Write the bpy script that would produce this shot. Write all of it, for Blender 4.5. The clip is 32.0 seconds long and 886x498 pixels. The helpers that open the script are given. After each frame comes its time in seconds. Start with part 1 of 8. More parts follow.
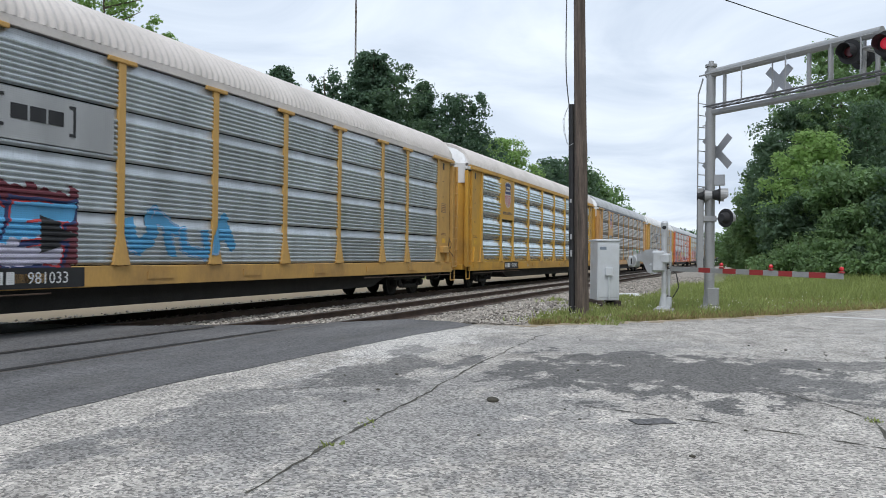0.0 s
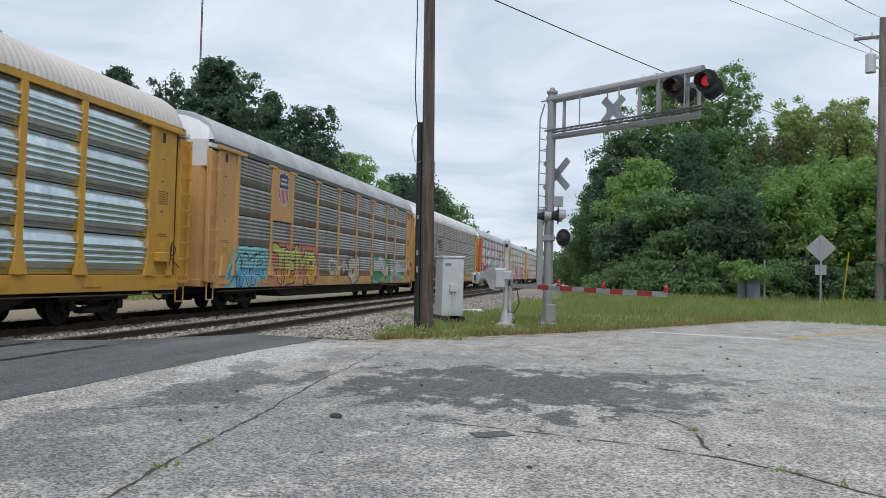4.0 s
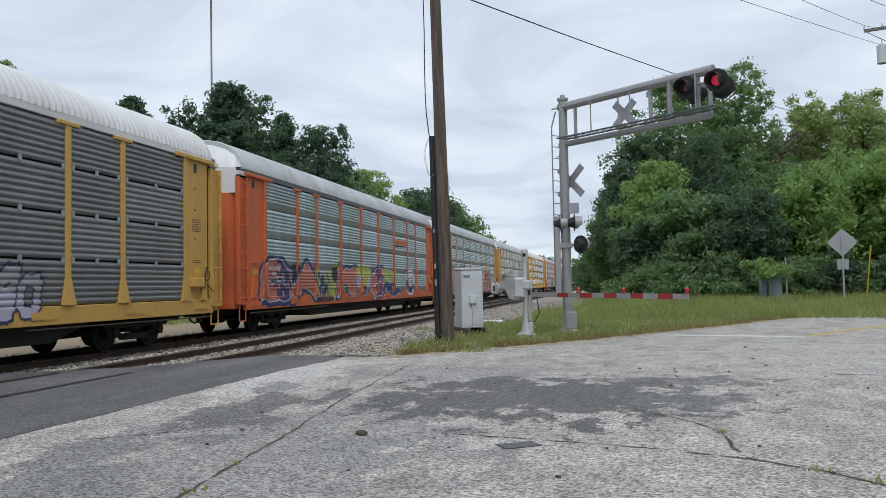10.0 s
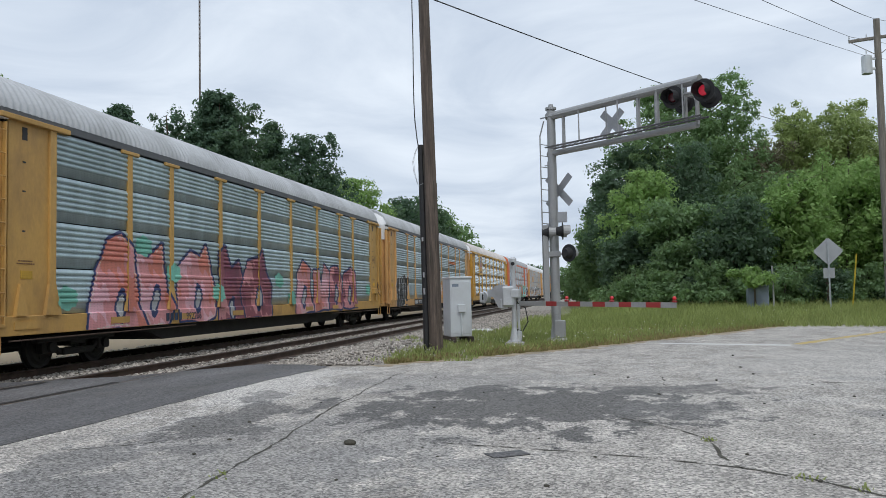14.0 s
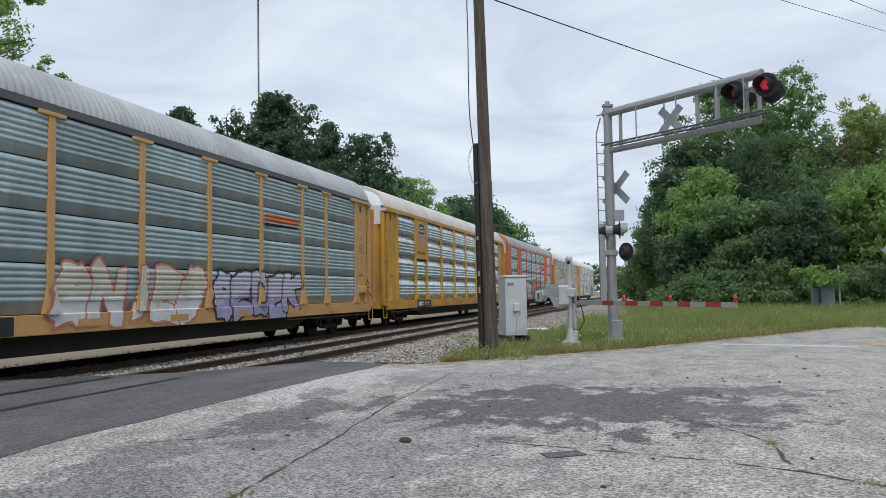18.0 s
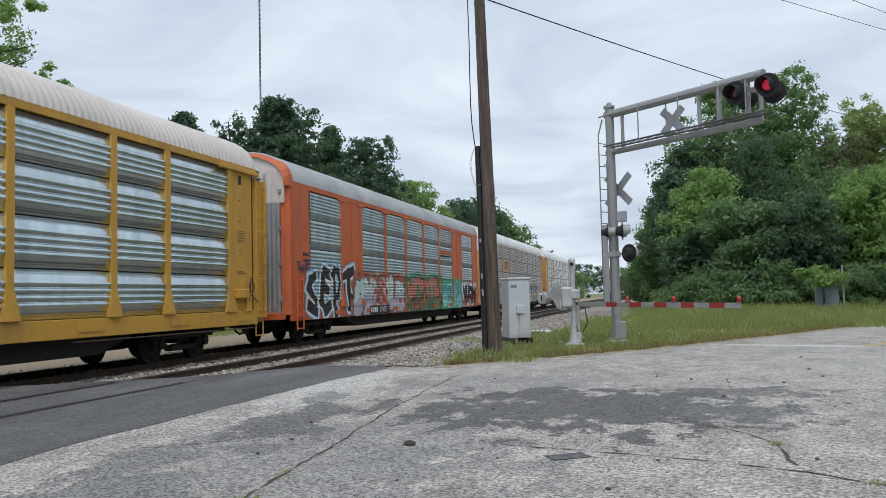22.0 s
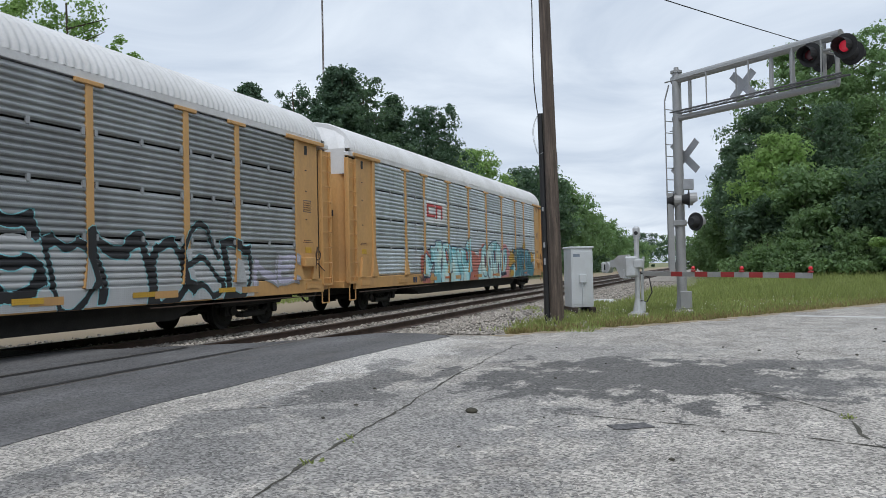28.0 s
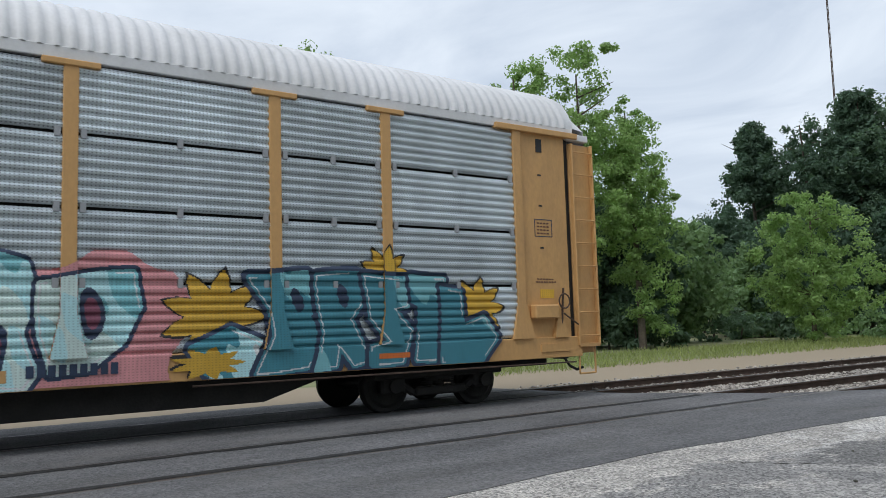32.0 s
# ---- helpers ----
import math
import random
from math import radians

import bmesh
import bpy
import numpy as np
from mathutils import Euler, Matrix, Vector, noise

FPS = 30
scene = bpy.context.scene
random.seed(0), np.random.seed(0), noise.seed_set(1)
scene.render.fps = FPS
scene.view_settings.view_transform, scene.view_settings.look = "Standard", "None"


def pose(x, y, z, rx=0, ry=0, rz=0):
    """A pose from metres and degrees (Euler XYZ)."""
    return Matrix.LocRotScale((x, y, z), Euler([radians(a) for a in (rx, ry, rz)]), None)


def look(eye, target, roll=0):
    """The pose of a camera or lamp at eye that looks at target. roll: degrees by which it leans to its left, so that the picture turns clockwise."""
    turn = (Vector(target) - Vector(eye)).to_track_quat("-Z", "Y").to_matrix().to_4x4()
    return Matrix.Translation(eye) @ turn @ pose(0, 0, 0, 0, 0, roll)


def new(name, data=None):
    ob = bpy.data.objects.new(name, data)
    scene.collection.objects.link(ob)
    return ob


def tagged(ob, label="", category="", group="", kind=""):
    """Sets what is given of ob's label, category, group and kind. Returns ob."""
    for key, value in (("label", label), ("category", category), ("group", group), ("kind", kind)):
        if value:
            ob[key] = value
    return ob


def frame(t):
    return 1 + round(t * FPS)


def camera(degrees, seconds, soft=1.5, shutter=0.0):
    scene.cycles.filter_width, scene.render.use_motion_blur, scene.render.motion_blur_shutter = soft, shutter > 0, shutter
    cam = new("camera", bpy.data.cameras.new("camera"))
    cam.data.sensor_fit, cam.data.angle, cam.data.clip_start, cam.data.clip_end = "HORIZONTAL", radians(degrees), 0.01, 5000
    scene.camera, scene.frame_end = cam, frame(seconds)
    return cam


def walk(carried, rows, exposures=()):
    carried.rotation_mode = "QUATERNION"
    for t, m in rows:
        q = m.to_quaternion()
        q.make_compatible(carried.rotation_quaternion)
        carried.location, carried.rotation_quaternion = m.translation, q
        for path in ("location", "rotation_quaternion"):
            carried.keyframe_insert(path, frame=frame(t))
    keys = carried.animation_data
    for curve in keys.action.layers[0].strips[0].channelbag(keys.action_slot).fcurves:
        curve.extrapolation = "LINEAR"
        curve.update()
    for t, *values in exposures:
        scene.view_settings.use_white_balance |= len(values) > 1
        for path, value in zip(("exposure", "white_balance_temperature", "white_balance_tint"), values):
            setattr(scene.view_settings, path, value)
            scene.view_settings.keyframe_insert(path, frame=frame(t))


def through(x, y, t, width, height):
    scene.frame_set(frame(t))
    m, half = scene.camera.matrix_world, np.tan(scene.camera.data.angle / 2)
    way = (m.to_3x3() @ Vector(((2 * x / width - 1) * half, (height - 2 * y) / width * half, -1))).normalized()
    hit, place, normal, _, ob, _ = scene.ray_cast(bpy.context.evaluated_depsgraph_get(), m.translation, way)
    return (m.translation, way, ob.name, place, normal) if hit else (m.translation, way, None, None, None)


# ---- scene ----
cam = camera(57.23, 32.0, soft=0.85, shutter=0.05)
# seconds, place in metres, turn in degrees
PATH = [
    (0, -0.000, -0.000, 1.350, 90.426, -0.622, 20.380),
    (0.5, -0.000, -0.000, 1.350, 90.713, 0.029, 14.389),
    (1, -0.000, -0.000, 1.350, 91.083, -0.253, 13.334),
    (1.5, -0.000, -0.000, 1.350, 91.045, -0.573, 12.858),
    (2, -0.000, -0.000, 1.350, 90.636, -0.478, 12.670),
    (2.5, -0.000, -0.000, 1.350, 90.479, -0.277, 13.328),
    (3, -0.000, -0.000, 1.350, 91.251, -0.922, 12.538),
    (3.5, -0.000, -0.000, 1.350, 91.530, -1.723, 10.503),
    (4, -0.000, -0.000, 1.350, 91.685, -1.522, 9.581),
    (4.5, -0.000, -0.000, 1.350, 92.114, -0.921, 9.770),
    (6.5, -0.000, -0.000, 1.350, 91.850, 0.080, 10.561),
    (7, -0.000, -0.000, 1.350, 91.369, 0.319, 10.585),
    (7.5, -0.000, -0.000, 1.350, 91.068, 0.631, 10.933),
    (8, -0.000, -0.000, 1.350, 91.331, 0.702, 11.227),
    (8.5, -0.000, -0.000, 1.350, 91.560, 0.773, 11.284),
    (9, -0.000, -0.000, 1.350, 91.768, 0.792, 10.927),
    (9.5, -0.000, -0.000, 1.350, 92.150, 0.961, 10.729),
    (10, -0.000, -0.000, 1.350, 92.573, 1.134, 10.901),
    (10.5, -0.000, -0.000, 1.350, 92.568, 0.913, 11.064),
    (11, -0.000, -0.000, 1.350, 91.829, 0.484, 10.556),
    (11.5, -0.000, -0.000, 1.350, 91.564, 0.765, 10.264),
    (12, -0.000, -0.000, 1.350, 91.760, 1.173, 10.237),
    (12.5, -0.000, -0.000, 1.350, 92.161, 1.422, 10.132),
    (13, -0.000, -0.000, 1.350, 92.640, 1.617, 9.843),
    (13.5, -0.000, -0.000, 1.350, 92.939, 1.171, 9.613),
    (14, -0.000, -0.000, 1.350, 93.172, 1.159, 10.100),
    (14.5, -0.000, -0.000, 1.350, 93.133, 0.857, 10.954),
    (16.5, -0.000, -0.000, 1.350, 92.264, 0.384, 11.459),
    (17, -0.000, -0.000, 1.350, 92.173, 0.327, 11.567),
    (17.5, -0.000, -0.000, 1.350, 92.587, 0.688, 12.420),
    (18, -0.000, -0.000, 1.350, 93.154, 0.988, 13.986),
    (18.5, -0.000, -0.000, 1.350, 93.483, 0.864, 14.729),
    (19, -0.000, -0.000, 1.350, 93.341, 0.607, 14.690),
    (19.5, -0.000, -0.000, 1.350, 93.332, -0.025, 14.553),
    (20, -0.000, -0.000, 1.350, 93.414, -0.197, 13.983),
    (20.5, -0.000, -0.000, 1.350, 93.262, 0.107, 13.425),
    (21, -0.000, -0.000, 1.350, 93.704, 0.219, 13.706),
    (21.5, -0.000, -0.000, 1.350, 93.722, 1.000, 14.161),
    (22, -0.000, -0.000, 1.350, 93.355, 1.414, 14.208),
    (22.5, -0.000, -0.000, 1.350, 93.152, 1.476, 14.849),
    (23, -0.000, -0.000, 1.350, 92.815, 1.442, 16.323),
    (23.5, -0.000, -0.000, 1.350, 92.491, 1.136, 17.139),
    (24, -0.000, -0.000, 1.350, 92.187, 0.936, 17.239),
    (24.5, -0.000, -0.000, 1.350, 91.834, 1.256, 17.030),
    (25, -0.000, -0.000, 1.350, 91.421, 1.270, 16.537),
    (25.5, -0.000, -0.000, 1.350, 91.039, 0.907, 16.301),
    (27.5, -0.000, -0.000, 1.350, 90.983, 1.641, 17.249),
    (28, -0.000, -0.000, 1.350, 91.256, 1.232, 18.567),
    (28.5, -0.000, -0.000, 1.350, 91.469, 1.058, 20.360),
    (29, -0.000, -0.000, 1.350, 91.803, 1.169, 22.923),
    (29.5, -0.000, -0.000, 1.350, 92.275, 1.677, 26.733),
    (30, -0.000, -0.000, 1.350, 93.149, 1.599, 36.100),
    (30.5, -0.000, -0.000, 1.350, 94.094, 1.374, 42.924),
    (31, -0.000, -0.000, 1.350, 94.630, 0.912, 45.530),
    (31.5, -0.000, -0.000, 1.350, 95.767, 1.190, 50.006),
    (32, -0.000, -0.000, 1.350, 95.436, 1.708, 53.314),
]
walk(cam, [(t, pose(*v)) for t, *v in PATH], [(0, 0.22), (0.5, 0.12), (1.0, 0.03), (28.5, 0.03), (30, -0.04), (31, 0.0), (31.6, 0.02), (32, 0.05)])


# ---- sky and sun: a bright overcast day, the sun high behind thin cloud ----
world = bpy.data.worlds.new("overcast_sky")
scene.world = world
world.use_nodes = True
wt = world.node_tree
wt.nodes.clear()


def wnode(kind, **values):
    n = wt.nodes.new(kind)
    for key, value in values.items():
        if key in n.inputs:
            n.inputs[key].default_value = value
    return n


w_out = wnode("ShaderNodeOutputWorld")
w_bg = wnode("ShaderNodeBackground", Strength=1.0)
w_sky = wnode("ShaderNodeTexSky")
w_sky.sky_type, w_sky.sun_disc = "NISHITA", False
w_sky.sun_elevation, w_sky.sun_rotation = radians(62), radians(150)
w_sky.air_density, w_sky.dust_density = 1.0, 2.0
w_scale = wnode("ShaderNodeVectorMath", )
w_scale.operation = "SCALE"
w_scale.inputs["Scale"].default_value = 0.10
# cloud deck: soft grey folds, stretched towards the horizon
w_co = wnode("ShaderNodeTexCoord")
w_sep = wnode("ShaderNodeSeparateXYZ")
w_add = wnode("ShaderNodeMath")
w_add.operation = "ADD"
w_add.inputs[1].default_value = 0.16
w_dx = wnode("ShaderNodeMath")
w_dx.operation = "DIVIDE"
w_dy = wnode("ShaderNodeMath")
w_dy.operation = "DIVIDE"
w_com = wnode("ShaderNodeCombineXYZ")
w_n1 = wnode("ShaderNodeTexNoise", Scale=1.35, Detail=7.0, Roughness=0.55, Distortion=0.7)
w_ramp = wnode("ShaderNodeValToRGB")
w_ramp.color_ramp.elements[0].position, w_ramp.color_ramp.elements[0].color = 0.30, (0.53, 0.62, 0.755, 1)
w_ramp.color_ramp.elements[1].position, w_ramp.color_ramp.elements[1].color = 0.68, (0.835, 0.915, 1.015, 1)
w_mix = wnode("ShaderNodeMixRGB")
w_mix.inputs[0].default_value = 0.93
L = wt.links.new
L(w_co.outputs["Generated"], w_sep.inputs[0])
L(w_sep.outputs["Z"], w_add.inputs[0])
L(w_sep.outputs["X"], w_dx.inputs[0]), L(w_add.outputs[0], w_dx.inputs[1])
L(w_sep.outputs["Y"], w_dy.inputs[0]), L(w_add.outputs[0], w_dy.inputs[1])
L(w_dx.outputs[0], w_com.inputs[0]), L(w_dy.outputs[0], w_com.inputs[1])
L(w_com.outputs[0], w_n1.inputs["Vector"])
L(w_n1.outputs["Fac"], w_ramp.inputs[0])
L(w_sky.outputs[0], w_scale.inputs[0])
L(w_scale.outputs[0], w_mix.inputs[1]), L(w_ramp.outputs[0], w_mix.inputs[2])
L(w_mix.outputs[0], w_bg.inputs["Color"])
L(w_bg.outputs[0], w_out.inputs["Surface"])

sun = new("sun", bpy.data.lights.new("sun", "SUN"))
sun.data.energy, sun.data.angle, sun.data.color = 1.3, radians(25), (1.0, 0.99, 0.97)
sun.matrix_world = look((12, -18, 40), (0, 8, 0))


# ---- materials ----
def mat(name, base, rough=0.7, metal=0.0, vary=0.25, scale=3.0, fine=40.0, bump=0.15, dirt=None, dirt_amount=0.0,
        dirt_scale=1.2, island=0.0, each=0.0, stretch=(1, 1, 1), emit=0.0, spec=0.5, see=0.0):
    """A weathered surface: base colour, broad stains, fine grain, relief; optionally varied by piece."""
    m = bpy.data.materials.new(name)
    m.use_nodes = True
    t = m.node_tree
    b = t.nodes["Principled BSDF"]
    link = t.links.new
    co = t.nodes.new("ShaderNodeTexCoord")
    mp = t.nodes.new("ShaderNodeMapping")
    mp.inputs["Scale"].default_value = stretch
    link(co.outputs["Object"], mp.inputs[0])
    broad = t.nodes.new("ShaderNodeTexNoise")
    broad.inputs["Scale"].default_value, broad.inputs["Detail"].default_value = scale, 6
    grain = t.nodes.new("ShaderNodeTexNoise")
    grain.inputs["Scale"].default_value, grain.inputs["Detail"].default_value = fine, 3
    link(mp.outputs[0], broad.inputs["Vector"]), link(mp.outputs[0], grain.inputs["Vector"])
    rgb = t.nodes.new("ShaderNodeRGB")
    rgb.outputs[0].default_value = (*base, 1)
    out = rgb.outputs[0]

    def brightness(colour, fac, low, high):
        r = t.nodes.new("ShaderNodeMapRange")
        r.inputs["From Min"].default_value, r.inputs["From Max"].default_value = 0.25, 0.75
        r.inputs["To Min"].default_value, r.inputs["To Max"].default_value = low, high
        link(fac, r.inputs["Value"])
        s = t.nodes.new("ShaderNodeVectorMath")
        s.operation = "SCALE"
        link(colour, s.inputs[0]), link(r.outputs[0], s.inputs["Scale"])
        return s.outputs[0]

    out = brightness(out, broad.outputs["Fac"], 1 - vary, 1 + vary)
    out = brightness(out, grain.outputs["Fac"], 1 - vary * 0.6, 1 + vary * 0.6)
    if island:
        g = t.nodes.new("ShaderNodeNewGeometry")
        r = t.nodes.new("ShaderNodeMapRange")
        r.inputs["To Min"].default_value, r.inputs["To Max"].default_value = 0.25, 0.75
        link(g.outputs["Random Per Island"], r.inputs["Value"])
        out = brightness(out, r.outputs[0], 1 - island, 1 + island)
    if each:
        g = t.nodes.new("ShaderNodeObjectInfo")
        r = t.nodes.new("ShaderNodeMapRange")
        r.inputs["To Min"].default_value, r.inputs["To Max"].default_value = 0.25, 0.75
        link(g.outputs["Random"], r.inputs["Value"])
        out = brightness(out, r.outputs[0], 1 - each, 1 + each)
    if dirt:
        stain = t.nodes.new("ShaderNodeTexNoise")
        stain.inputs["Scale"].default_value, stain.inputs["Detail"].default_value = dirt_scale, 8
        stain.inputs["Roughness"].default_value = 0.65
        link(mp.outputs[0], stain.inputs["Vector"])
        r = t.nodes.new("ShaderNodeMapRange")
        r.inputs["From Min"].default_value, r.inputs["From Max"].default_value = 0.46, 0.66
        r.inputs["To Max"].default_value = dirt_amount
        link(stain.outputs["Fac"], r.inputs["Value"])
        mx = t.nodes.new("ShaderNodeMixRGB")
        link(r.outputs[0], mx.inputs[0]), link(out, mx.inputs[1])
        mx.inputs[2].default_value = (*dirt, 1)
        out = mx.outputs[0]
    link(out, b.inputs["Base Color"])
    b.inputs["Roughness"].default_value, b.inputs["Metallic"].default_value = rough, metal
    b.inputs["Specular IOR Level"].default_value = spec
    if see:
        b.inputs["Transmission Weight"].default_value = see
    if bump:
        bp = t.nodes.new("ShaderNodeBump")
        bp.inputs["Strength"].default_value, bp.inputs["Distance"].default_value = bump, 0.02
        link(grain.outputs["Fac"], bp.inputs["Height"]), link(bp.outputs[0], b.inputs["Normal"])
    if emit:
        b.inputs["Emission Color"].default_value, b.inputs["Emission Strength"].default_value = (*base, 1), emit
    return m


def leaf_mat(name, base, through):
    """Foliage: two-tone leaves with light passing through them."""
    m = mat(name, base, rough=0.6, vary=0.35, scale=0.35, fine=3.0, bump=0, island=0.4, spec=0.25)
    t = m.node_tree
    b, out = t.nodes["Principled BSDF"], t.nodes["Material Output"]
    tr = t.nodes.new("ShaderNodeBsdfTranslucent")
    tr.inputs["Color"].default_value = (*through, 1)
    mx = t.nodes.new("ShaderNodeMixShader")
    mx.inputs[0].default_value = 0.42
    t.links.new(b.outputs[0], mx.inputs[1]), t.links.new(tr.outputs[0], mx.inputs[2])
    t.links.new(mx.outputs[0], out.inputs["Surface"])
    return m


M = {}
M["galv"] = mat("galvanised_steel", (0.42, 0.44, 0.46), 0.5, 0.75, 0.2, 1.5, 30, 0.05)
# greasy black steel, also painted shade for the cars' insides and end gaps
M["dark"] = mat("greasy_black_steel_and_shade", (0.018, 0.017, 0.016), 0.75, 0.2, 0.4, 3, 30, 0.2)
M["silver"] = mat("aluminium_paint", (0.36, 0.365, 0.37), 0.5, 0.3, 0.18, 2, 40, 0.06, (0.25, 0.24, 0.22), 0.35, 2.0)
M["gate_silver"] = mat("bright_aluminium_paint", (0.56, 0.575, 0.60), 0.45, 0.3, 0.15, 2, 40, 0.05, (0.35, 0.34, 0.32), 0.3, 2.5)
M["cabinet"] = mat("pale_grey_enamel", (0.62, 0.65, 0.68), 0.45, 0.1, 0.06, 2, 50, 0.03, (0.4, 0.4, 0.38), 0.3, 1.5)
M["wood"] = mat("creosoted_pole_wood", (0.13, 0.10, 0.082), 0.85, 0, 0.5, 3, 22, 0.8, (0.05, 0.04, 0.034), 0.85, 2.2, stretch=(6, 6, 0.35))
M["grey_wood"] = mat("weathered_pole_wood", (0.22, 0.20, 0.175), 0.85, 0, 0.35, 3, 25, 0.4, (0.09, 0.075, 0.06), 0.5, 1.2, stretch=(6, 6, 0.4))
M["bark"] = mat("bark", (0.10, 0.08, 0.06), 0.9, 0, 0.4, 3, 14, 0.6)
M["leaf_pine"] = leaf_mat("pine_needles", (0.080, 0.132, 0.090), (0.12, 0.21, 0.10))
M["leaf_dark"] = leaf_mat("dark_leaves", (0.098, 0.152, 0.10), (0.16, 0.27, 0.12))
M["leaf_mid"] = leaf_mat("broad_leaves", (0.155, 0.235, 0.12), (0.31, 0.48, 0.17))
M["leaf_light"] = leaf_mat("young_leaves", (0.213, 0.319, 0.112), (0.403, 0.605, 0.19))
M["leaf_olive"] = leaf_mat("olive_leaves", (0.246, 0.302, 0.129), (0.47, 0.582, 0.202))
M["leaf_brown"] = leaf_mat("bare_twigs", (0.19, 0.185, 0.123), (0.269, 0.269, 0.146))


# ---- building tools ----
def part(name, bm, material, parent=None, label=""):
    """Links a bmesh (or a finished mesh) as one mesh object, under its thing if one is given."""
    if isinstance(bm, bmesh.types.BMesh):
        me = bpy.data.meshes.new(name)
        bm.to_mesh(me)
        bm.free()
    else:
        me = bm
    for one in material if isinstance(material, (list, tuple)) else [material]:
        if not me.materials or one.name not in [k.name for k in me.materials]:
            me.materials.append(one)
    ob = new(name, me)
    if parent is not None:
        ob.parent = parent
    if label:
        ob["label"] = label
    return ob


def thing(name, m, label, category, group="", kind=""):
    ob = new(name)
    ob.empty_display_size = 0.2
    ob.matrix_basis = m
    return tagged(ob, label, category, group, kind)


def box(bm, x0, x1, y0, y1, z0, z1, bevel=0.0, m=None):
    made = bmesh.ops.create_cube(bm, size=1, matrix=Matrix.Translation(((x0 + x1) / 2, (y0 + y1) / 2, (z0 + z1) / 2)) @ Matrix.Diagonal((abs(x1 - x0), abs(y1 - y0), abs(z1 - z0), 1)))
    if bevel:
        edges = list({e for v in made["verts"] for e in v.link_edges})
        r = bmesh.ops.bevel(bm, geom=edges, offset=bevel, segments=1, affect="EDGES", profile=0.5)
        made = {"verts": list({v for f in r["faces"] for v in f.verts} | {v for v in made["verts"] if v.is_valid})}
    if m is not None:
        bmesh.ops.transform(bm, matrix=m, verts=[v for v in made["verts"] if v.is_valid])
    return bm


def tube(bm, a, b, r, r2=None, n=10, caps=True):
    a, b = Vector(a), Vector(b)
    way = b - a
    turn = way.to_track_quat("Z", "Y").to_matrix().to_4x4()
    bmesh.ops.create_cone(bm, cap_ends=caps, segments=n, radius1=r, radius2=r if r2 is None else r2, depth=way.length,
                          matrix=Matrix.Translation((a + b) / 2) @ turn)
    return bm


def sweep(pts, r, n=5, name="sweep"):
    """One unbroken round cord along points."""
    pts = [Vector(p) for p in pts]
    v, f = [], []
    for k, p in enumerate(pts):
        way = (pts[min(k + 1, len(pts) - 1)] - pts[max(k - 1, 0)]).normalized()
        u = way.cross(Vector((0.13, 0.21, 0.97))).normalized()
        w = way.cross(u)
        v += [p + (u * math.cos(a) + w * math.sin(a)) * r for a in [2 * math.pi * i / n for i in range(n)]]
        if k:
            f += [((k - 1) * n + i, (k - 1) * n + (i + 1) % n, k * n + (i + 1) % n, k * n + i) for i in range(n)]
    f += [tuple(range(n)), tuple(range(len(v) - n, len(v)))]
    return mesh_of(name, v, f)


def B():
    return bmesh.new()


def mesh_of(name, verts, faces, slots=None):
    me = bpy.data.meshes.new(name)
    me.from_pydata([tuple(map(float, v)) for v in verts], [], [tuple(map(int, f)) for f in faces])
    if slots is not None:
        me.polygons.foreach_set("material_index", np.asarray(slots, dtype=np.int32))
    me.update()
    return me


def quads_mesh(name, corners):
    """A mesh of loose quads from an array of shape (n, 4, 3)."""
    n = len(corners)
    me = bpy.data.meshes.new(name)
    me.vertices.add(n * 4), me.loops.add(n * 4), me.polygons.add(n)
    me.vertices.foreach_set("co", corners.astype(np.float32).ravel())
    me.loops.foreach_set("vertex_index", np.arange(n * 4, dtype=np.int32))
    me.polygons.foreach_set("loop_start", np.arange(0, n * 4, 4, dtype=np.int32))
    me.update(calc_edges=True)
    return me


def smooth(ob, angle=40):
    me = ob.data
    me.polygons.foreach_set("use_smooth", [True] * len(me.polygons))
    me.set_sharp_from_angle(angle=radians(angle))
    return ob


def words(text, size, depth=0.004):
    """Lettering as a mesh, its left foot at the origin, reading along x, upright in y."""
    cu = bpy.data.curves.new("lettering", "FONT")
    cu.body, cu.size, cu.extrude, cu.resolution_u = text, size, depth, 2
    ob = bpy.data.objects.new("lettering", cu)
    scene.collection.objects.link(ob)
    bpy.context.view_layer.update()
    me = bpy.data.meshes.new_from_object(ob.evaluated_get(bpy.context.evaluated_depsgraph_get()))
    bpy.data.objects.remove(ob)
    return me


# ---- ground, pavement and tracks ----
# x to the right of the camera, y along the tracks, z = 0 at the level crossing and the rail heads
NEAR_TRACK, FAR_TRACK, GAUGE = -8.53, -12.0, 1.51
HEADING = radians(0.89)
SKEW = math.tan(HEADING)


def rail_pose(x, along, z=0.012):
    """A place on a line beside the tracks, which bear a little to the right of the y axis."""
    return pose(x + along * math.sin(HEADING), along * math.cos(HEADING), z, 0, 0, -0.89)


def level(x, y):
    """Height of the natural ground."""
    z = -0.035
    east = x
    x = x - SKEW * (min(max(y, -60), 400) - 10)
    if x < -5.6:
        z -= 0.12 * min(1, (-5.6 - x) / 1.0)
    if x < -14.2:
        z += 0.10 * min(1, (-14.2 - x) / 3.0)
    x = east
    r = math.hypot(x, y)
    if x > -3 and r > 30:
        z += 0.022 * min(r - 30, 30) * min(1, (x + 3) / 6)
    return z


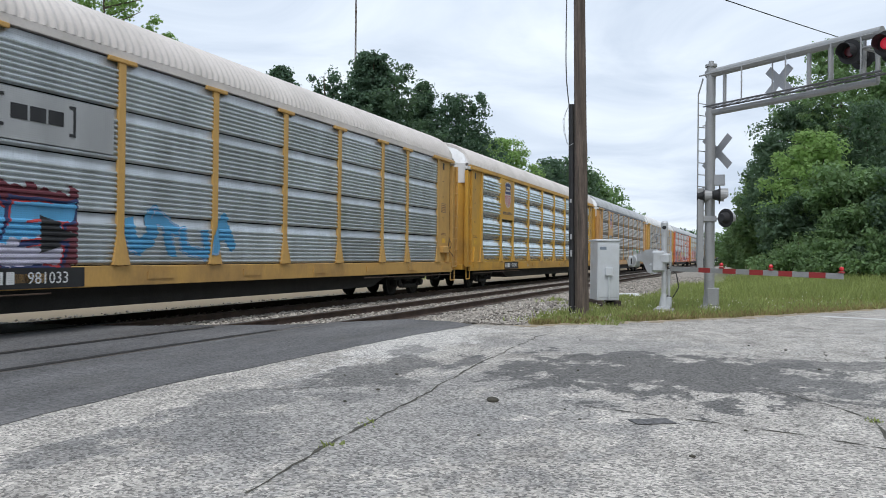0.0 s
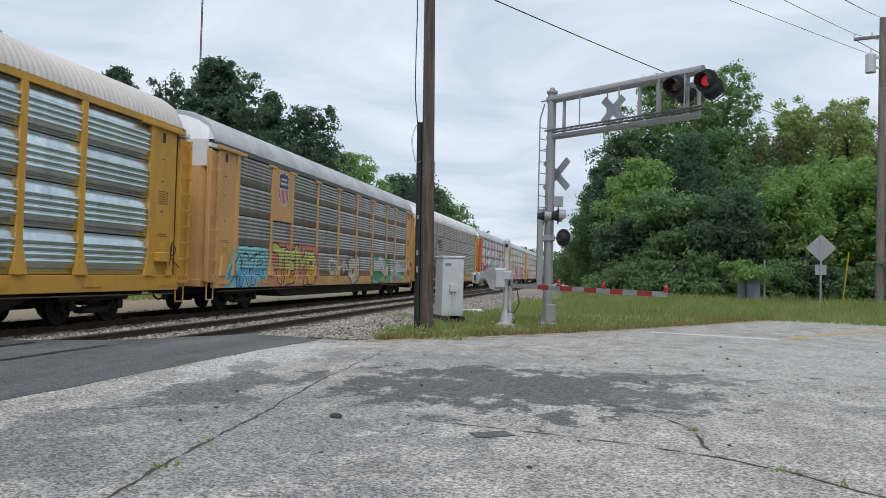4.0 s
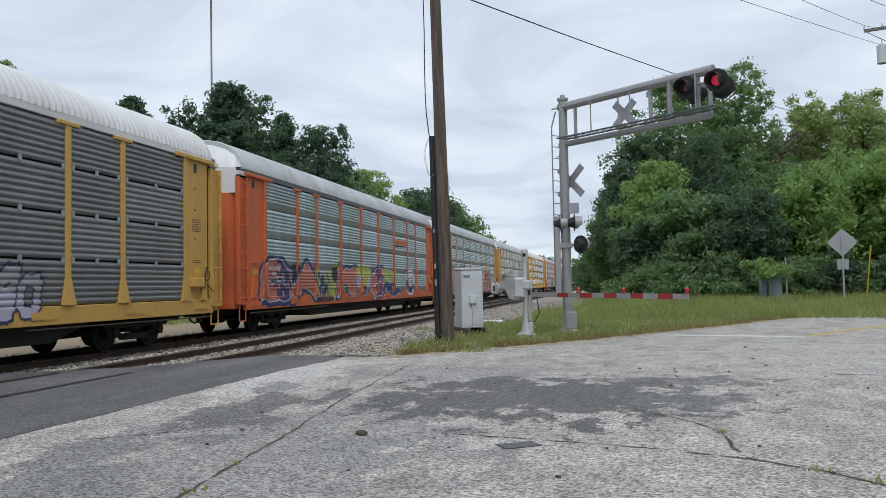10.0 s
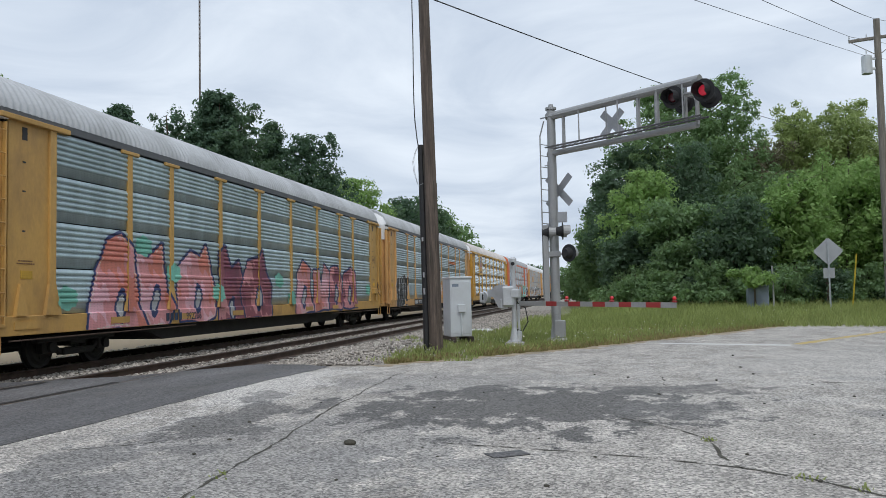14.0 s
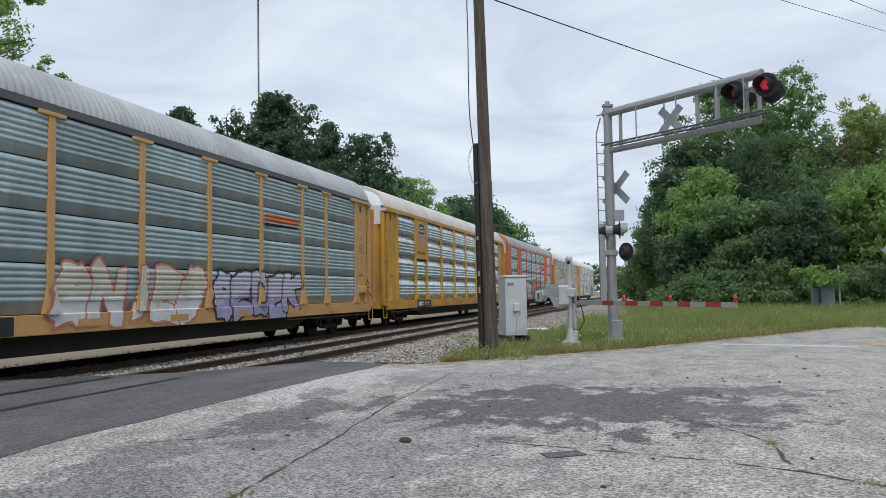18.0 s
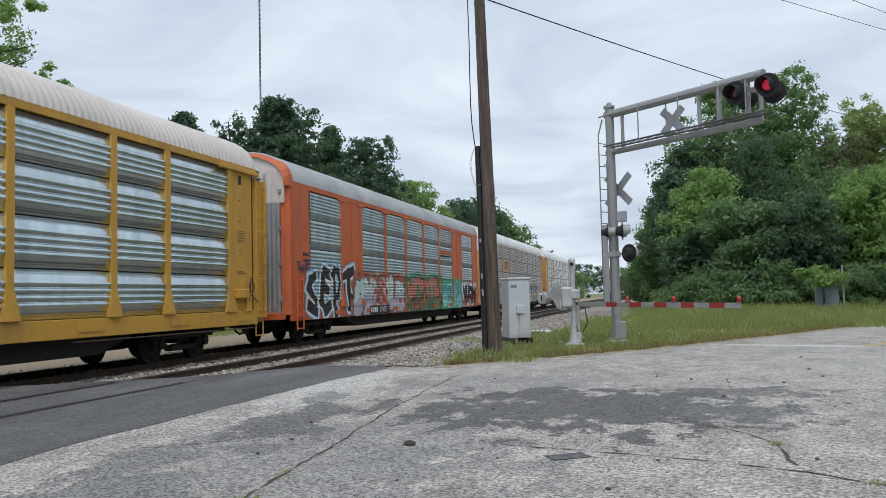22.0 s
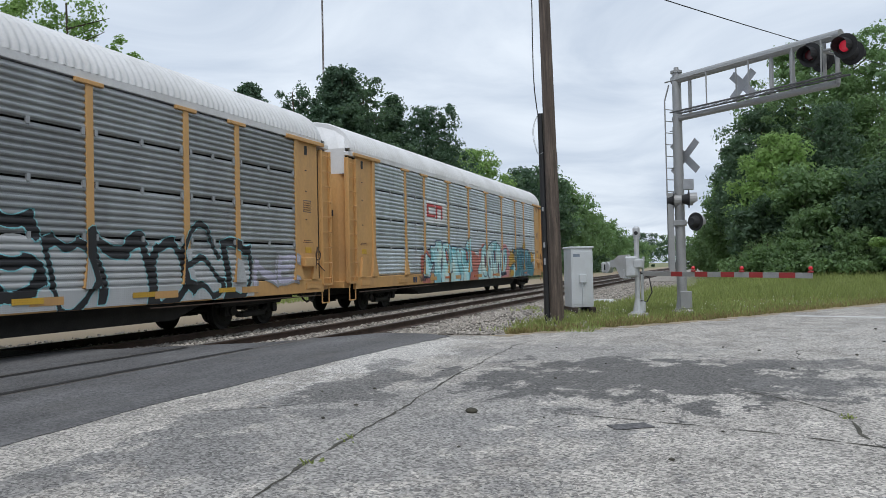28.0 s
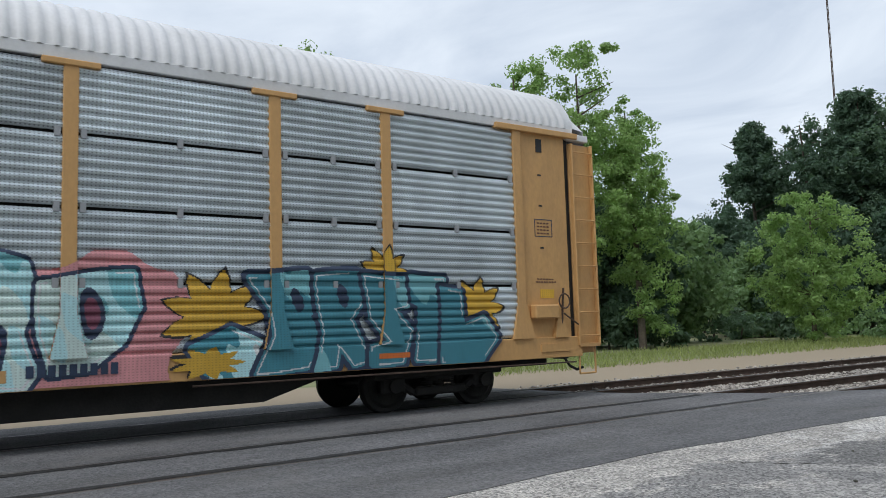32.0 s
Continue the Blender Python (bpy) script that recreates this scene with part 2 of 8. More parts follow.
def ground_material():
    m = mat("grass_and_earth", (0.19, 0.21, 0.09), 0.95, 0, 0.35, 0.8, 14, 0.4, (0.24, 0.20, 0.13), 0.75, 0.5)
    t = m.node_tree
    b = t.nodes["Principled BSDF"]
    link = t.links.new
    was = b.inputs["Base Color"].links[0].from_socket
    g = t.nodes.new("ShaderNodeNewGeometry")
    s = t.nodes.new("ShaderNodeSeparateXYZ")
    link(g.outputs["Position"], s.inputs[0])
    wob = t.nodes.new("ShaderNodeTexNoise")
    wob.inputs["Scale"].default_value, wob.inputs["Detail"].default_value = 0.8, 4
    link(g.outputs["Position"], wob.inputs["Vector"])
    ad = t.nodes.new("ShaderNodeMath")
    ad.operation = "MULTIPLY_ADD"
    ad.inputs[1].default_value = 2.2
    sk = t.nodes.new("ShaderNodeMath")
    sk.operation = "MULTIPLY_ADD"
    sk.inputs[1].default_value = -SKEW
    link(s.outputs["Y"], sk.inputs[0]), link(s.outputs["X"], sk.inputs[2])
    link(wob.outputs["Fac"], ad.inputs[0]), link(sk.outputs[0], ad.inputs[2])
    stones = t.nodes.new("ShaderNodeTexVoronoi")
    stones.inputs["Scale"].default_value = 16
    link(g.outputs["Position"], stones.inputs["Vector"])
    ramp = t.nodes.new("ShaderNodeValToRGB")
    ramp.color_ramp.elements[0].color, ramp.color_ramp.elements[1].color = (0.20, 0.18, 0.155, 1), (0.42, 0.38, 0.33, 1)
    link(stones.outputs["Color"], ramp.inputs[0])

    def band(colour, lo, hi, soft, base):
        up = t.nodes.new("ShaderNodeMapRange")
        up.inputs["From Min"].default_value, up.inputs["From Max"].default_value = lo - soft, lo + soft
        dn = t.nodes.new("ShaderNodeMapRange")
        dn.inputs["From Min"].default_value, dn.inputs["From Max"].default_value = hi + soft, hi - soft
        mul = t.nodes.new("ShaderNodeMath")
        mul.operation = "MULTIPLY"
        link(ad.outputs[0], up.inputs["Value"]), link(ad.outputs[0], dn.inputs["Value"])
        link(up.outputs[0], mul.inputs[0]), link(dn.outputs[0], mul.inputs[1])
        mx = t.nodes.new("ShaderNodeMixRGB")
        link(mul.outputs[0], mx.inputs[0]), link(base, mx.inputs[1])
        if isinstance(colour, tuple):
            mx.inputs[2].default_value = (*colour, 1)
        else:
            link(colour, mx.inputs[2])
        return mx.outputs[0]

    out = band((0.33, 0.265, 0.185), -17.2, -12.6, 0.5, was)
    out = band(ramp.outputs[0], -12.8, -2.0, 0.45, out)
    link(out, b.inputs["Base Color"])
    return m


M["ground"] = ground_material()
xs = sorted({-1500, -700, -350, -180, -100, -60, -40, 60, 100, 180, 350, 700, 1500, *np.arange(-30, 40.1, 1.0).tolist()})
ys = sorted({-1200, -500, -200, -100, -50, 120, 160, 220, 300, 400, 700, 1500, *np.arange(-30, 100.1, 2.0).tolist()})
verts = [(x, y, level(x, y)) for y in ys for x in xs]
w = len(xs)
ground = part("ground", mesh_of("ground", verts, [(j * w + i, j * w + i + 1, (j + 1) * w + i + 1, (j + 1) * w + i) for j in range(len(ys) - 1) for i in range(w - 1)]), M["ground"])
tagged(ground, "grassy verge, ballast and bare earth", "ground", kind="structure")
smooth(ground, 80)


def sheet(name, outline, z, material, thick=0.05, wob=0.0, seed=1):
    """A flat slab inside an outline, its edges a little ragged."""
    rng = random.Random(seed)
    pts = []
    for (x0, y0), (x1, y1) in zip(outline, outline[1:] + outline[:1]):
        n = max(1, int(math.hypot(x1 - x0, y1 - y0) / 0.35)) if wob else 1
        n = min(n, 120)
        for k in range(n):
            f = k / n
            pts.append((x0 + (x1 - x0) * f + rng.uniform(-wob, wob), y0 + (y1 - y0) * f + rng.uniform(-wob, wob)))
    bm = B()
    face = bm.faces.new([bm.verts.new((x, y, z)) for x, y in pts])
    if face.normal.z < 0:
        face.normal_flip()
    r = bmesh.ops.extrude_face_region(bm, geom=[face])
    bmesh.ops.translate(bm, vec=(0, 0, -thick), verts=[v for v in r["geom"] if isinstance(v, bmesh.types.BMVert)])
    bmesh.ops.recalc_face_normals(bm, faces=bm.faces)
    bmesh.ops.triangulate(bm, faces=bm.faces)
    return part(name, bm, material)


def pavement_material():
    """Old chip-sealed paving: pale stone chips, dark worn patches, an oil-dark patch in the middle of the lot."""
    m = mat("old_chip_paving", (0.412, 0.385, 0.352), 0.9, 0, 0.24, 2.6, 22, 0.35, (0.195, 0.18, 0.165), 0.62, 0.9, stretch=(1.25, 0.75, 1))
    t = m.node_tree
    b = t.nodes["Principled BSDF"]
    link = t.links.new
    was = b.inputs["Base Color"].links[0].from_socket
    g = t.nodes.new("ShaderNodeNewGeometry")
    # stone chips
    chips = t.nodes.new("ShaderNodeTexVoronoi")
    chips.inputs["Scale"].default_value = 52
    link(g.outputs["Position"], chips.inputs["Vector"])
    hsv = t.nodes.new("ShaderNodeSeparateColor")
    link(chips.outputs["Color"], hsv.inputs[0])
    r = t.nodes.new("ShaderNodeMapRange")
    r.inputs["To Min"].default_value, r.inputs["To Max"].default_value = 0.36, 1.66
    link(hsv.outputs[0], r.inputs["Value"])
    s = t.nodes.new("ShaderNodeVectorMath")
    s.operation = "SCALE"
    link(r.outputs[0], s.inputs["Scale"])
    out = was
    wob = t.nodes.new("ShaderNodeTexNoise")
    wob.inputs["Scale"].default_value, wob.inputs["Detail"].default_value, wob.inputs["Roughness"].default_value = 1.3, 12, 0.74
    mp = t.nodes.new("ShaderNodeMapping")
    mp.inputs["Scale"].default_value = (1.35, 0.85, 1)
    link(g.outputs["Position"], mp.inputs[0]), link(mp.outputs[0], wob.inputs["Vector"])

    def patch(base, x, y, rx, ry, turn, colour, amount, lo=0.84, hi=0.97):
        mp2 = t.nodes.new("ShaderNodeMapping")
        mp2.vector_type = "TEXTURE"
        mp2.inputs["Location"].default_value = (x, y, 0)
        mp2.inputs["Rotation"].default_value = (0, 0, radians(turn))
        mp2.inputs["Scale"].default_value = (rx, ry, 1)
        link(g.outputs["Position"], mp2.inputs[0])
        ln = t.nodes.new("ShaderNodeVectorMath")
        ln.operation = "LENGTH"
        link(mp2.outputs[0], ln.inputs[0])
        ad = t.nodes.new("ShaderNodeMath")
        ad.operation = "MULTIPLY_ADD"
        ad.inputs[1].default_value = 5.0
        link(wob.outputs["Fac"], ad.inputs[0]), link(ln.outputs["Value"], ad.inputs[2])
        mr = t.nodes.new("ShaderNodeMapRange")
        mr.inputs["From Min"].default_value, mr.inputs["From Max"].default_value = 2.5 + hi, 2.5 + lo
        mr.inputs["To Max"].default_value = amount
        link(ad.outputs[0], mr.inputs["Value"])
        mx = t.nodes.new("ShaderNodeMixRGB")
        link(mr.outputs[0], mx.inputs[0]), link(base, mx.inputs[1])
        mx.inputs[2].default_value = (*colour, 1)
        return mx.outputs[0]

    for x, y, rx, ry, turn, grey, amount in ((-2.9, 6.6, 2.0, 3.0, 0, 0.22, 0.6), (-2.2, 12.4, 2.2, 1.6, 0, 0.25, 0.5), (7.0, 15.0, 5.5, 6.0, -34, 0.46, 0.45), (-4.7, 11.8, 0.7, 3.6, 3, 0.54, 0.75), (-0.7, 9.9, 2.2, 1.9, 0, 0.105, 0.9), (1.1, 11.4, 1.3, 0.6, 0, 0.13, 0.75),
                                              (1.0, 9.6, 0.7, 0.9, 0, 0.17, 0.6), (-3.9, 8.6, 0.55, 1.5, 4, 0.12, 0.8), (-4.3, 6.4, 0.6, 0.9, 0, 0.19, 0.6), (-3.7, 5.2, 0.8, 0.7, 0, 0.20, 0.6), (-3.25, 9.8, 0.22, 0.5, 0, 0.13, 0.85),
                                              (-2.0, 6.6, 0.5, 0.5, 0, 0.24, 0.5), (-4.4, 10.6, 0.3, 0.7, 0, 0.17, 0.7), (-4.3, 4.2, 0.3, 0.35, 20, 0.17, 0.7), (3.4, 9.2, 0.8, 0.5, -20, 0.27, 0.5), (4.5, 12.5, 1.2, 0.35, -25, 0.28, 0.5), (-3.6, 6.9, 0.3, 0.35, 0, 0.17, 0.7)):
        warm = grey > 0.4
        out = patch(out, x, y, rx, ry, turn, (grey, grey * (0.955 if warm else 0.97), grey * (0.90 if warm else 0.94)), amount)
    link(out, s.inputs[0])
    link(s.outputs[0], b.inputs["Base Color"])
    bp = b.inputs["Normal"].links[0].from_node
    link(chips.outputs["Distance"], bp.inputs["Height"])
    bp.inputs["Strength"].default_value, bp.inputs["Distance"].default_value = 0.5, 0.012
    return m


M["paving"] = pavement_material()


def asphalt_material():
    """Patched asphalt: dark binder with paler stones, dusty and tarry streaks along the rails."""
    m = mat("dark_asphalt", (0.128, 0.126, 0.128), 0.85, 0, 0.3, 0.9, 40, 0.5, (0.062, 0.06, 0.06), 0.6, 0.8, stretch=(1.4, 0.35, 1))
    t = m.node_tree
    b = t.nodes["Principled BSDF"]
    link = t.links.new
    was = b.inputs["Base Color"].links[0].from_socket
    g = t.nodes.new("ShaderNodeNewGeometry")
    chips = t.nodes.new("ShaderNodeTexVoronoi")
    chips.inputs["Scale"].default_value = 42
    link(g.outputs["Position"], chips.inputs["Vector"])
    split = t.nodes.new("ShaderNodeSeparateColor")
    link(chips.outputs["Color"], split.inputs[0])
    r = t.nodes.new("ShaderNodeMapRange")
    r.inputs["To Min"].default_value, r.inputs["To Max"].default_value = 0.62, 1.42
    link(split.outputs[0], r.inputs["Value"])
    sc = t.nodes.new("ShaderNodeVectorMath")
    sc.operation = "SCALE"
    link(was, sc.inputs[0]), link(r.outputs[0], sc.inputs["Scale"])
    dust = t.nodes.new("ShaderNodeTexNoise")
    dust.inputs["Scale"].default_value, dust.inputs["Detail"].default_value, dust.inputs["Roughness"].default_value = 0.45, 10, 0.7
    link(g.outputs["Position"], dust.inputs["Vector"])
    f = t.nodes.new("ShaderNodeMapRange")
    f.inputs["From Min"].default_value, f.inputs["From Max"].default_value, f.inputs["To Max"].default_value = 0.5, 0.68, 0.5
    link(dust.outputs["Fac"], f.inputs["Value"])
    mx = t.nodes.new("ShaderNodeMixRGB")
    mx.inputs[2].default_value = (0.20, 0.188, 0.175, 1)
    link(f.outputs[0], mx.inputs[0]), link(sc.outputs[0], mx.inputs[1])
    link(mx.outputs[0], b.inputs["Base Color"])
    bp = b.inputs["Normal"].links[0].from_node
    link(chips.outputs["Distance"], bp.inputs["Height"])
    return m


M["asphalt"] = asphalt_material()
M["crack"] = mat("crack_dirt", (0.075, 0.07, 0.055), 0.95, 0, 0.4, 4, 40, 0.3)
M["tar"] = mat("greasy_groove_dirt", (0.022, 0.02, 0.019), 0.8, 0, 0.4, 4, 30, 0.3)
M["rail"] = mat("rusty_rail", (0.085, 0.056, 0.043), 0.75, 0.3, 0.35, 3, 30, 0.2)
M["railhead"] = mat("worn_rail_head", (0.16, 0.14, 0.125), 0.45, 0.8, 0.2, 3, 30, 0.05)
M["tie"] = mat("creosoted_tie", (0.06, 0.046, 0.037), 0.9, 0, 0.4, 4, 30, 0.4, each=0.35, stretch=(0.6, 5, 5))
M["stone"] = mat("ballast_stone", (0.33, 0.30, 0.265), 0.9, 0, 0.15, 6, 30, 0.2, island=0.55)
M["white_line"] = mat("worn_white_paint", (0.62, 0.62, 0.60), 0.8, 0, 0.12, 3, 40, 0.1, (0.36, 0.35, 0.33), 0.7, 3)
M["yellow_line"] = mat("worn_yellow_paint", (0.50, 0.37, 0.13), 0.8, 0, 0.15, 3, 40, 0.1, (0.38, 0.35, 0.30), 0.8, 2)

lot = sheet("pavement", [(-5.7, -14), (-5.8, 3.5), (-5.9, 8.0), (-5.7, 13.0), (-5.2, 14.95), (-4.2, 15.1), (-2.6, 16.8), (-0.3, 19.5), (2.8, 24.0), (7.6, 31.5),
                         (13.4, 39.4), (40, 78), (110, 175), (120, 168), (50, 68), (24, 32), (30, -14)], 0.0, M["paving"], 0.06, 0.05, 3)
tagged(lot, "cracked pale chip-sealed paving with dark stains", "pavement", kind="structure")
crossing = sheet("road", [(-4.85, -14), (-5.25, 3.5), (-5.5, 6.5), (-5.4, 9.0), (-5.2, 12.6), (-4.9, 15.0), (-5.6, 15.5), (-6.6, 15.6), (-7.4, 14.4), (-8.0, 13.4), (-9.3, 12.6), (-10.3, 11.9),
                          (-11.1, 11.6), (-13.9, 11.2), (-13.9, -14)], 0.007, M["asphalt"], 0.05, 0.025, 5)
tagged(crossing, "dark asphalt of the level crossing", "road", kind="structure")


def strip(name, pts, width, z, material, seed=0, rough=0.5):
    """A narrow flat band along a line, of uneven width."""
    rng = random.Random(seed)
    fine = []
    for (x0, y0), (x1, y1) in zip(pts, pts[1:]):
        n = max(2, int(math.hypot(x1 - x0, y1 - y0) / 0.12))
        fine += [(x0 + (x1 - x0) * k / n, y0 + (y1 - y0) * k / n) for k in range(n)]
    fine.append(pts[-1])
    v, f = [], []
    off = 0
    for k, (x, y) in enumerate(fine):
        x1, y1 = fine[min(k + 1, len(fine) - 1)]
        x0, y0 = fine[max(k - 1, 0)]
        d = math.hypot(x1 - x0, y1 - y0) or 1
        nx, ny = -(y1 - y0) / d, (x1 - x0) / d
        off = off * 0.7 + rng.uniform(-1, 1) * width * rough
        h = width / 2 * (1 + rng.uniform(-rough, rough))
        v += [(x + nx * (off + h), y + ny * (off + h), z), (x + nx * (off - h), y + ny * (off - h), z)]
        if k:
            f.append((2 * k - 2, 2 * k - 1, 2 * k + 1, 2 * k))
    return part(name, mesh_of(name, v, f), material)


CRACKS = [[(-2.6, 3.9), (-2.75, 5.3), (-2.85, 6.6), (-2.95, 7.9), (-3.1, 10.2), (-3.2, 11.8), (-3.25, 13.4), (-3.1, 14.4)],
          [(-3.2, 10.7), (-2.2, 10.9), (-1.2, 10.5)],
          [(-1.3, 7.3), (-0.85, 7.18), (-0.1, 6.96), (0.5, 6.8), (1.08, 6.46), (1.5, 6.1), (1.9, 5.6), (2.6, 5.0), (4.5, 3.4)],
          [(0.3, 8.9), (0.66, 8.46), (1.02, 7.65), (1.0, 6.95), (1.08, 6.46)],
          [(1.0, 11.6), (1.1, 13.0), (1.9, 13.4), (3.0, 13.6)], [(3.2, 12.2), (5.0, 12.3), (8.0, 11.2)], [(5.3, 19.6), (7.6, 19.0), (10.0, 17.0)],
          [(-5.0, 6.6), (-4.5, 6.9), (-4.1, 7.2)], [(3.4, 17.6), (6.0, 18.0), (9.0, 19.6)], [(-1.2, 15.2), (0.6, 15.0), (1.4, 15.6)]]
for k, pts in enumerate(CRACKS):
    c = strip("crack", pts, 0.017, 0.004, M["crack"], k, 1.25)
    tagged(c, "dirt-filled crack in the paving", "crack", "paving cracks", "structure")
tagged(strip("stop_line", [(1.76, 21.1), (3.2, 20.55), (4.6, 20.0)], 0.42, 0.004, M["white_line"], 3, 0.06), "worn white stop line on the road", "road marking", kind="structure")
tagged(strip("centre_line", [(4.75, 20.3), (8.8, 26.0), (16.0, 36.5), (40, 71)], 0.28, 0.004, M["yellow_line"], 4, 0.1), "faded yellow centre line on the road", "road marking", kind="structure")


def rail_profile():
    return [(-0.07, -0.175), (0.07, -0.175), (0.07, -0.16), (0.01, -0.14), (0.01, -0.045), (0.037, -0.035), (0.037, -0.006), (0.028, 0.0), (-0.028, 0.0), (-0.037, -0.006), (-0.037, -0.035), (-0.01, -0.045), (-0.01, -0.14), (-0.07, -0.16)]


def make_track(name, x, label):
    t = thing(name, rail_pose(x, 0), label, "railway track", kind="structure")
    for side in (-1, 1):
        prof = rail_profile()
        n = len(prof)
        ends = [-60, 0, 60, 120, 400, 1400]
        v = [(side * GAUGE / 2 + px, y, pz) for y in ends for px, pz in prof]
        f, s = [], []
        for k in range(len(ends) - 1):
            for i in range(n):
                f.append((k * n + i, k * n + (i + 1) % n, (k + 1) * n + (i + 1) % n, (k + 1) * n + i))
                s.append(1 if 6 <= i <= 8 else 0)
        me = mesh_of("rail", v, f, s)
        part("rail", me, [M["rail"], M["railhead"]], t)
    bm = box(B(), -1.3, 1.3, -0.115, 0.115, -0.33, -0.155, 0.012)
    me = bpy.data.meshes.new("tie")
    bm.to_mesh(me), bm.free()
    me.materials.append(M["tie"])
    rng = random.Random(int(-x))
    for k in range(150):
        o = new("tie", me)
        o.parent = t
        o.matrix_basis = pose(rng.uniform(-0.04, 0.04), 12.2 + 0.53 * k, rng.uniform(-0.012, 0.008), 0, 0, rng.uniform(-1.2, 1.2))
    bm = B()
    for k in range(260):
        box(bm, -1.3, 1.3, 92 + 0.53 * k, 92.23 + 0.53 * k, -0.3, -0.16)
    tagged(part("far_ties", bm, M["tie"], t), kind="stuff")
    return t


make_track("near_track", NEAR_TRACK, "rusty rails on dark wooden ties and grey ballast")
make_track("far_track", FAR_TRACK, "rails on dark ties under the passing train")
# flangeways beside the rails in the crossing
for x in (NEAR_TRACK, FAR_TRACK):
    for side in (-1, 1):
        tagged(strip("flangeway", [(x - 14 * SKEW + side * (GAUGE / 2 - 0.095), -14), (x + 12.3 * SKEW + side * (GAUGE / 2 - 0.095), 12.3)], 0.15, 0.0145, M["tar"], 7, 0.12), "dark groove beside a rail in the crossing", "groove", "flangeways", "structure")


def stones(name, n, region, size, seed, label):
    """Loose ballast: many small angular stones in one mesh."""
    rng = np.random.default_rng(seed)
    base = np.array([(1, 0.1, 0), (-0.9, 0.2, 0.1), (0.1, 1, -0.1), (-0.1, -0.95, 0.1), (0.15, 0.1, 0.8), (0, 0, -0.8)])
    tri = np.array([(0, 2, 4), (2, 1, 4), (1, 3, 4), (3, 0, 4), (2, 0, 5), (1, 2, 5), (3, 1, 5), (0, 3, 5)])
    x0, x1, y0, y1 = region
    y = y0 + (y1 - y0) * rng.random(n) ** 1.6
    x = rng.uniform(x0, x1, n) + SKEW * (y - 10)
    z = np.array([level(a, b) for a, b in zip(x, y)]) + rng.uniform(-0.01, 0.035, n)
    s = size * rng.uniform(0.5, 1.3, (n, 1, 1))
    a = rng.uniform(0, 6.283, n)
    v = base[None] * s * rng.uniform(0.7, 1.2, (n, 6, 3))
    c, si = np.cos(a)[:, None], np.sin(a)[:, None]
    vv = np.stack([v[..., 0] * c - v[..., 1] * si, v[..., 0] * si + v[..., 1] * c, v[..., 2] * 0.8], -1) + np.stack([x, y, z], -1)[:, None]
    faces = (tri[None] + 6 * np.arange(n)[:, None, None]).reshape(-1, 3)
    o = part(name, mesh_of(name, vv.reshape(-1, 3), faces), M["stone"])
    return tagged(o, label, "ballast", kind="stuff")


stones("ballast", 9000, (-11.0, -9.4, 11.5, 60), 0.05, 1, "pale loose ballast stones between the tracks")
stones("ballast", 9000, (-7.2, -4.3, 15.7, 60), 0.045, 2, "pale loose ballast stones on the track shoulder")
stones("ballast", 4500, (-4.5, -3.0, 20.6, 60), 0.04, 6, "pale gravel running into the grass")
stones("ballast", 5000, (-9.0, -7.7, 13.2, 50), 0.045, 3, "brown ballast stones between the rails")
stones("ballast", 4000, (-14.4, -11.3, 11.6, 50), 0.045, 4, "dark ballast stones under the train")



def litter(n, seed):
    """Small dark stones and crumbs lying on the paving."""
    rng = random.Random(seed)
    bm = B()
    for k in range(n):
        d = rng.uniform(3.5, 22)
        a = rng.uniform(-0.5, 0.55)
        x, y = -d * math.sin(a), d * math.cos(a)
        if x < -4.6 or y > 1.45 * x + 19 - 0.2:
            continue
        r = rng.uniform(0.007, 0.022) * (1 if rng.random() < 0.9 else 1.6)
        m = Matrix.Translation((x, y, r * 0.4)) @ Matrix.Rotation(rng.uniform(0, 6.28), 4, "Z") @ Matrix.Diagonal((r * 1.4, r, r * 0.7, 1))
        bmesh.ops.create_icosphere(bm, subdivisions=1, radius=1, matrix=m)
    tagged(part("pebbles", bm, M["crack"]), "small dark stones scattered on the paving", "pebbles", kind="stuff")


litter(85, 4)
plate_bm = box(B(), -0.17, 0.17, -0.10, 0.10, 0.003, 0.009, 0.002)
tagged(part("metal_plate", plate_bm, M["asphalt"]), "flat grey plate lying on the paving", "plate").matrix_basis = pose(-0.7, 6.85, 0, 0, 0, 32)
stone_bm = B()
bmesh.ops.create_icosphere(stone_bm, subdivisions=2, radius=1, matrix=Matrix.Translation((0, 0, 0.02)) @ Matrix.Diagonal((0.06, 0.04, 0.03, 1)))
tagged(part("stone", stone_bm, M["crack"]), "dark flat stone lying on the paving", "stone").matrix_basis = pose(-2.17, 7.2, 0)


# ---- crossing equipment, poles, signs and wires ----
M["red_paint"] = mat("red_reflective_sheeting", (0.32, 0.035, 0.035), 0.5, 0, 0.12, 4, 40, 0.02)
M["lamp_red"] = mat("lit_red_lamp", (0.55, 0.02, 0.045), 0.3, 0, 0.05, 4, 40, 0, emit=0.4)
M["small_red"] = mat("lit_small_red_lamp", (0.5, 0.02, 0.03), 0.3, 0, 0.05, 4, 40, 0, emit=0.18)
M["lens_dark"] = mat("unlit_red_lens", (0.09, 0.008, 0.012), 0.2, 0, 0.05, 4, 40, 0)
M["black"] = mat("matt_black_paint", (0.022, 0.022, 0.024), 0.7, 0, 0.25, 4, 40, 0.05)
# darker than the silver: the walkway's shaded underside is put into this colour
M["weathered"] = mat("dull_shaded_steel", (0.13, 0.13, 0.135), 0.7, 0.4, 0.25, 3, 30, 0.1)
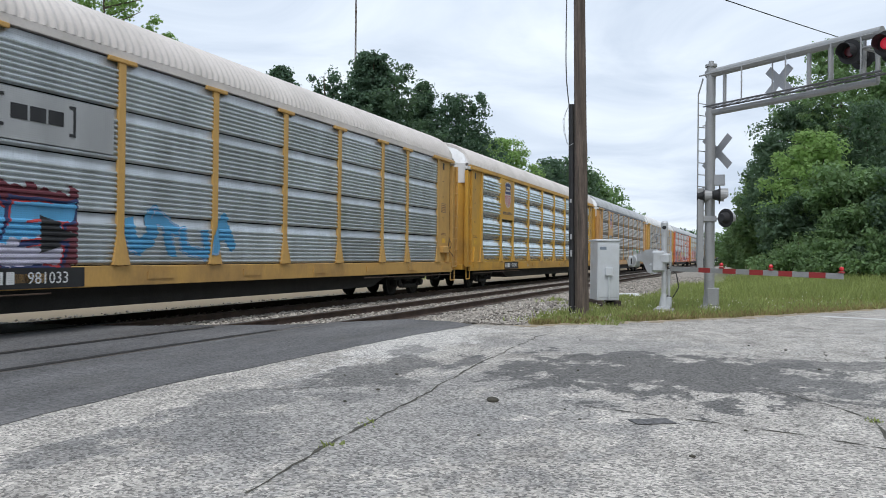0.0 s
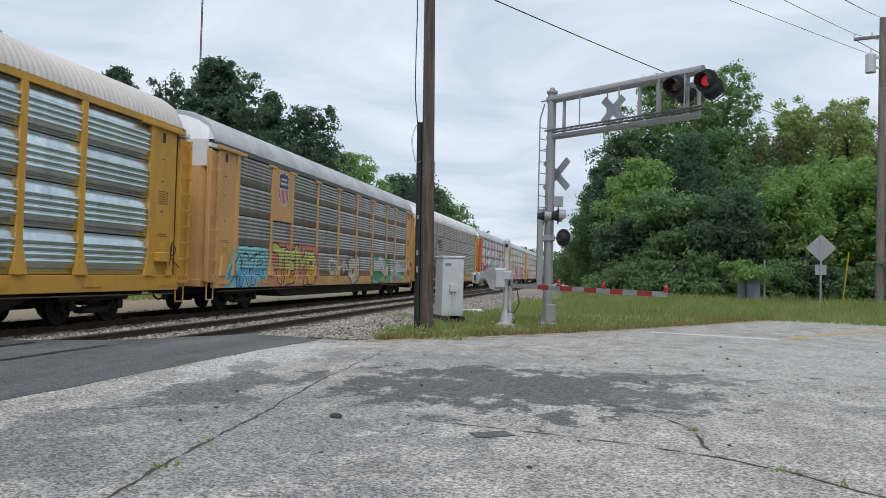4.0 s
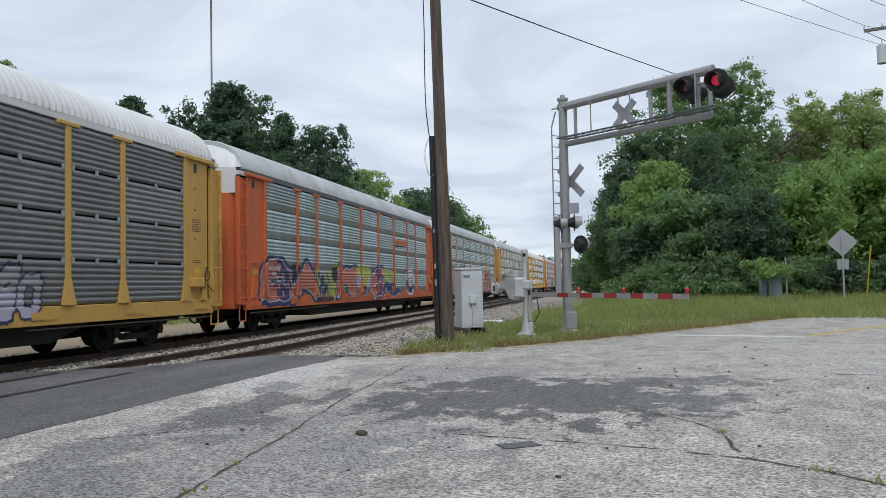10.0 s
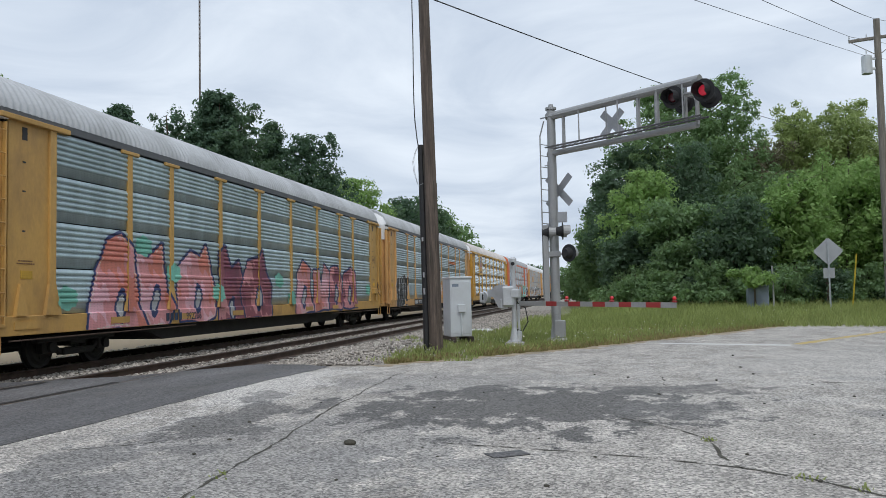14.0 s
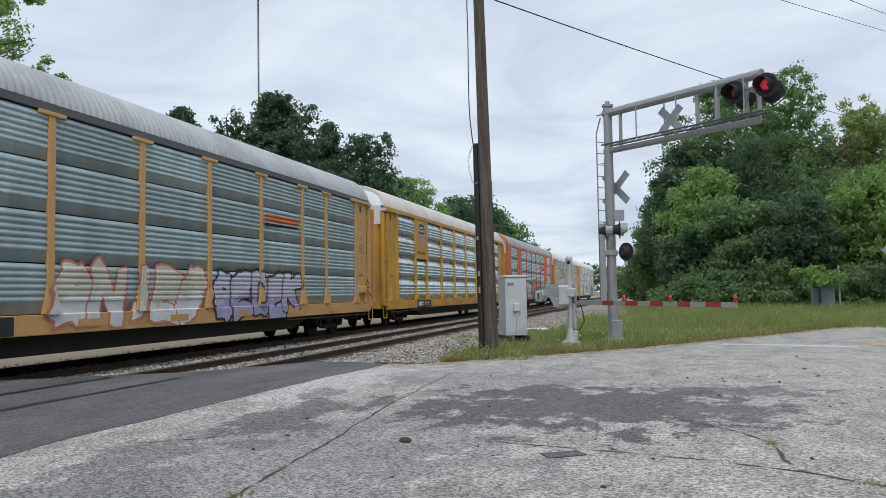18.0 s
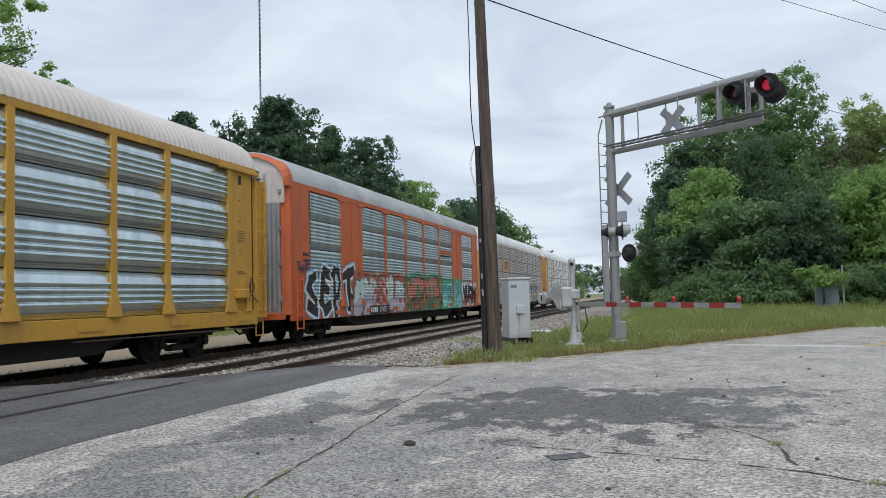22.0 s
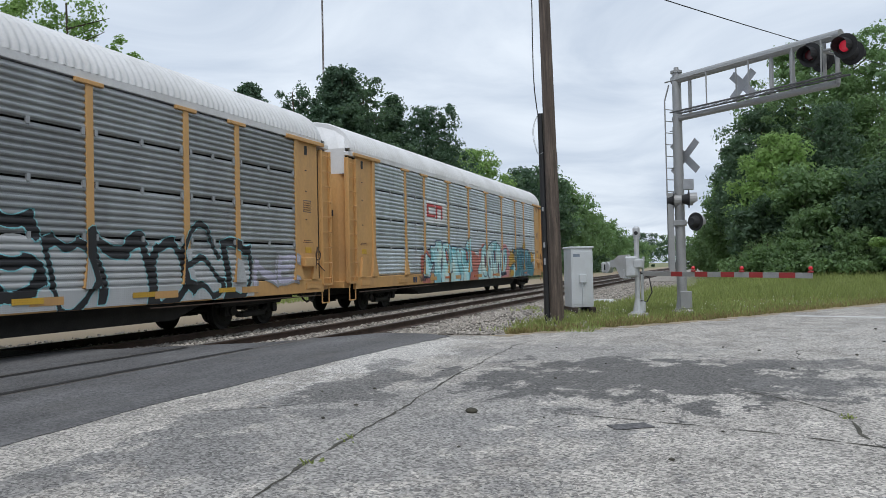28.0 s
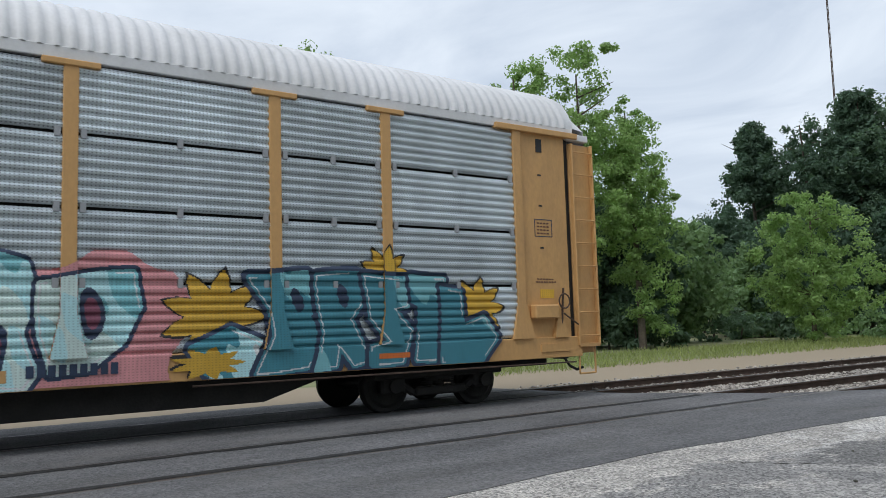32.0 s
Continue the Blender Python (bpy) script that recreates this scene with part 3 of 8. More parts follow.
M["sign_back"] = mat("bare_aluminium", (0.40, 0.41, 0.43), 0.5, 0.4, 0.12, 3, 40, 0.03, (0.3, 0.3, 0.3), 0.3, 3)
M["white_paint"] = mat("white_paint", (0.72, 0.73, 0.73), 0.6, 0, 0.08, 3, 40, 0.03)
M["concrete"] = mat("concrete", (0.40, 0.385, 0.36), 0.9, 0, 0.18, 2, 40, 0.2)
M["cable"] = mat("black_cable", (0.03, 0.03, 0.032), 0.7, 0, 0.2, 4, 40, 0)
M["yellow_plastic"] = mat("yellow_plastic", (0.55, 0.40, 0.04), 0.5, 0, 0.1, 4, 40, 0)
M["cabinet_blue"] = mat("grey_blue_enamel", (0.20, 0.24, 0.30), 0.5, 0, 0.1, 4, 40, 0.03)


def ring(bm, centre, radius, r, axis, n=16):
    pts = []
    u = axis.orthogonal().normalized()
    w = axis.cross(u).normalized()
    for k in range(n):
        a = 2 * math.pi * k / n
        pts.append(Vector(centre) + (u * math.cos(a) + w * math.sin(a)) * radius)
    for a, b in zip(pts, pts[1:] + pts[:1]):
        tube(bm, a, b, r, n=5)


def signal_head(parent, at, way, lit, disc=0.26, hood="black", reach=0.28):
    """A crossing lamp: housing, round backing disc, hood and lens, facing along way (within its thing's space)."""
    way = Vector(way).normalized()
    at = Vector(at)
    turn = Matrix.Translation(at) @ way.to_track_quat("Z", "Y").to_matrix().to_4x4()
    bm = B()
    bmesh.ops.create_cone(bm, cap_ends=True, segments=20, radius1=0.10, radius2=0.155, depth=0.16, matrix=turn @ Matrix.Translation((0, 0, -0.09)))
    head = part("lamp_housing", bm, M["black"], parent)
    bm = B()
    bmesh.ops.create_cone(bm, cap_ends=True, segments=28, radius1=disc, radius2=disc, depth=0.012, matrix=turn)
    part("backing_disc", bm, M["black"], head)
    bm = B()
    n = 16
    rows = []
    for d, cut in ((0.006, 0), (reach, 1)):
        rows.append([bm.verts.new(turn @ Vector((0.165 * math.cos(a), 0.165 * math.sin(a), d if math.sin(a) > -0.5 or not cut else 0.10))) for a in [2 * math.pi * k / n for k in range(n)]])
    for k in range(n):
        bm.faces.new((rows[0][k], rows[0][(k + 1) % n], rows[1][(k + 1) % n], rows[1][k]))
    part("hood", bm, M[hood], head)
    bm = B()
    bmesh.ops.create_cone(bm, cap_ends=True, segments=24, radius1=0.12, radius2=0.10, depth=0.03, matrix=turn @ Matrix.Translation((0, 0, 0.022)))
    part("lens", bm, M["lamp_red"] if lit else M["lens_dark"], head, "lit red lens" if lit else "unlit red lens")
    return head


def crossbuck(parent, at, way, size=1.22):
    way = Vector(way).normalized()
    for a in (45, -45):
        turn = Matrix.Translation(at) @ way.to_track_quat("Z", "Y").to_matrix().to_4x4() @ Matrix.Rotation(radians(a), 4, "Z")
        bm = B()
        box(bm, -size / 2, size / 2, -0.1, 0.1, -0.003 + 0.004 * (a > 0), 0.003 + 0.004 * (a > 0), 0, turn)
        part("crossbuck_blade", bm, M["sign_back"], parent, "bare aluminium back of a crossbuck blade")


# road direction and the direction over the road
ALONG = Vector((0.567, 0.824, 0))
OVER = Vector((0.756, -0.654, 0))
MAST = Vector((-0.85, 22.1, 0))

cant = thing("cantilever_signal", pose(MAST.x, MAST.y, 0), "silver cantilever crossing signal with walkway, crossbucks and red lamps", "crossing signal")
bm = tube(B(), (0, 0, 0.3), (0, 0, 6.3), 0.125, 0.115, n=18)
tube(bm, (0, 0, 6.3), (0, 0, 6.36), 0.15, 0.15, n=18)
tube(bm, (0, 0, 6.36), (0, 0, 6.45), 0.07, 0.06, n=12)
smooth(part("mast", bm, M["silver"], cant))
bm = box(B(), -0.26, 0.26, -0.26, 0.26, -0.05, 0.10, 0.02)
part("footing", bm, M["concrete"], cant)
bm = B()
box(bm, -0.19, 0.19, -0.19, 0.19, 0.10, 0.13)
box(bm, -0.05, 0.24, -0.20, 0.05, 0.13, 0.58, 0.015)
tube(bm, (0, 0, 0.13), (0, 0, 0.45), 0.17, 0.135, n=14)
part("base_casing", bm, M["silver"], cant)
TOPZ, LOWZ, REACH = 6.13, 5.10, 4.65
side_way = Vector((OVER.y, -OVER.x, 0))


def on_arm(s, z, off=0.0):
    return OVER * s + side_way * off + Vector((0, 0, z))


part("upper_chord", tube(B(), on_arm(-0.12, TOPZ), on_arm(REACH, TOPZ), 0.11, n=16), M["silver"], cant)
part("lower_chord", tube(B(), on_arm(-0.12, LOWZ), on_arm(REACH - 0.1, LOWZ), 0.08, n=14), M["silver"], cant)
for s, r in ((0.45, 0.045), (1.9, 0.018), (2.9, 0.05), (3.45, 0.06), (4.25, 0.04), (4.55, 0.05)):
    part("strut", tube(B(), on_arm(s, LOWZ), on_arm(s, TOPZ), r, n=8), M["silver"], cant)
bm = B()
for off in (0.10, 0.42):
    a, b = on_arm(0.15, LOWZ + 0.10, off), on_arm(REACH + 0.25, LOWZ + 0.10, off)
    tube(bm, a, b, 0.022, n=6)
for k in range(50):
    s = 0.17 + k * 0.095
    tube(bm, on_arm(s, LOWZ + 0.10, 0.10), on_arm(s, LOWZ + 0.10, 0.42), 0.008, n=4)
part("walkway", bm, M["weathered"], cant, "open grating walkway along the arm")
bm = tube(B(), on_arm(0.0, TOPZ - 0.12, 0.42), on_arm(REACH + 0.05, TOPZ - 0.12, 0.42), 0.02, n=8)
for s in (1.35, 2.6, 3.75, 4.45):
    tube(bm, on_arm(s, LOWZ + 0.1, 0.42), on_arm(s, TOPZ - 0.12, 0.42), 0.02, n=6)
part("handrail", bm, M["silver"], cant)
lx = -OVER * 0.27
for w in (-0.17, 0.17):
    d = side_way * w
    bm = tube(B(), lx + d + Vector((0, 0, 1.2)), lx + d + Vector((0, 0, 5.6)), 0.02, n=6)
    tube(bm, lx + d + Vector((0, 0, 5.6)), lx * 0.4 + d + Vector((0, 0, 6.0)), 0.02, n=6)
    part("ladder_rail", bm, M["silver"], cant)
for k in range(14):
    z = 1.35 + 0.31 * k
    part("rung", tube(B(), lx - side_way * 0.17 + Vector((0, 0, z)), lx + side_way * 0.17 + Vector((0, 0, z)), 0.012, n=6), M["silver"], cant)
bm = B()
for z in (1.6, 3.2, 4.8):
    tube(bm, (0, 0, z), lx + Vector((0, 0, z)), 0.015, n=6)
tube(bm, lx * 0.5 + Vector((0, 0, 0.4)), lx * 0.5 + Vector((0, 0, 4.9)), 0.035, n=8)
part("conduit", bm, M["silver"], cant)
crossbuck(cant, on_arm(1.98, 5.60, -0.14), ALONG, 0.84)
crossbuck(cant, on_arm(0.05, 4.1, -0.18), ALONG, 1.1)
for s, lit in ((4.2, False), (5.0, True)):
    signal_head(cant, on_arm(s, 5.74, 0.42), -ALONG + Vector((0, 0, -0.06)), lit)
for s in (4.0, 4.7):
    signal_head(cant, on_arm(s, 5.75, -0.3), ALONG, False)
bm = B()
tube(bm, on_arm(4.1, 5.78, 0.3), on_arm(5.1, 5.78, 0.3), 0.035, n=8)
tube(bm, on_arm(4.4, 5.78, -0.25), on_arm(4.4, 5.78, 0.4), 0.035, n=8)
part("lamp_bracket", bm, M["silver"], cant)
# lamps lower on the mast, facing along the road and along the tracks
for z, ways in ((2.95, ((0.42, (1, 0.12, 0)), (-0.10, (1, 0.1, 0)))), (2.36, ((0.62, (0.62, 0.8, 0)),))):
    bm = tube(B(), OVER * -0.15 + Vector((0, 0, z)), OVER * (ways[0][0] + 0.04) + Vector((0, 0, z)), 0.025, n=8)
    box(bm, -0.16, 0.16, -0.16, 0.16, z - 0.07, z + 0.07, 0.01)
    part("crossarm", bm, M["silver"], cant)
    for s, way in ways:
        signal_head(cant, OVER * s + side_way * 0.12 + Vector((0, 0, z)), way, False, 0.235, "silver", 0.2)
bm = box(B(), -0.30, -0.15, -0.12, -0.06, 1.0, 3.15, 0.008)
part("ladder_guard", bm, M["silver"], cant, "plain plate closing the foot of the ladder")
bm = box(B(), 0.05, 0.36, -0.06, 0.06, 3.22, 3.5, 0.01)
part("track_count_plate", bm, M["sign_back"], cant, "small bare plate on the mast")

# ---- gate ----
GATE = Vector((-1.9, 21.15, 0))
gate = thing("crossing_gate", pose(GATE.x, GATE.y, 0), "lowered crossing gate with red and silver striped arm", "crossing gate")
bm = tube(B(), (0, 0, 0.1), (0, 0, 1.95), 0.062, n=14)
smooth(part("gate_post", bm, M["gate_silver"], gate))
bm = box(B(), -0.24, 0.24, -0.24, 0.24, -0.05, 0.07, 0.02)
part("footing", bm, M["concrete"], gate)
bm = B()
box(bm, -0.16, 0.16, -0.16, 0.16, 0.07, 0.11)
tube(bm, (0, 0, 0.11), (0, 0, 0.42), 0.13, 0.075, n=12)
part("base_casting", bm, M["gate_silver"], gate)
bm = B()
box(bm, -0.30, 0.02, -0.19, 0.17, 0.98, 1.52, 0.05)
box(bm, -0.10, 0.16, -0.2, 0.2, 1.20, 1.45, 0.04)
box(bm, -0.36, -0.2, -0.12, 0.12, 0.92, 1.2, 0.04)
part("gate_motor", bm, M["gate_silver"], gate, "silver gate drive housing")
bm = B()
back = -OVER
plan = [(0.74, 1.25), (0.74, 1.42), (0.60, 1.43), (0.42, 1.54), (0.05, 1.56), (0.05, 0.94), (0.32, 0.96), (0.40, 1.06), (0.52, 1.24)]
both = [[bm.verts.new(back * s + side_way * o + Vector((0, 0, z))) for s, z in plan] for o in (0.17, 0.25)]
bm.faces.new(both[0]), bm.faces.new(both[1][::-1])
for i in range(len(plan)):
    j = (i + 1) % len(plan)
    bm.faces.new((both[0][i], both[1][i], both[1][j], both[0][j]))
bmesh.ops.recalc_face_normals(bm, faces=bm.faces)
part("counterweight_arm", bm, M["gate_silver"], gate)
bm = B()
wc = Vector((0, 0, 1.24)) + back * 0.86 + side_way * 0.22
tube(bm, wc - side_way * 0.06, wc + side_way * 0.06, 0.15, n=18)
box(bm, wc.x - 0.15, wc.x + 0.15, wc.y - 0.06, wc.y + 0.06, 1.10, 1.38, 0.03)
part("counterweight", bm, M["gate_silver"], gate)
bm = B()
for d in (-0.06, 0.05):
    box(bm, wc.x + d - 0.018, wc.x + d + 0.018, wc.y - 0.10, wc.y - 0.06, 1.17, 1.32)
part("weight_slot", bm, M["black"], gate)
bm = tube(B(), (0, 0, 1.95), (0, 0, 2.02), 0.075, n=14)
tube(bm, (0, 0, 2.02), (0, 0, 2.22), 0.09, n=16)
tube(bm, (0, 0, 2.22), (0, 0, 2.27), 0.09, 0.05, n=16)
part("bell", bm, M["gate_silver"], gate, "silver electronic bell on the post")
bm = B()
tube(bm, (0.0, -0.09, 2.1), (0.0, -0.1, 2.1), 0.05, n=12)
part("bell_grille", bm, M["black"], gate)
turn_arm = Matrix.Translation((0, 0, 1.07)) @ Matrix.Rotation(math.atan2(OVER.y, OVER.x), 4, "Z") @ Matrix.Rotation(radians(0.7), 4, "Y")
edges = [0.2, 1.15, 1.51, 1.89, 2.27, 2.65, 3.02, 3.42, 3.77, 4.17, 4.56, 4.95]
for k, (a, b) in enumerate(zip(edges, edges[1:])):
    bm = B()
    box(bm, a, b, -0.013, 0.013, -0.055, 0.06, 0.003, turn_arm)
    part("red_stripe" if k % 2 else "silver_stripe", bm, M["red_paint"] if k % 2 else M["silver"], gate)
for s in (1.84, 3.22, 4.91):
    bm = B()
    bmesh.ops.create_uvsphere(bm, u_segments=10, v_segments=7, radius=0.045, matrix=turn_arm @ Matrix.Translation((s, 0, 0.15)))
    lamp = part("arm_lamp", bm, M["small_red"], gate, "lit red lamp on the gate arm")
    bm = B()
    box(bm, s - 0.05, s + 0.05, -0.04, 0.04, 0.06, 0.10, 0.01, turn_arm)
    part("lamp_foot", bm, M["red_paint"], lamp)
bm = B()
box(bm, 0.07, 0.19, -0.08, 0.06, 0.10, 0.36, 0.015)
tube(bm, (0.12, 0, 0.36), (0.11, 0, 1.05), 0.035, n=8)
tube(bm, (0.12, 0.05, 0.8), (0.16, 0.05, 1.5), 0.03, n=8)
part("conduit", bm, M["gate_silver"], gate)
cord = [Vector((0.08, -0.02, 1.1)), Vector((0.3, -0.05, 0.95)), Vector((0.36, -0.06, 0.6)), Vector((0.22, -0.06, 0.35)), Vector((0.08, -0.04, 0.4)), Vector((0.06, -0.03, 0.15))]
part("cable", sweep(cord, 0.014, 6, "cable"), M["cable"], gate)

# ---- equipment cabinet ----
cab = thing("equipment_cabinet", pose(-3.59, 22.35, 0.02, 0, 0, 24), "pale grey metal signal cabinet on dark skids beside the pole", "cabinet")
bm = box(B(), -0.30, 0.30, -0.40, 0.40, 0.16, 1.74, 0.012)
part("body", bm, M["cabinet"], cab)
bm = box(B(), -0.33, 0.33, -0.43, 0.43, 1.74, 1.80, 0.015)
part("lid", bm, M["cabinet"], cab)
bm = box(B(), -0.26, 0.26, -0.412, -0.40, 0.24, 1.66, 0.004)
part("door", bm, M["cabinet"], cab)
bm = box(B(), 0.30, 0.312, -0.36, -0.01, 0.24, 1.66, 0.004)
d = part("door", bm, M["cabinet"], cab)
part("latch", box(B(), 0.312, 0.325, -0.05, -0.025, 1.10, 1.20), M["black"], d)
part("latch", box(B(), 0.312, 0.325, -0.05, -0.025, 0.50, 0.58), M["black"], d)
bm = box(B(), 0.30, 0.312, 0.01, 0.36, 0.24, 1.66, 0.004)
d = part("door", bm, M["cabinet"], cab)
part("latch", box(B(), 0.312, 0.325, 0.03, 0.05, 1.10, 1.20), M["black"], d)
part("notice", box(B(), 0.312, 0.314, 0.10, 0.26, 1.28, 1.40), M["cabinet_blue"], cab)
bm = box(B(), -0.10, 0.10, -0.50, -0.412, 0.82, 1.04, 0.012)
tube(bm, (0, -0.45, 0.2), (0, -0.45, 0.82), 0.02, n=8)
part("meter_box", bm, M["cabinet"], cab)
part("notice", box(B(), -0.24, -0.06, -0.415, -0.412, 1.52, 1.60), M["cabinet_blue"], cab)
for x in (-0.25, 0.25):
    part("skid", box(B(), x - 0.07, x + 0.07, -0.55, 0.75, -0.02, 0.16, 0.01), M["tie"], cab)
tagged(part("concrete_slab", box(B(), -0.45, 0.25, -0.3, 0.3, -0.05, 0.06, 0.015), M["white_paint"]), "small white slab lying in the grass", "slab").matrix_basis = pose(-3.7, 29.2, 0, 0, 0, 20)

# ---- wooden pole with a timber strapped to it ----
pole = thing("wooden_pole", pose(-3.52, 18.74, 0, 0, -1.0, 0), "dark weathered wooden pole leaning slightly, with timber stub alongside", "utility pole")
bm = tube(B(), (0, 0, -0.2), (0, 0, 9.2), 0.165, 0.125, n=16)
smooth(part("shaft", bm, M["wood"], pole), 50)
bm = tube(B(), (-0.225, 0.05, -0.1), (-0.205, 0.04, 4.9), 0.085, 0.075, n=10)
part("timber_stub", bm, M["black"], pole, "dark creosoted stub beside the pole")
for z, w in ((1.75, 0.04), (1.35, 0.05), (2.6, 0.03)):
    part("bracket", box(B(), -0.24, -0.2, -0.1, -0.06, z, z + w * 3, 0.005), M["sign_back"], pole)
px = [(-0.27, 9.0), (-0.285, 8.2), (-0.29, 7.4), (-0.31, 6.6), (-0.32, 5.9), (-0.31, 5.45), (-0.27, 5.0), (-0.245, 4.82)]
part("loose_cable", sweep([(x, -0.03, z) for x, z in px], 0.013, 6, "loose_cable"), M["cable"], pole)
px = [(-0.25, 4.85), (-0.33, 4.7), (-0.39, 4.5), (-0.37, 4.25), (-0.30, 3.98), (-0.25, 3.92), (-0.15, 3.97)]
for k in (0.82, 1.0):
    part("loose_wire", sweep([(-0.24 + (x + 0.24) * k, -0.09, z) for x, z in px], 0.005, 5, "loose_wire"), M["galv"], pole)
bm = B()
for k in range(26):
    a = k * 0.9
    z = 0.1 + (k * 0.37) % 4.2
    box(bm, 0.15 * math.cos(a) - 0.006, 0.15 * math.cos(a) + 0.006, 0.15 * math.sin(a) - 0.006, 0.15 * math.sin(a) + 0.006, z, z + 0.3 + 0.2 * (k % 3))
part("wood_check", bm, M["crack"], pole)

# ---- distant line pole, sign, marker, pedestal, mast ----
def polar(az, r, z=0.0):
    return (-r * math.sin(radians(az)), r * math.cos(radians(az)), z)


UX, UY, _ = polar(-18.7, 46.0)
uz = level(UX, UY)
up = thing("utility_pole", pose(UX, UY, uz), "grey wooden utility pole with crossarm and transformer", "utility pole")
smooth(part("shaft", tube(B(), (0, 0, -0.3), (0, 0, 14.45), 0.22, 0.15, n=14), M["grey_wood"], up))
bm = box(B(), -1.3, 1.3, -0.06, 0.06, 13.43, 13.58, 0.01)
part("crossarm", bm, M["grey_wood"], up).matrix_basis = pose(0, 0, 0, 0, 0, -20)
for x in (-1.2, -0.45, 0.45, 1.2):
    part("insulator", tube(B(), (x, -x * 0.36, 13.58), (x, -x * 0.36, 13.76), 0.05, 0.03, n=8), M["cabinet"], up)
bm = tube(B(), (-0.55, 0, 11.68), (-0.55, 0, 12.58), 0.25, n=16)
tube(bm, (-0.55, 0, 12.58), (-0.55, 0, 12.66), 0.25, 0.12, n=16)
tube(bm, (-0.55, 0, 12.66), (-0.55, 0, 12.93), 0.03, n=6)
box(bm, -0.35, 0, -0.05, 0.05, 11.88, 11.98)
box(bm, -0.35, 0, -0.05, 0.05, 12.38, 12.48)
part("transformer", bm, M["cabinet"], up, "grey can transformer")
bm = tube(B(), (-1.2, 0.4, 13.48), (0, 0, 12.58), 0.02, n=5)
tube(bm, (1.2, -0.4, 13.48), (0, 0, 12.58), 0.02, n=5)
part("arm_brace", bm, M["grey_wood"], up)

SX, SY, _ = polar(-15.35, 40.0)
sz = level(SX, SY)
sign = thing("warning_sign", pose(SX, SY, sz, 0, 0, -12), "bare back of a diamond warning sign on a steel post", "road sign")
part("post", box(B(), -0.035, 0.035, -0.06, -0.02, -0.2, 3.2), M["galv"], sign)
bm = box(B(), -0.445, 0.445, -0.004, 0.004, -0.445, 0.445, 0.0)
bmesh.ops.bevel(bm, geom=[e for e in bm.edges if abs(e.verts[0].co.y - e.verts[1].co.y) > 0.004], offset=0.05, segments=3, affect="EDGES")
bmesh.ops.transform(bm, matrix=Matrix.Translation((0, 0, 2.72)) @ Matrix.Rotation(radians(45), 4, "Y"), verts=bm.verts)
part("diamond_plate", bm, M["sign_back"], sign)
part("small_plate", box(B(), -0.23, 0.23, -0.004, 0.004, 1.52, 1.98, 0.0), M["sign_back"], sign)
part("bolt", box(B(), -0.03, 0.03, -0.07, 0.01, 2.5, 2.56), M["galv"], sign)
bm = B()
a, b = Vector(polar(-16.95, 43, 2.85)), Vector(polar(-16.6, 43.4, 0.3))
tagged(part("guy_marker", tube(bm, a, b, 0.035, n=8), M["yellow_plastic"]), "yellow plastic guy wire marker", "marker")
QX, QY, _ = polar(-11.1, 44)
ped = thing("utility_pedestal", pose(QX, QY, level(QX, QY)), "grey utility cabinet under a vine beside a steel post", "cabinet")
part("body", box(B(), -0.55, 0.45, -0.25, 0.25, -0.1, 1.35, 0.03), M["cabinet_blue"], ped)
part("post", tube(B(), (0.68, -0.2, -0.1), (0.66, -0.2, 2.15), 0.045, n=8), M["sign_back"], ped)

TX, TY, _ = polar(26.7, 135)
mast2 = thing("radio_mast", pose(TX, TY, 0), "slender dark lattice radio mast above the trees", "radio mast")
H2 = 52
legs = [Vector((0.11 * math.cos(a), 0.11 * math.sin(a), 0)) for a in (0.3, 2.394, 4.489)]
for leg in legs:
    part("leg", tube(B(), leg, leg + Vector((0, 0, H2)), 0.06, n=5), M["rail"], mast2)
bm = B()
for k in range(70):
    z = k * H2 / 70
    for i in range(3):
        tube(bm, legs[i] + Vector((0, 0, z)), legs[(i + 1) % 3] + Vector((0, 0, z + H2 / 70)), 0.02, n=4, caps=False)
part("lacing", bm, M["rail"], mast2)


def wire(a, b, sag, r=0.012, n=24, label="thin black overhead wire against the sky"):
    a, b = Vector(a), Vector(b)
    pts = [a.lerp(b, k / n) - Vector((0, 0, sag * 4 * (k / n) * (1 - k / n))) for k in range(n + 1)]
    return tagged(part("overhead_wire", sweep(pts, r, 5, "overhead_wire"), M["cable"]), label, "wire", "overhead wires")


wire((-3.68, 18.74, 8.5), polar(-14.0, 62, 12.6), 0.22, 0.017)
# from the transformer, the crossarm's end and the pole top towards the lot, and on along the road
for off, az0, el0 in ((Vector((-0.55, 0, 12.6)), -10.16, 18.1), (Vector((-1.15, 0.4, 13.75)), -13.82, 17.58), (Vector((0, 0, 14.45)), -17.79, 16.92)):
    far_end = Vector((UX, UY, uz)) + off
    near_end = Vector(polar(az0, 30, 1.35 + 30 * math.tan(radians(el0))))
    wire(far_end, far_end + (near_end - far_end) * 2.6, 0.1, 0.010)
    wire(far_end, far_end + Vector((38, 22, -0.3)), 0.5, 0.010)


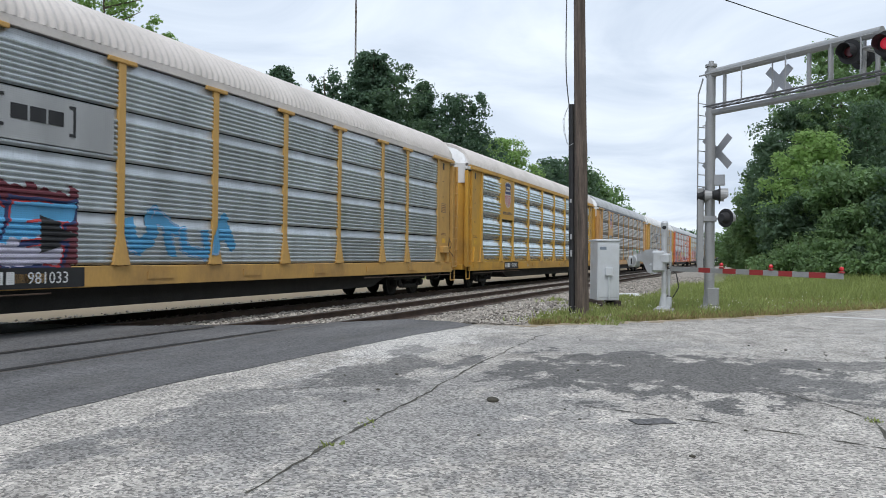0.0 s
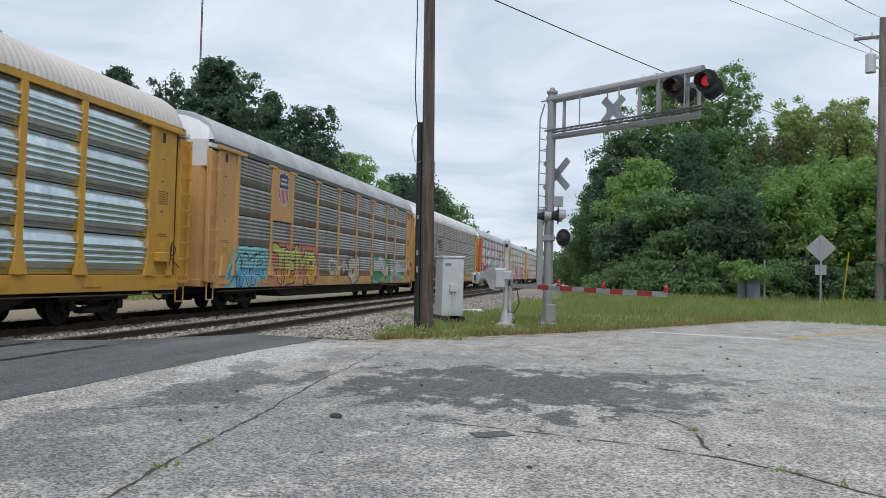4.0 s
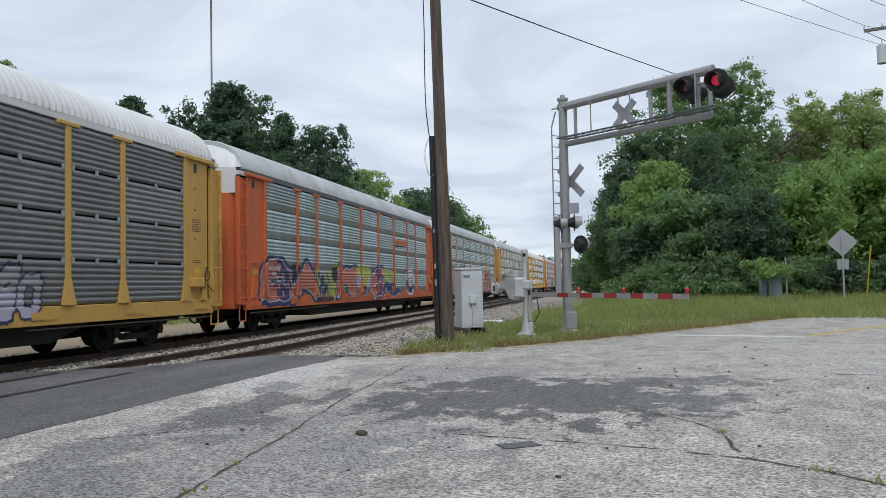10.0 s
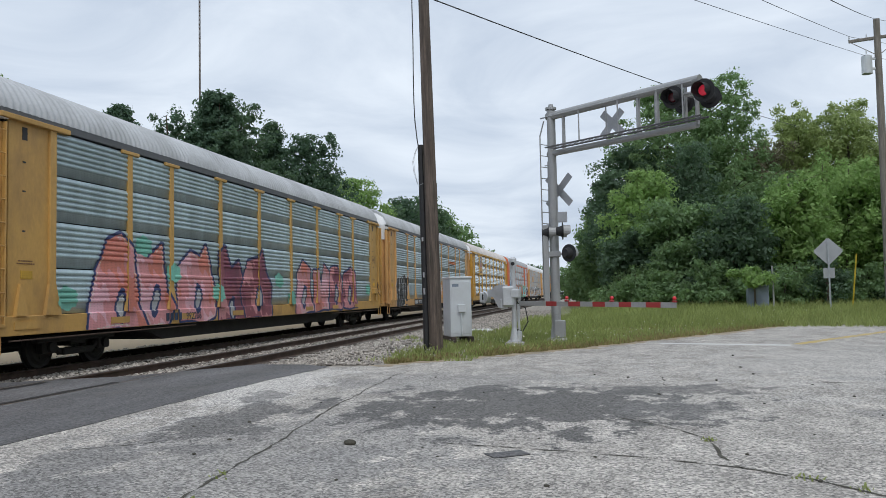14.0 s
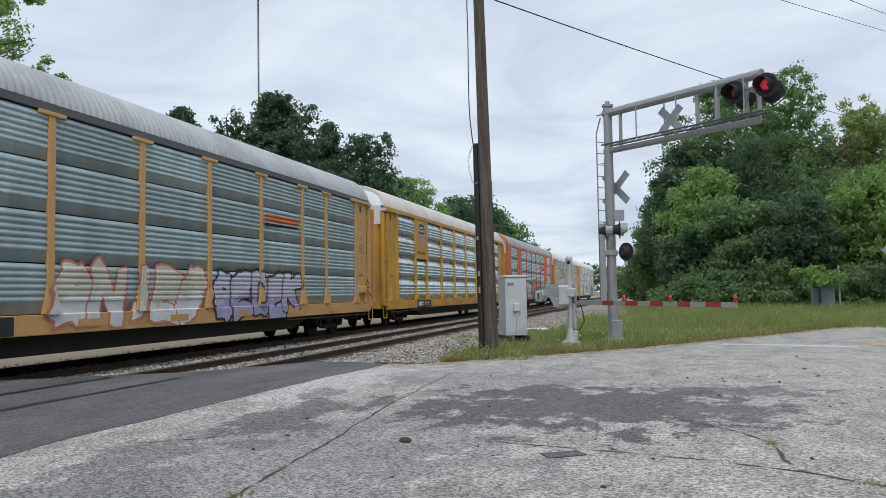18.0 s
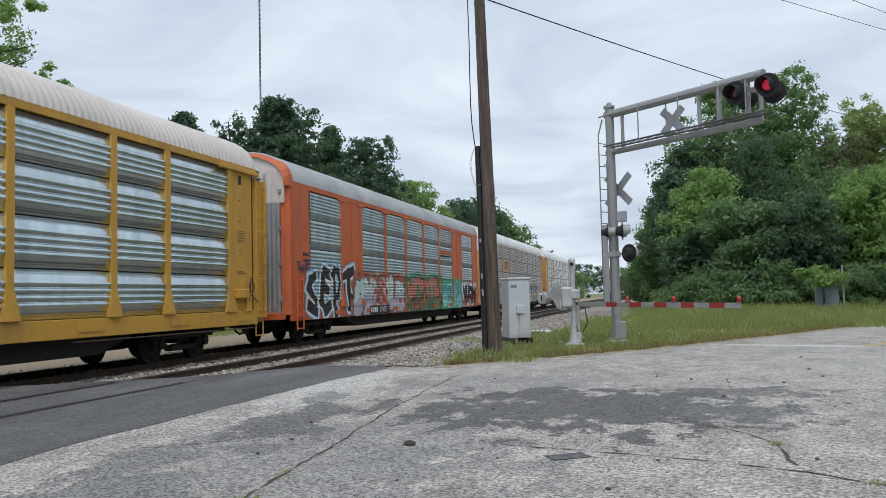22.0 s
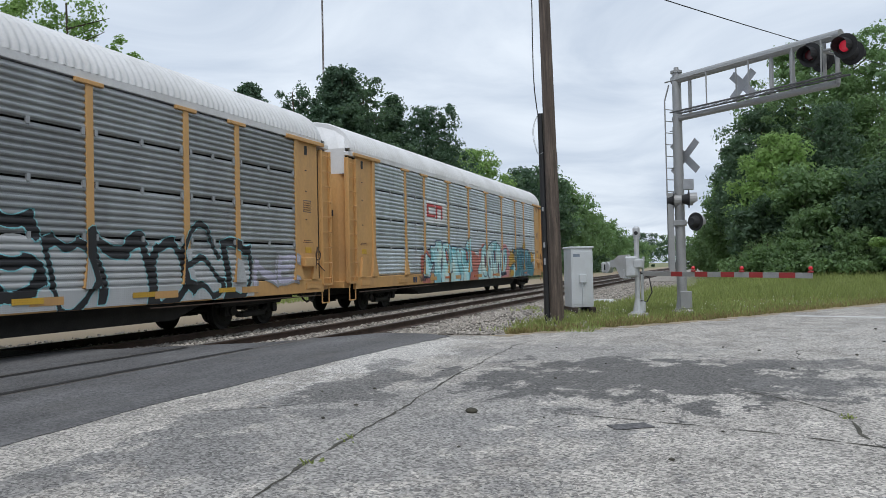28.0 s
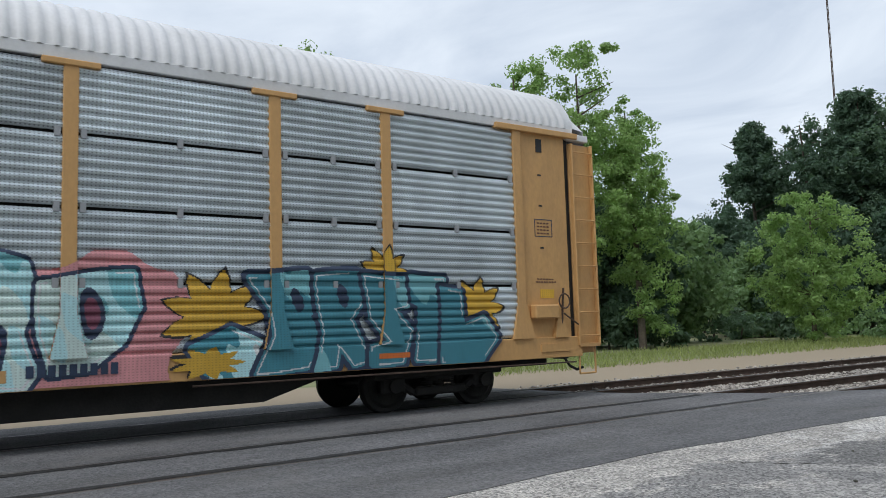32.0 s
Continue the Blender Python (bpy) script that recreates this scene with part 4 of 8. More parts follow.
# ---- far end of the line: house, parked cars, small signal ----
def far_house(az, r, w, h, label):
    x, y, _ = polar(az, r)
    t = thing("house", pose(x, y, level(x, y), 0, 0, 15), label, "house", "far houses")
    part("wall", box(B(), -w / 2, w / 2, -3, 3, 0, h), M["white_paint"], t)
    bm = B()
    v = [bm.verts.new(p) for p in ((-w / 2 - 0.4, -3.4, h), (w / 2 + 0.4, -3.4, h), (w / 2 + 0.4, 3.4, h), (-w / 2 - 0.4, 3.4, h), (-w / 2 - 0.4, 0, h + 1.6), (w / 2 + 0.4, 0, h + 1.6))]
    for q in ((0, 1, 5, 4), (2, 3, 4, 5), (0, 4, 3), (1, 2, 5), (3, 2, 1, 0)):
        bm.faces.new([v[i] for i in q])
    part("roof", bm, M["sign_back"], t)
    for k in (-1, 1):
        win = part("window", box(B(), k * w / 4 - 0.5, k * w / 4 + 0.5, -3.04, -3.0, 1.0, 2.2), M["black"], t)
        part("window_frame", box(B(), k * w / 4 - 0.6, k * w / 4 + 0.6, -3.06, -3.02, 0.9, 1.0), M["white_paint"], win)


far_house(0.55, 175, 6, 3.6, "pale house half hidden by the trees")
M["car_white"] = mat("white_car_paint", (0.7, 0.71, 0.72), 0.3, 0, 0.05, 3, 30, 0)
M["car_dark"] = mat("dark_car_paint", (0.05, 0.055, 0.06), 0.3, 0, 0.05, 3, 30, 0)
for az, r, mt, lab in ((2.3, 150, "car_dark", "dark parked car far down the line"), (1.65, 150, "car_white", "white parked car far down the line")):
    x, y, _ = polar(az, r)
    c = thing("parked_car", pose(x, y, level(x, y), 0, 0, 80), lab, "car", "parked cars")
    part("body", box(B(), -2.2, 2.2, -0.85, 0.85, 0.35, 0.95, 0.12), M[mt], c)
    bm = box(B(), -1.3, 1.2, -0.75, 0.75, 0.95, 1.45, 0.2)
    part("cabin", bm, M["black"], c)
    for px in (-1.4, 1.4):
        for py in (-0.8, 0.8):
            part("wheel", tube(B(), (px, py - 0.1, 0.33), (px, py + 0.1, 0.33), 0.33, n=14), M["black"], c)


# ---- trees and undergrowth ----
def leaf_cloud(rng, centres, radii, per, size, flat=0.75):
    """Small leaves round clump centres: an array of quads."""
    out = []
    for c, r in zip(centres, radii):
        d = rng.normal(size=(per, 3))
        d /= np.linalg.norm(d, axis=1, keepdims=True)
        p = c + d * (r * rng.random((per, 1)) ** 0.55) * np.array([1, 1, flat])
        nrm = d + rng.normal(size=(per, 3)) * 0.7 + np.array([0, 0, 0.4])
        nrm /= np.linalg.norm(nrm, axis=1, keepdims=True)
        u = np.cross(nrm, rng.normal(size=(per, 3)))
        u /= np.linalg.norm(u, axis=1, keepdims=True) + 1e-9
        v = np.cross(nrm, u)
        s = size * rng.uniform(0.6, 1.35, (per, 1))
        out.append(np.stack([p - u * s, p - v * s * 0.55, p + u * s, p + v * s * 0.55], 1))
    return np.concatenate(out)


def trunk_mesh(rng, h, r, limbs, spread, lean=0.03):
    bm = B()
    tip = Vector((rng.normal() * lean * h, rng.normal() * lean * h, h))
    pts = [Vector((0, 0, -0.3)), Vector((rng.normal() * 0.1, rng.normal() * 0.1, h * 0.35)), tip * 0.7, tip]
    for k, (a, b) in enumerate(zip(pts, pts[1:])):
        tube(bm, a, b, r * (1 - 0.28 * k), r * (1 - 0.28 * (k + 1)), n=8)
    for _ in range(limbs):
        f = rng.uniform(0.3, 0.92)
        a = tip * f
        ang = rng.uniform(0, 6.283)
        b = a + Vector((math.cos(ang) * spread * rng.uniform(0.3, 0.65), math.sin(ang) * spread * rng.uniform(0.3, 0.65), h * rng.uniform(0.03, 0.1)))
        tube(bm, a, b, r * 0.22, r * 0.05, n=5)
    return bm


def tree(name, az, r, h, spread, leaf, seed, label, crown=0.25, clumps=150, per=70, size=0.16, kind="round", clump=0.7, group="trees", dense=False):
    """crown: height of the lowest leaves as a share of h."""
    rng = np.random.default_rng(seed)
    x, y, _ = polar(az, r)
    t = thing(name, pose(x, y, level(x, y)), label, "tree" if name != "shrub" else "shrub", group)
    part("trunk", trunk_mesh(rng, h * 0.93, 0.035 * h ** 0.9 * 0.5 + 0.03, 9, spread), M["bark"], t)
    lo = h * crown
    cs, rs = [], []
    lobes = rng.normal(size=(7, 3))
    lobes /= np.linalg.norm(lobes, axis=1, keepdims=True)
    swell = rng.uniform(-0.18, 0.28, 7)
    mid, half = (lo + h) / 2, (h - lo) / 2
    for _ in range(clumps):
        rad = clump * rng.uniform(0.5, 1.2)
        if kind == "pine":
            f = rng.random() ** 0.9
            tier = 0.5 + 0.5 * math.cos(f * 16 + seed)
            reach = spread * (0.18 + 0.82 * (1 - f) ** 0.8) * (0.68 + 0.32 * tier)
            ang, d = rng.uniform(0, 6.283), reach * rng.random() ** 0.45
            cs.append((math.cos(ang) * d, math.sin(ang) * d, lo + (h - lo - rad * 0.5) * f))
            rad *= 0.85
        else:
            u = rng.normal(size=3)
            u /= np.linalg.norm(u)
            bulge = 1 + float(np.max(np.where(lobes @ u > 0.55, swell, -0.12)))
            q = (rng.random() ** 0.38) * bulge
            taper = 1 - 0.25 * max(0, u[2])
            cs.append((u[0] * spread * q * taper, u[1] * spread * q * taper, min(h - rad * 0.4, max(lo, mid + u[2] * half * q))))
        rs.append(rad)
    q = leaf_cloud(rng, np.array(cs), rs, per, size)
    if dense:
        # shaded inner leaves close the crown behind the outer sprays
        core = np.array(cs) * np.array([0.74, 0.74, 1]) + np.array([0, 0, -0.08]) * (np.array(cs)[:, 2:] - lo)
        q = np.concatenate([q, leaf_cloud(rng, core, rs, 18, size * 1.8)])
    part("crown", quads_mesh("crown", q), M[leaf], t)
    return t


DARKP, BROAD, YOUNG, OLIVE, TWIG = "tall dark pine with ragged crown", "leafy green broadleaf tree", "light green young tree", "olive-green budding tree", "sparse brownish tree with thin leaves"
LEFT = [(31.8, 76, 18.6, 2.9, "leaf_pine", DARKP, "pine", 0.6), (28.2, 74, 18.6, 3.9, "leaf_pine", BROAD, "round", 0.1), (30.4, 80, 16.4, 3.0, "leaf_pine", BROAD, "round", 0.1), (25.6, 71, 19.2, 4.6, "leaf_pine", DARKP, "pine", 0.2),
        (24.2, 72, 18.4, 3.3, "leaf_dark", BROAD, "round", 0.2), (22.0, 75, 17.4, 3.0, "leaf_pine", DARKP, "pine", 0.15), (19.8, 79, 16.8, 4.0, "leaf_pine", BROAD, "round", 0.2),
        (18.0, 86, 14.2, 3.8, "leaf_light", YOUNG, "round", 0.15), (16.2, 90, 14.3, 3.8, "leaf_light", BROAD, "round", 0.15), (14.4, 100, 12.3, 3.8, "leaf_dark", BROAD, "round", 0.1),
        (12.9, 106, 13.9, 3.8, "leaf_pine", BROAD, "round", 0.1), (11.4, 110, 15.0, 4.0, "leaf_dark", BROAD, "round", 0.1), (9.9, 120, 13.9, 4.2, "leaf_mid", BROAD, "round", 0.1),
        (8.6, 132, 11.2, 4.0, "leaf_mid", BROAD, "round", 0.1), (7.4, 150, 9.0, 4.5, "leaf_mid", BROAD, "round", 0.1), (6.0, 190, 7.4, 5.5, "leaf_mid", BROAD, "round", 0.05),
        (4.4, 250, 10.0, 6.5, "leaf_pine", BROAD, "round", 0.05), (2.9, 400, 14.6, 9.0, "leaf_mid", BROAD, "round", 0.05), (1.5, 640, 16.0, 14.0, "leaf_mid", BROAD, "round", 0.05),
        (35.5, 84, 11.5, 4.6, "leaf_pine", BROAD, "round", 0.03), (32.8, 90, 12.5, 4.8, "leaf_pine", BROAD, "round", 0.03), (29.6, 92, 13.5, 5.0, "leaf_mid", BROAD, "round", 0.03), (26.6, 92, 14, 5.0, "leaf_pine", BROAD, "round", 0.03), (23.6, 92, 13.5, 5.0, "leaf_mid", BROAD, "round", 0.03), (20.6, 94, 13, 5.0, "leaf_pine", BROAD, "round", 0.03), (17.6, 98, 11, 5.0, "leaf_mid", BROAD, "round", 0.03), (38.4, 74, 10, 4.2, "leaf_pine", BROAD, "round", 0.03), (42, 66, 9, 4.2, "leaf_pine", BROAD, "round", 0.03),
        (34.2, 64, 10.2, 3.2, "leaf_pine", BROAD, "round", 0.05), (30.3, 60, 8.0, 2.6, "leaf_pine", BROAD, "round", 0.05), (32.4, 60, 6.6, 3.0, "leaf_mid", BROAD, "round", 0.03),
        (27.2, 64, 9.6, 2.8, "leaf_pine", BROAD, "round", 0.03), (24.2, 66, 8.6, 3.0, "leaf_pine", BROAD, "round", 0.03), (21.5, 70, 8.0, 3.0, "leaf_mid", BROAD, "round", 0.03),
        (37.2, 50, 7.2, 2.8, "leaf_mid", BROAD, "round", 0.03), (40.5, 46, 8.6, 3.0, "leaf_pine", BROAD, "round", 0.03), (44.5, 46, 7.5, 3.2, "leaf_mid", BROAD, "round", 0.03),
        (49.5, 46, 7.5, 3.4, "leaf_mid", BROAD, "round", 0.03), (55, 46, 7.5, 3.4, "leaf_mid", BROAD, "round", 0.03), (61, 46, 8, 3.4, "leaf_mid", BROAD, "round", 0.03)]
for k, (az, r, h, s, leaf, lab, kind, lo) in enumerate(LEFT):
    tree("pine_tree" if kind == "pine" else "tree", az, r, h, s * (1.3 if 18 < az < 33 and h > 13 else 1.1), leaf, 100 + k, lab + ", beyond the tracks", lo, int(min(380, 60 + 3.2 * h * s)) if r < 100 else 140, 68 if r < 100 else 60, 0.15 if r < 100 else 0.25, kind, 0.85 if r < 100 else 1.3, "trees beyond the tracks", r < 130)
# the loosely leaved tall trees close behind the train, and the bright one among the undergrowth
tree("tree", 47.2, 39, 14.2, 3.0, "leaf_light", 301, "tall loose-leaved tree with light green sprays, beyond the tracks", 0.30, 190, 100, 0.09, "round", 0.55, "trees beyond the tracks")
tree("tree", 43.0, 39, 14.3, 3.2, "leaf_light", 302, "tall loose-leaved tree with light green sprays, beyond the tracks", 0.26, 210, 100, 0.09, "round", 0.55, "trees beyond the tracks")
tree("tree", 39.6, 40, 12.4, 1.7, "leaf_light", 303, "tall loose-leaved tree with light green sprays, beyond the tracks", 0.08, 190, 100, 0.09, "round", 0.55, "trees beyond the tracks")
tree("tree", 63.5, 38, 14.8, 3.4, "leaf_light", 304, "tall loose-leaved tree with light green sprays, beyond the tracks", 0.42, 140, 90, 0.085, "round", 0.62, "trees beyond the tracks")
tree("tree", 28.9, 44, 7.4, 2.8, "leaf_light", 305, "bright green bushy young tree, beyond the tracks", 0.06, 260, 80, 0.09, "round", 0.45, "trees beyond the tracks")

RIGHT = [(-0.9, 60, 7.2, 2.0, "leaf_mid", BROAD, "round", 0.03), (-2.2, 57, 9.0, 2.6, "leaf_dark", BROAD, "round", 0.03), (-4.3, 53, 8.5, 2.6, "leaf_light", YOUNG, "round", 0.05), (-3.2, 64, 13.4, 3.2, "leaf_dark", BROAD, "round", 0.1),
         (-5.4, 66, 16.3, 4.2, "leaf_mid", BROAD, "round", 0.15), (-8.8, 66, 17.4, 4.4, "leaf_mid", BROAD, "round", 0.15), (-7.0, 60, 11.0, 3.4, "leaf_dark", BROAD, "round", 0.03),
         (-11.3, 68, 12.6, 3.6, "leaf_brown", TWIG, "round", 0.1), (-9.9, 61, 9.6, 3.0, "leaf_mid", BROAD, "round", 0.03), (-13.9, 72, 15.8, 4.0, "leaf_olive", OLIVE, "round", 0.2), (-17.0, 72, 15.4, 4.2, "leaf_olive", OLIVE, "round", 0.2),
         (-20.3, 70, 13.8, 4.4, "leaf_olive", OLIVE, "round", 0.2), (-24, 70, 14, 4.6, "leaf_mid", BROAD, "round", 0.1), (-5.4, 50, 6.2, 2.2, "leaf_mid", BROAD, "round", 0.02), (-7.7, 50, 5.8, 2.2, "leaf_mid", BROAD, "round", 0.02),
         (-9.7, 49, 6.1, 2.0, "leaf_dark", BROAD, "round", 0.02), (-11.9, 53, 6.4, 2.4, "leaf_mid", BROAD, "round", 0.02), (-13.4, 51, 7.9, 2.8, "leaf_light", YOUNG, "round", 0.02), (-16.4, 54, 8.4, 3.2, "leaf_light", BROAD, "round", 0.02),
         (-19.4, 54, 9.5, 3.4, "leaf_light", BROAD, "round", 0.02), (-22.8, 54, 8.5, 3.4, "leaf_mid", BROAD, "round", 0.02), (-12.6, 60, 8.6, 3.0, "leaf_mid", BROAD, "round", 0.02), (-15.3, 62, 10.0, 3.2, "leaf_light", BROAD, "round", 0.02),
         (-3.0, 51, 4.6, 2.0, "leaf_dark", BROAD, "round", 0.02), (-0.2, 72, 5.2, 2.2, "leaf_mid", BROAD, "round", 0.02), (0.6, 90, 4.4, 2.6, "leaf_mid", BROAD, "round", 0.02)]
for k, (az, r, h, s, leaf, lab, kind, lo) in enumerate(RIGHT):
    tree("tree", az, r, h, s, leaf, 200 + k, lab + ", beside the road", lo, int(min(380, 60 + 3.4 * h * s)), 80, 0.12, kind, 0.75, "trees beside the road", True)
rng0 = random.Random(8)
for k in range(26):
    az = -1.5 - k * 0.85 + rng0.uniform(-0.3, 0.3)
    tree("shrub", az, rng0.uniform(46.5, 49.5), rng0.uniform(1.4, 2.8), rng0.uniform(0.9, 1.5), rng0.choice(["leaf_mid", "leaf_dark", "leaf_dark", "leaf_mid"]), 400 + k, "green undergrowth at the foot of the trees", 0.0, 18, 110, 0.10, "round", 0.6, "undergrowth")
for k in range(20):
    az = 20 + k * 2.2 + rng0.uniform(-0.6, 0.6)
    tree("shrub", az, rng0.uniform(50, 56) if az < 36 else rng0.uniform(40, 43), rng0.uniform(1.2, 2.4), rng0.uniform(1.0, 1.8), rng0.choice(["leaf_mid", "leaf_dark", "leaf_mid"]), 450 + k, "green undergrowth beyond the tracks", 0.0, 14, 90, 0.14, "round", 0.6, "undergrowth")
for k in range(16):
    az = 4.5 + k * 1.05 + rng0.uniform(-0.4, 0.4)
    tree("shrub", az, max(rng0.uniform(74, 92), 19.5 / math.sin(radians(az + 0.6))), rng0.uniform(2.6, 4.2), rng0.uniform(1.8, 2.6), rng0.choice(["leaf_mid", "leaf_dark", "leaf_dark"]), 500 + k, "dense green undergrowth beyond the tracks", 0.0, 26, 70, 0.22, "round", 1.0, "undergrowth")
tree("shrub", -10.9, 43.6, 2.3, 0.9, "leaf_light", 480, "vine heaped over a utility cabinet", 0.5, 12, 120, 0.11, "round", 0.45, "undergrowth")


# an unseen tree line added across the lot for the bright sheet metal to mirror
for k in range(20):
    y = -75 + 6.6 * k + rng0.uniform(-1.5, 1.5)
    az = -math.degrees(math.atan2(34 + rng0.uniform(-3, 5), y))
    tree("tree", az, math.hypot(34, y), rng0.uniform(19, 25), rng0.uniform(5.5, 6.5), rng0.choice(["leaf_mid", "leaf_dark", "leaf_olive"]), 600 + k, "unseen leafy green tree added across the lot for reflections", 0.03, 110, 40, 0.5, "round", 1.9, "trees across the lot")


def blades(name, n, where, height, material, seed, label):
    """Grass: single bent blades in one mesh."""
    rng = np.random.default_rng(seed)
    pts = np.array([where(rng) for _ in range(n)])
    z = np.array([level(x, y) for x, y in pts])
    a = rng.uniform(0, 6.283, n)
    h = height * rng.uniform(0.4, 1.25, n)
    w = 0.012 + 0.010 * rng.random(n)
    lean = rng.normal(size=(n, 2)) * 0.45 * h[:, None]
    p = np.stack([pts[:, 0], pts[:, 1], z], -1)
    u = np.stack([np.cos(a), np.sin(a), 0 * a], -1) * w[:, None]
    tip = p + np.stack([lean[:, 0], lean[:, 1], h], -1)
    q = np.stack([p - u, p + u, tip + u * 0.25, tip - u * 0.25], 1)
    return tagged(part(name, quads_mesh(name, q), material), label, "grass", kind="stuff")


EDGE = [(-4.2, 15.25), (-2.6, 16.95), (-0.3, 19.6), (2.8, 24.1), (7.6, 31.6), (13.4, 39.5), (22, 51)]


def verge(depth, bias=1.0):
    def pick(rng):
        k = min(int(rng.random() ** 1.4 * (len(EDGE) - 1)), len(EDGE) - 2)
        f = rng.random()
        x = EDGE[k][0] + (EDGE[k + 1][0] - EDGE[k][0]) * f
        y = EDGE[k][1] + (EDGE[k + 1][1] - EDGE[k][1]) * f
        d = depth * rng.random() ** bias
        x, y = x - 0.45 * d, y + 0.9 * d
        dx = 0.0 if x > -4.3 else rng.uniform(1.5, 3.5)
        x, y = x + dx, y + 1.3 * dx
        # thin and patchy near the pole and the gravel, closer further along the road
        patch = math.sin(2.1 * x + 1.3 * y) + math.sin(3.7 * x - 2.2 * y + 1) + 0.7 * math.sin(6.1 * x + 4.7 * y)
        near = min(1.0, max(0.0, (x + 4.6) / 5.0))
        return (x, y) if patch > rng.uniform(0.9, 2.2) - 3.6 * near else pick(rng)
    return pick


M["grass"] = leaf_mat("grass_blades", (0.26, 0.30, 0.11), (0.40, 0.47, 0.15))
M["dry_grass"] = leaf_mat("dry_grass_blades", (0.30, 0.25, 0.12), (0.3, 0.25, 0.1))
M["soil"] = mat("sandy_soil", (0.36, 0.29, 0.20), 0.95, 0, 0.3, 3, 30, 0.4, (0.20, 0.17, 0.11), 0.6, 2.0)
tagged(strip("soil_edge", [(x + 0.1, y - 0.12) for x, y in EDGE], 0.34, 0.003, M["soil"], 9, 0.4), "sandy soil washed over the paving edge", "soil", kind="structure")
M["petal"] = mat("white_petals", (0.75, 0.74, 0.66), 0.7, 0, 0.1, 3, 30, 0)
blades("grass", 26000, verge(9, 0.8), 0.14, M["grass"], 11, "rough green verge grass")
blades("grass", 5000, verge(8, 1.5), 0.13, M["dry_grass"], 20, "dry straw among the verge grass")
blades("grass", 9000, verge(1.2, 1.2), 0.10, M["dry_grass"], 12, "dry straw-coloured grass at the road edge")
blades("grass", 22000, lambda rng: (lambda d, az: (d * math.sin(az), d * math.cos(az)))(rng.uniform(30, 50), rng.uniform(-0.02, 0.42)), 0.34, M["grass"], 13, "tall green grass before the trees")
blades("grass", 5000, lambda rng: (lambda y: (rng.uniform(-3.0, min(0.5, -0.4 + 0.6 * (y - 20))), y))(rng.uniform(21.0, 42)), 0.22, M["grass"], 19, "rough grass behind the signal mast")
blades("grass", 700, lambda rng: (lambda y: (-4.9 + 2.6 * rng.random() ** 0.5, max(y, 16.2)))(rng.uniform(15.6, 21)), 0.12, M["grass"], 14, "weeds round the pole and cabinet")
blades("grass", 170, lambda rng: (-3.5 + rng.normal() * 0.35, 18.6 + rng.normal() * 0.3), 0.20, M["grass"], 15, "tall weeds round the foot of the pole")
blades("grass", 12000, lambda rng: (rng.uniform(-24, -17.0), rng.uniform(14, 60)), 0.22, M["grass"], 16, "green grass beyond the tracks")
blades("weeds", 200, lambda rng: (lambda c: (c[0] + rng.normal() * 0.045, c[1] + rng.normal() * 0.045))([(1.02, 7.6), (1.75, 5.85), (2.2, 5.35), (1.5, 6.15), (-2.8, 5.9), (-2.72, 5.1)][rng.integers(6)]), 0.055, M["grass"], 17, "small weeds growing in the paving cracks")
rng1 = np.random.default_rng(5)
pts = np.array([verge(3.5)(rng1) for _ in range(160)] + [(rng1.uniform(-5.2, -3.2), rng1.uniform(16.6, 19.5)) for _ in range(45)])
q = []
for x, y in pts:
    z = level(x, y) + rng1.uniform(0.16, 0.34)
    q.append([(x - 0.011, y, z), (x, y - 0.011, z - 0.008), (x + 0.011, y, z), (x, y + 0.009, z + 0.011)])
tagged(part("wild_flowers", quads_mesh("wild_flowers", np.array(q)), M["petal"]), "small white wild flowers in the grass", "flowers", kind="stuff")


# ---- the train: covered car carriers ----
BAYS = [-11.18, -8.52, -6.68, -4.0, -1.335, 1.335, 4.0, 6.68, 8.52, 11.18]
PITCH = 27.2
ROWS_Z = [1.10, 2.00, 2.92, 3.84, 4.72]
PANEL_X, FACE_X, POST_W = 1.458, 1.5, 0.11


def ridge_list(kind, row):
    """Heights and outward steps of one row of pressed sheet, bottom to top."""
    z0, z1 = ROWS_Z[row], ROWS_Z[row + 1]
    n, lo, hi, amp = {"even": (7, z0 + 0.02, z1 - 0.03, 0.034), "bright": (4, z0 + 0.19, z1 - 0.19, 0.034),
                      "ribbed": (8, z0 + 0.02, z1 - 0.16, 0.036), "banded": (6, z0 + 0.20, z1 - 0.03, 0.03)}[kind]
    pitch = (hi - lo) / n
    out = [(z0 + (0.012 if row else 0.004), 0.0)]
    for k in range(n):
        out += [(lo + (k + f) * pitch, amp * d) for f, d in ((0.03, 0.0), (0.12, 0.45), (0.20, 0.85), (0.30, 1.0), (0.58, 1.0), (0.70, 0.82), (0.82, 0.4), (0.92, 0.04))]
    out.append((z1 - (0.028 if kind == 'even' and row < 3 else 0.014), 0.0))
    return out


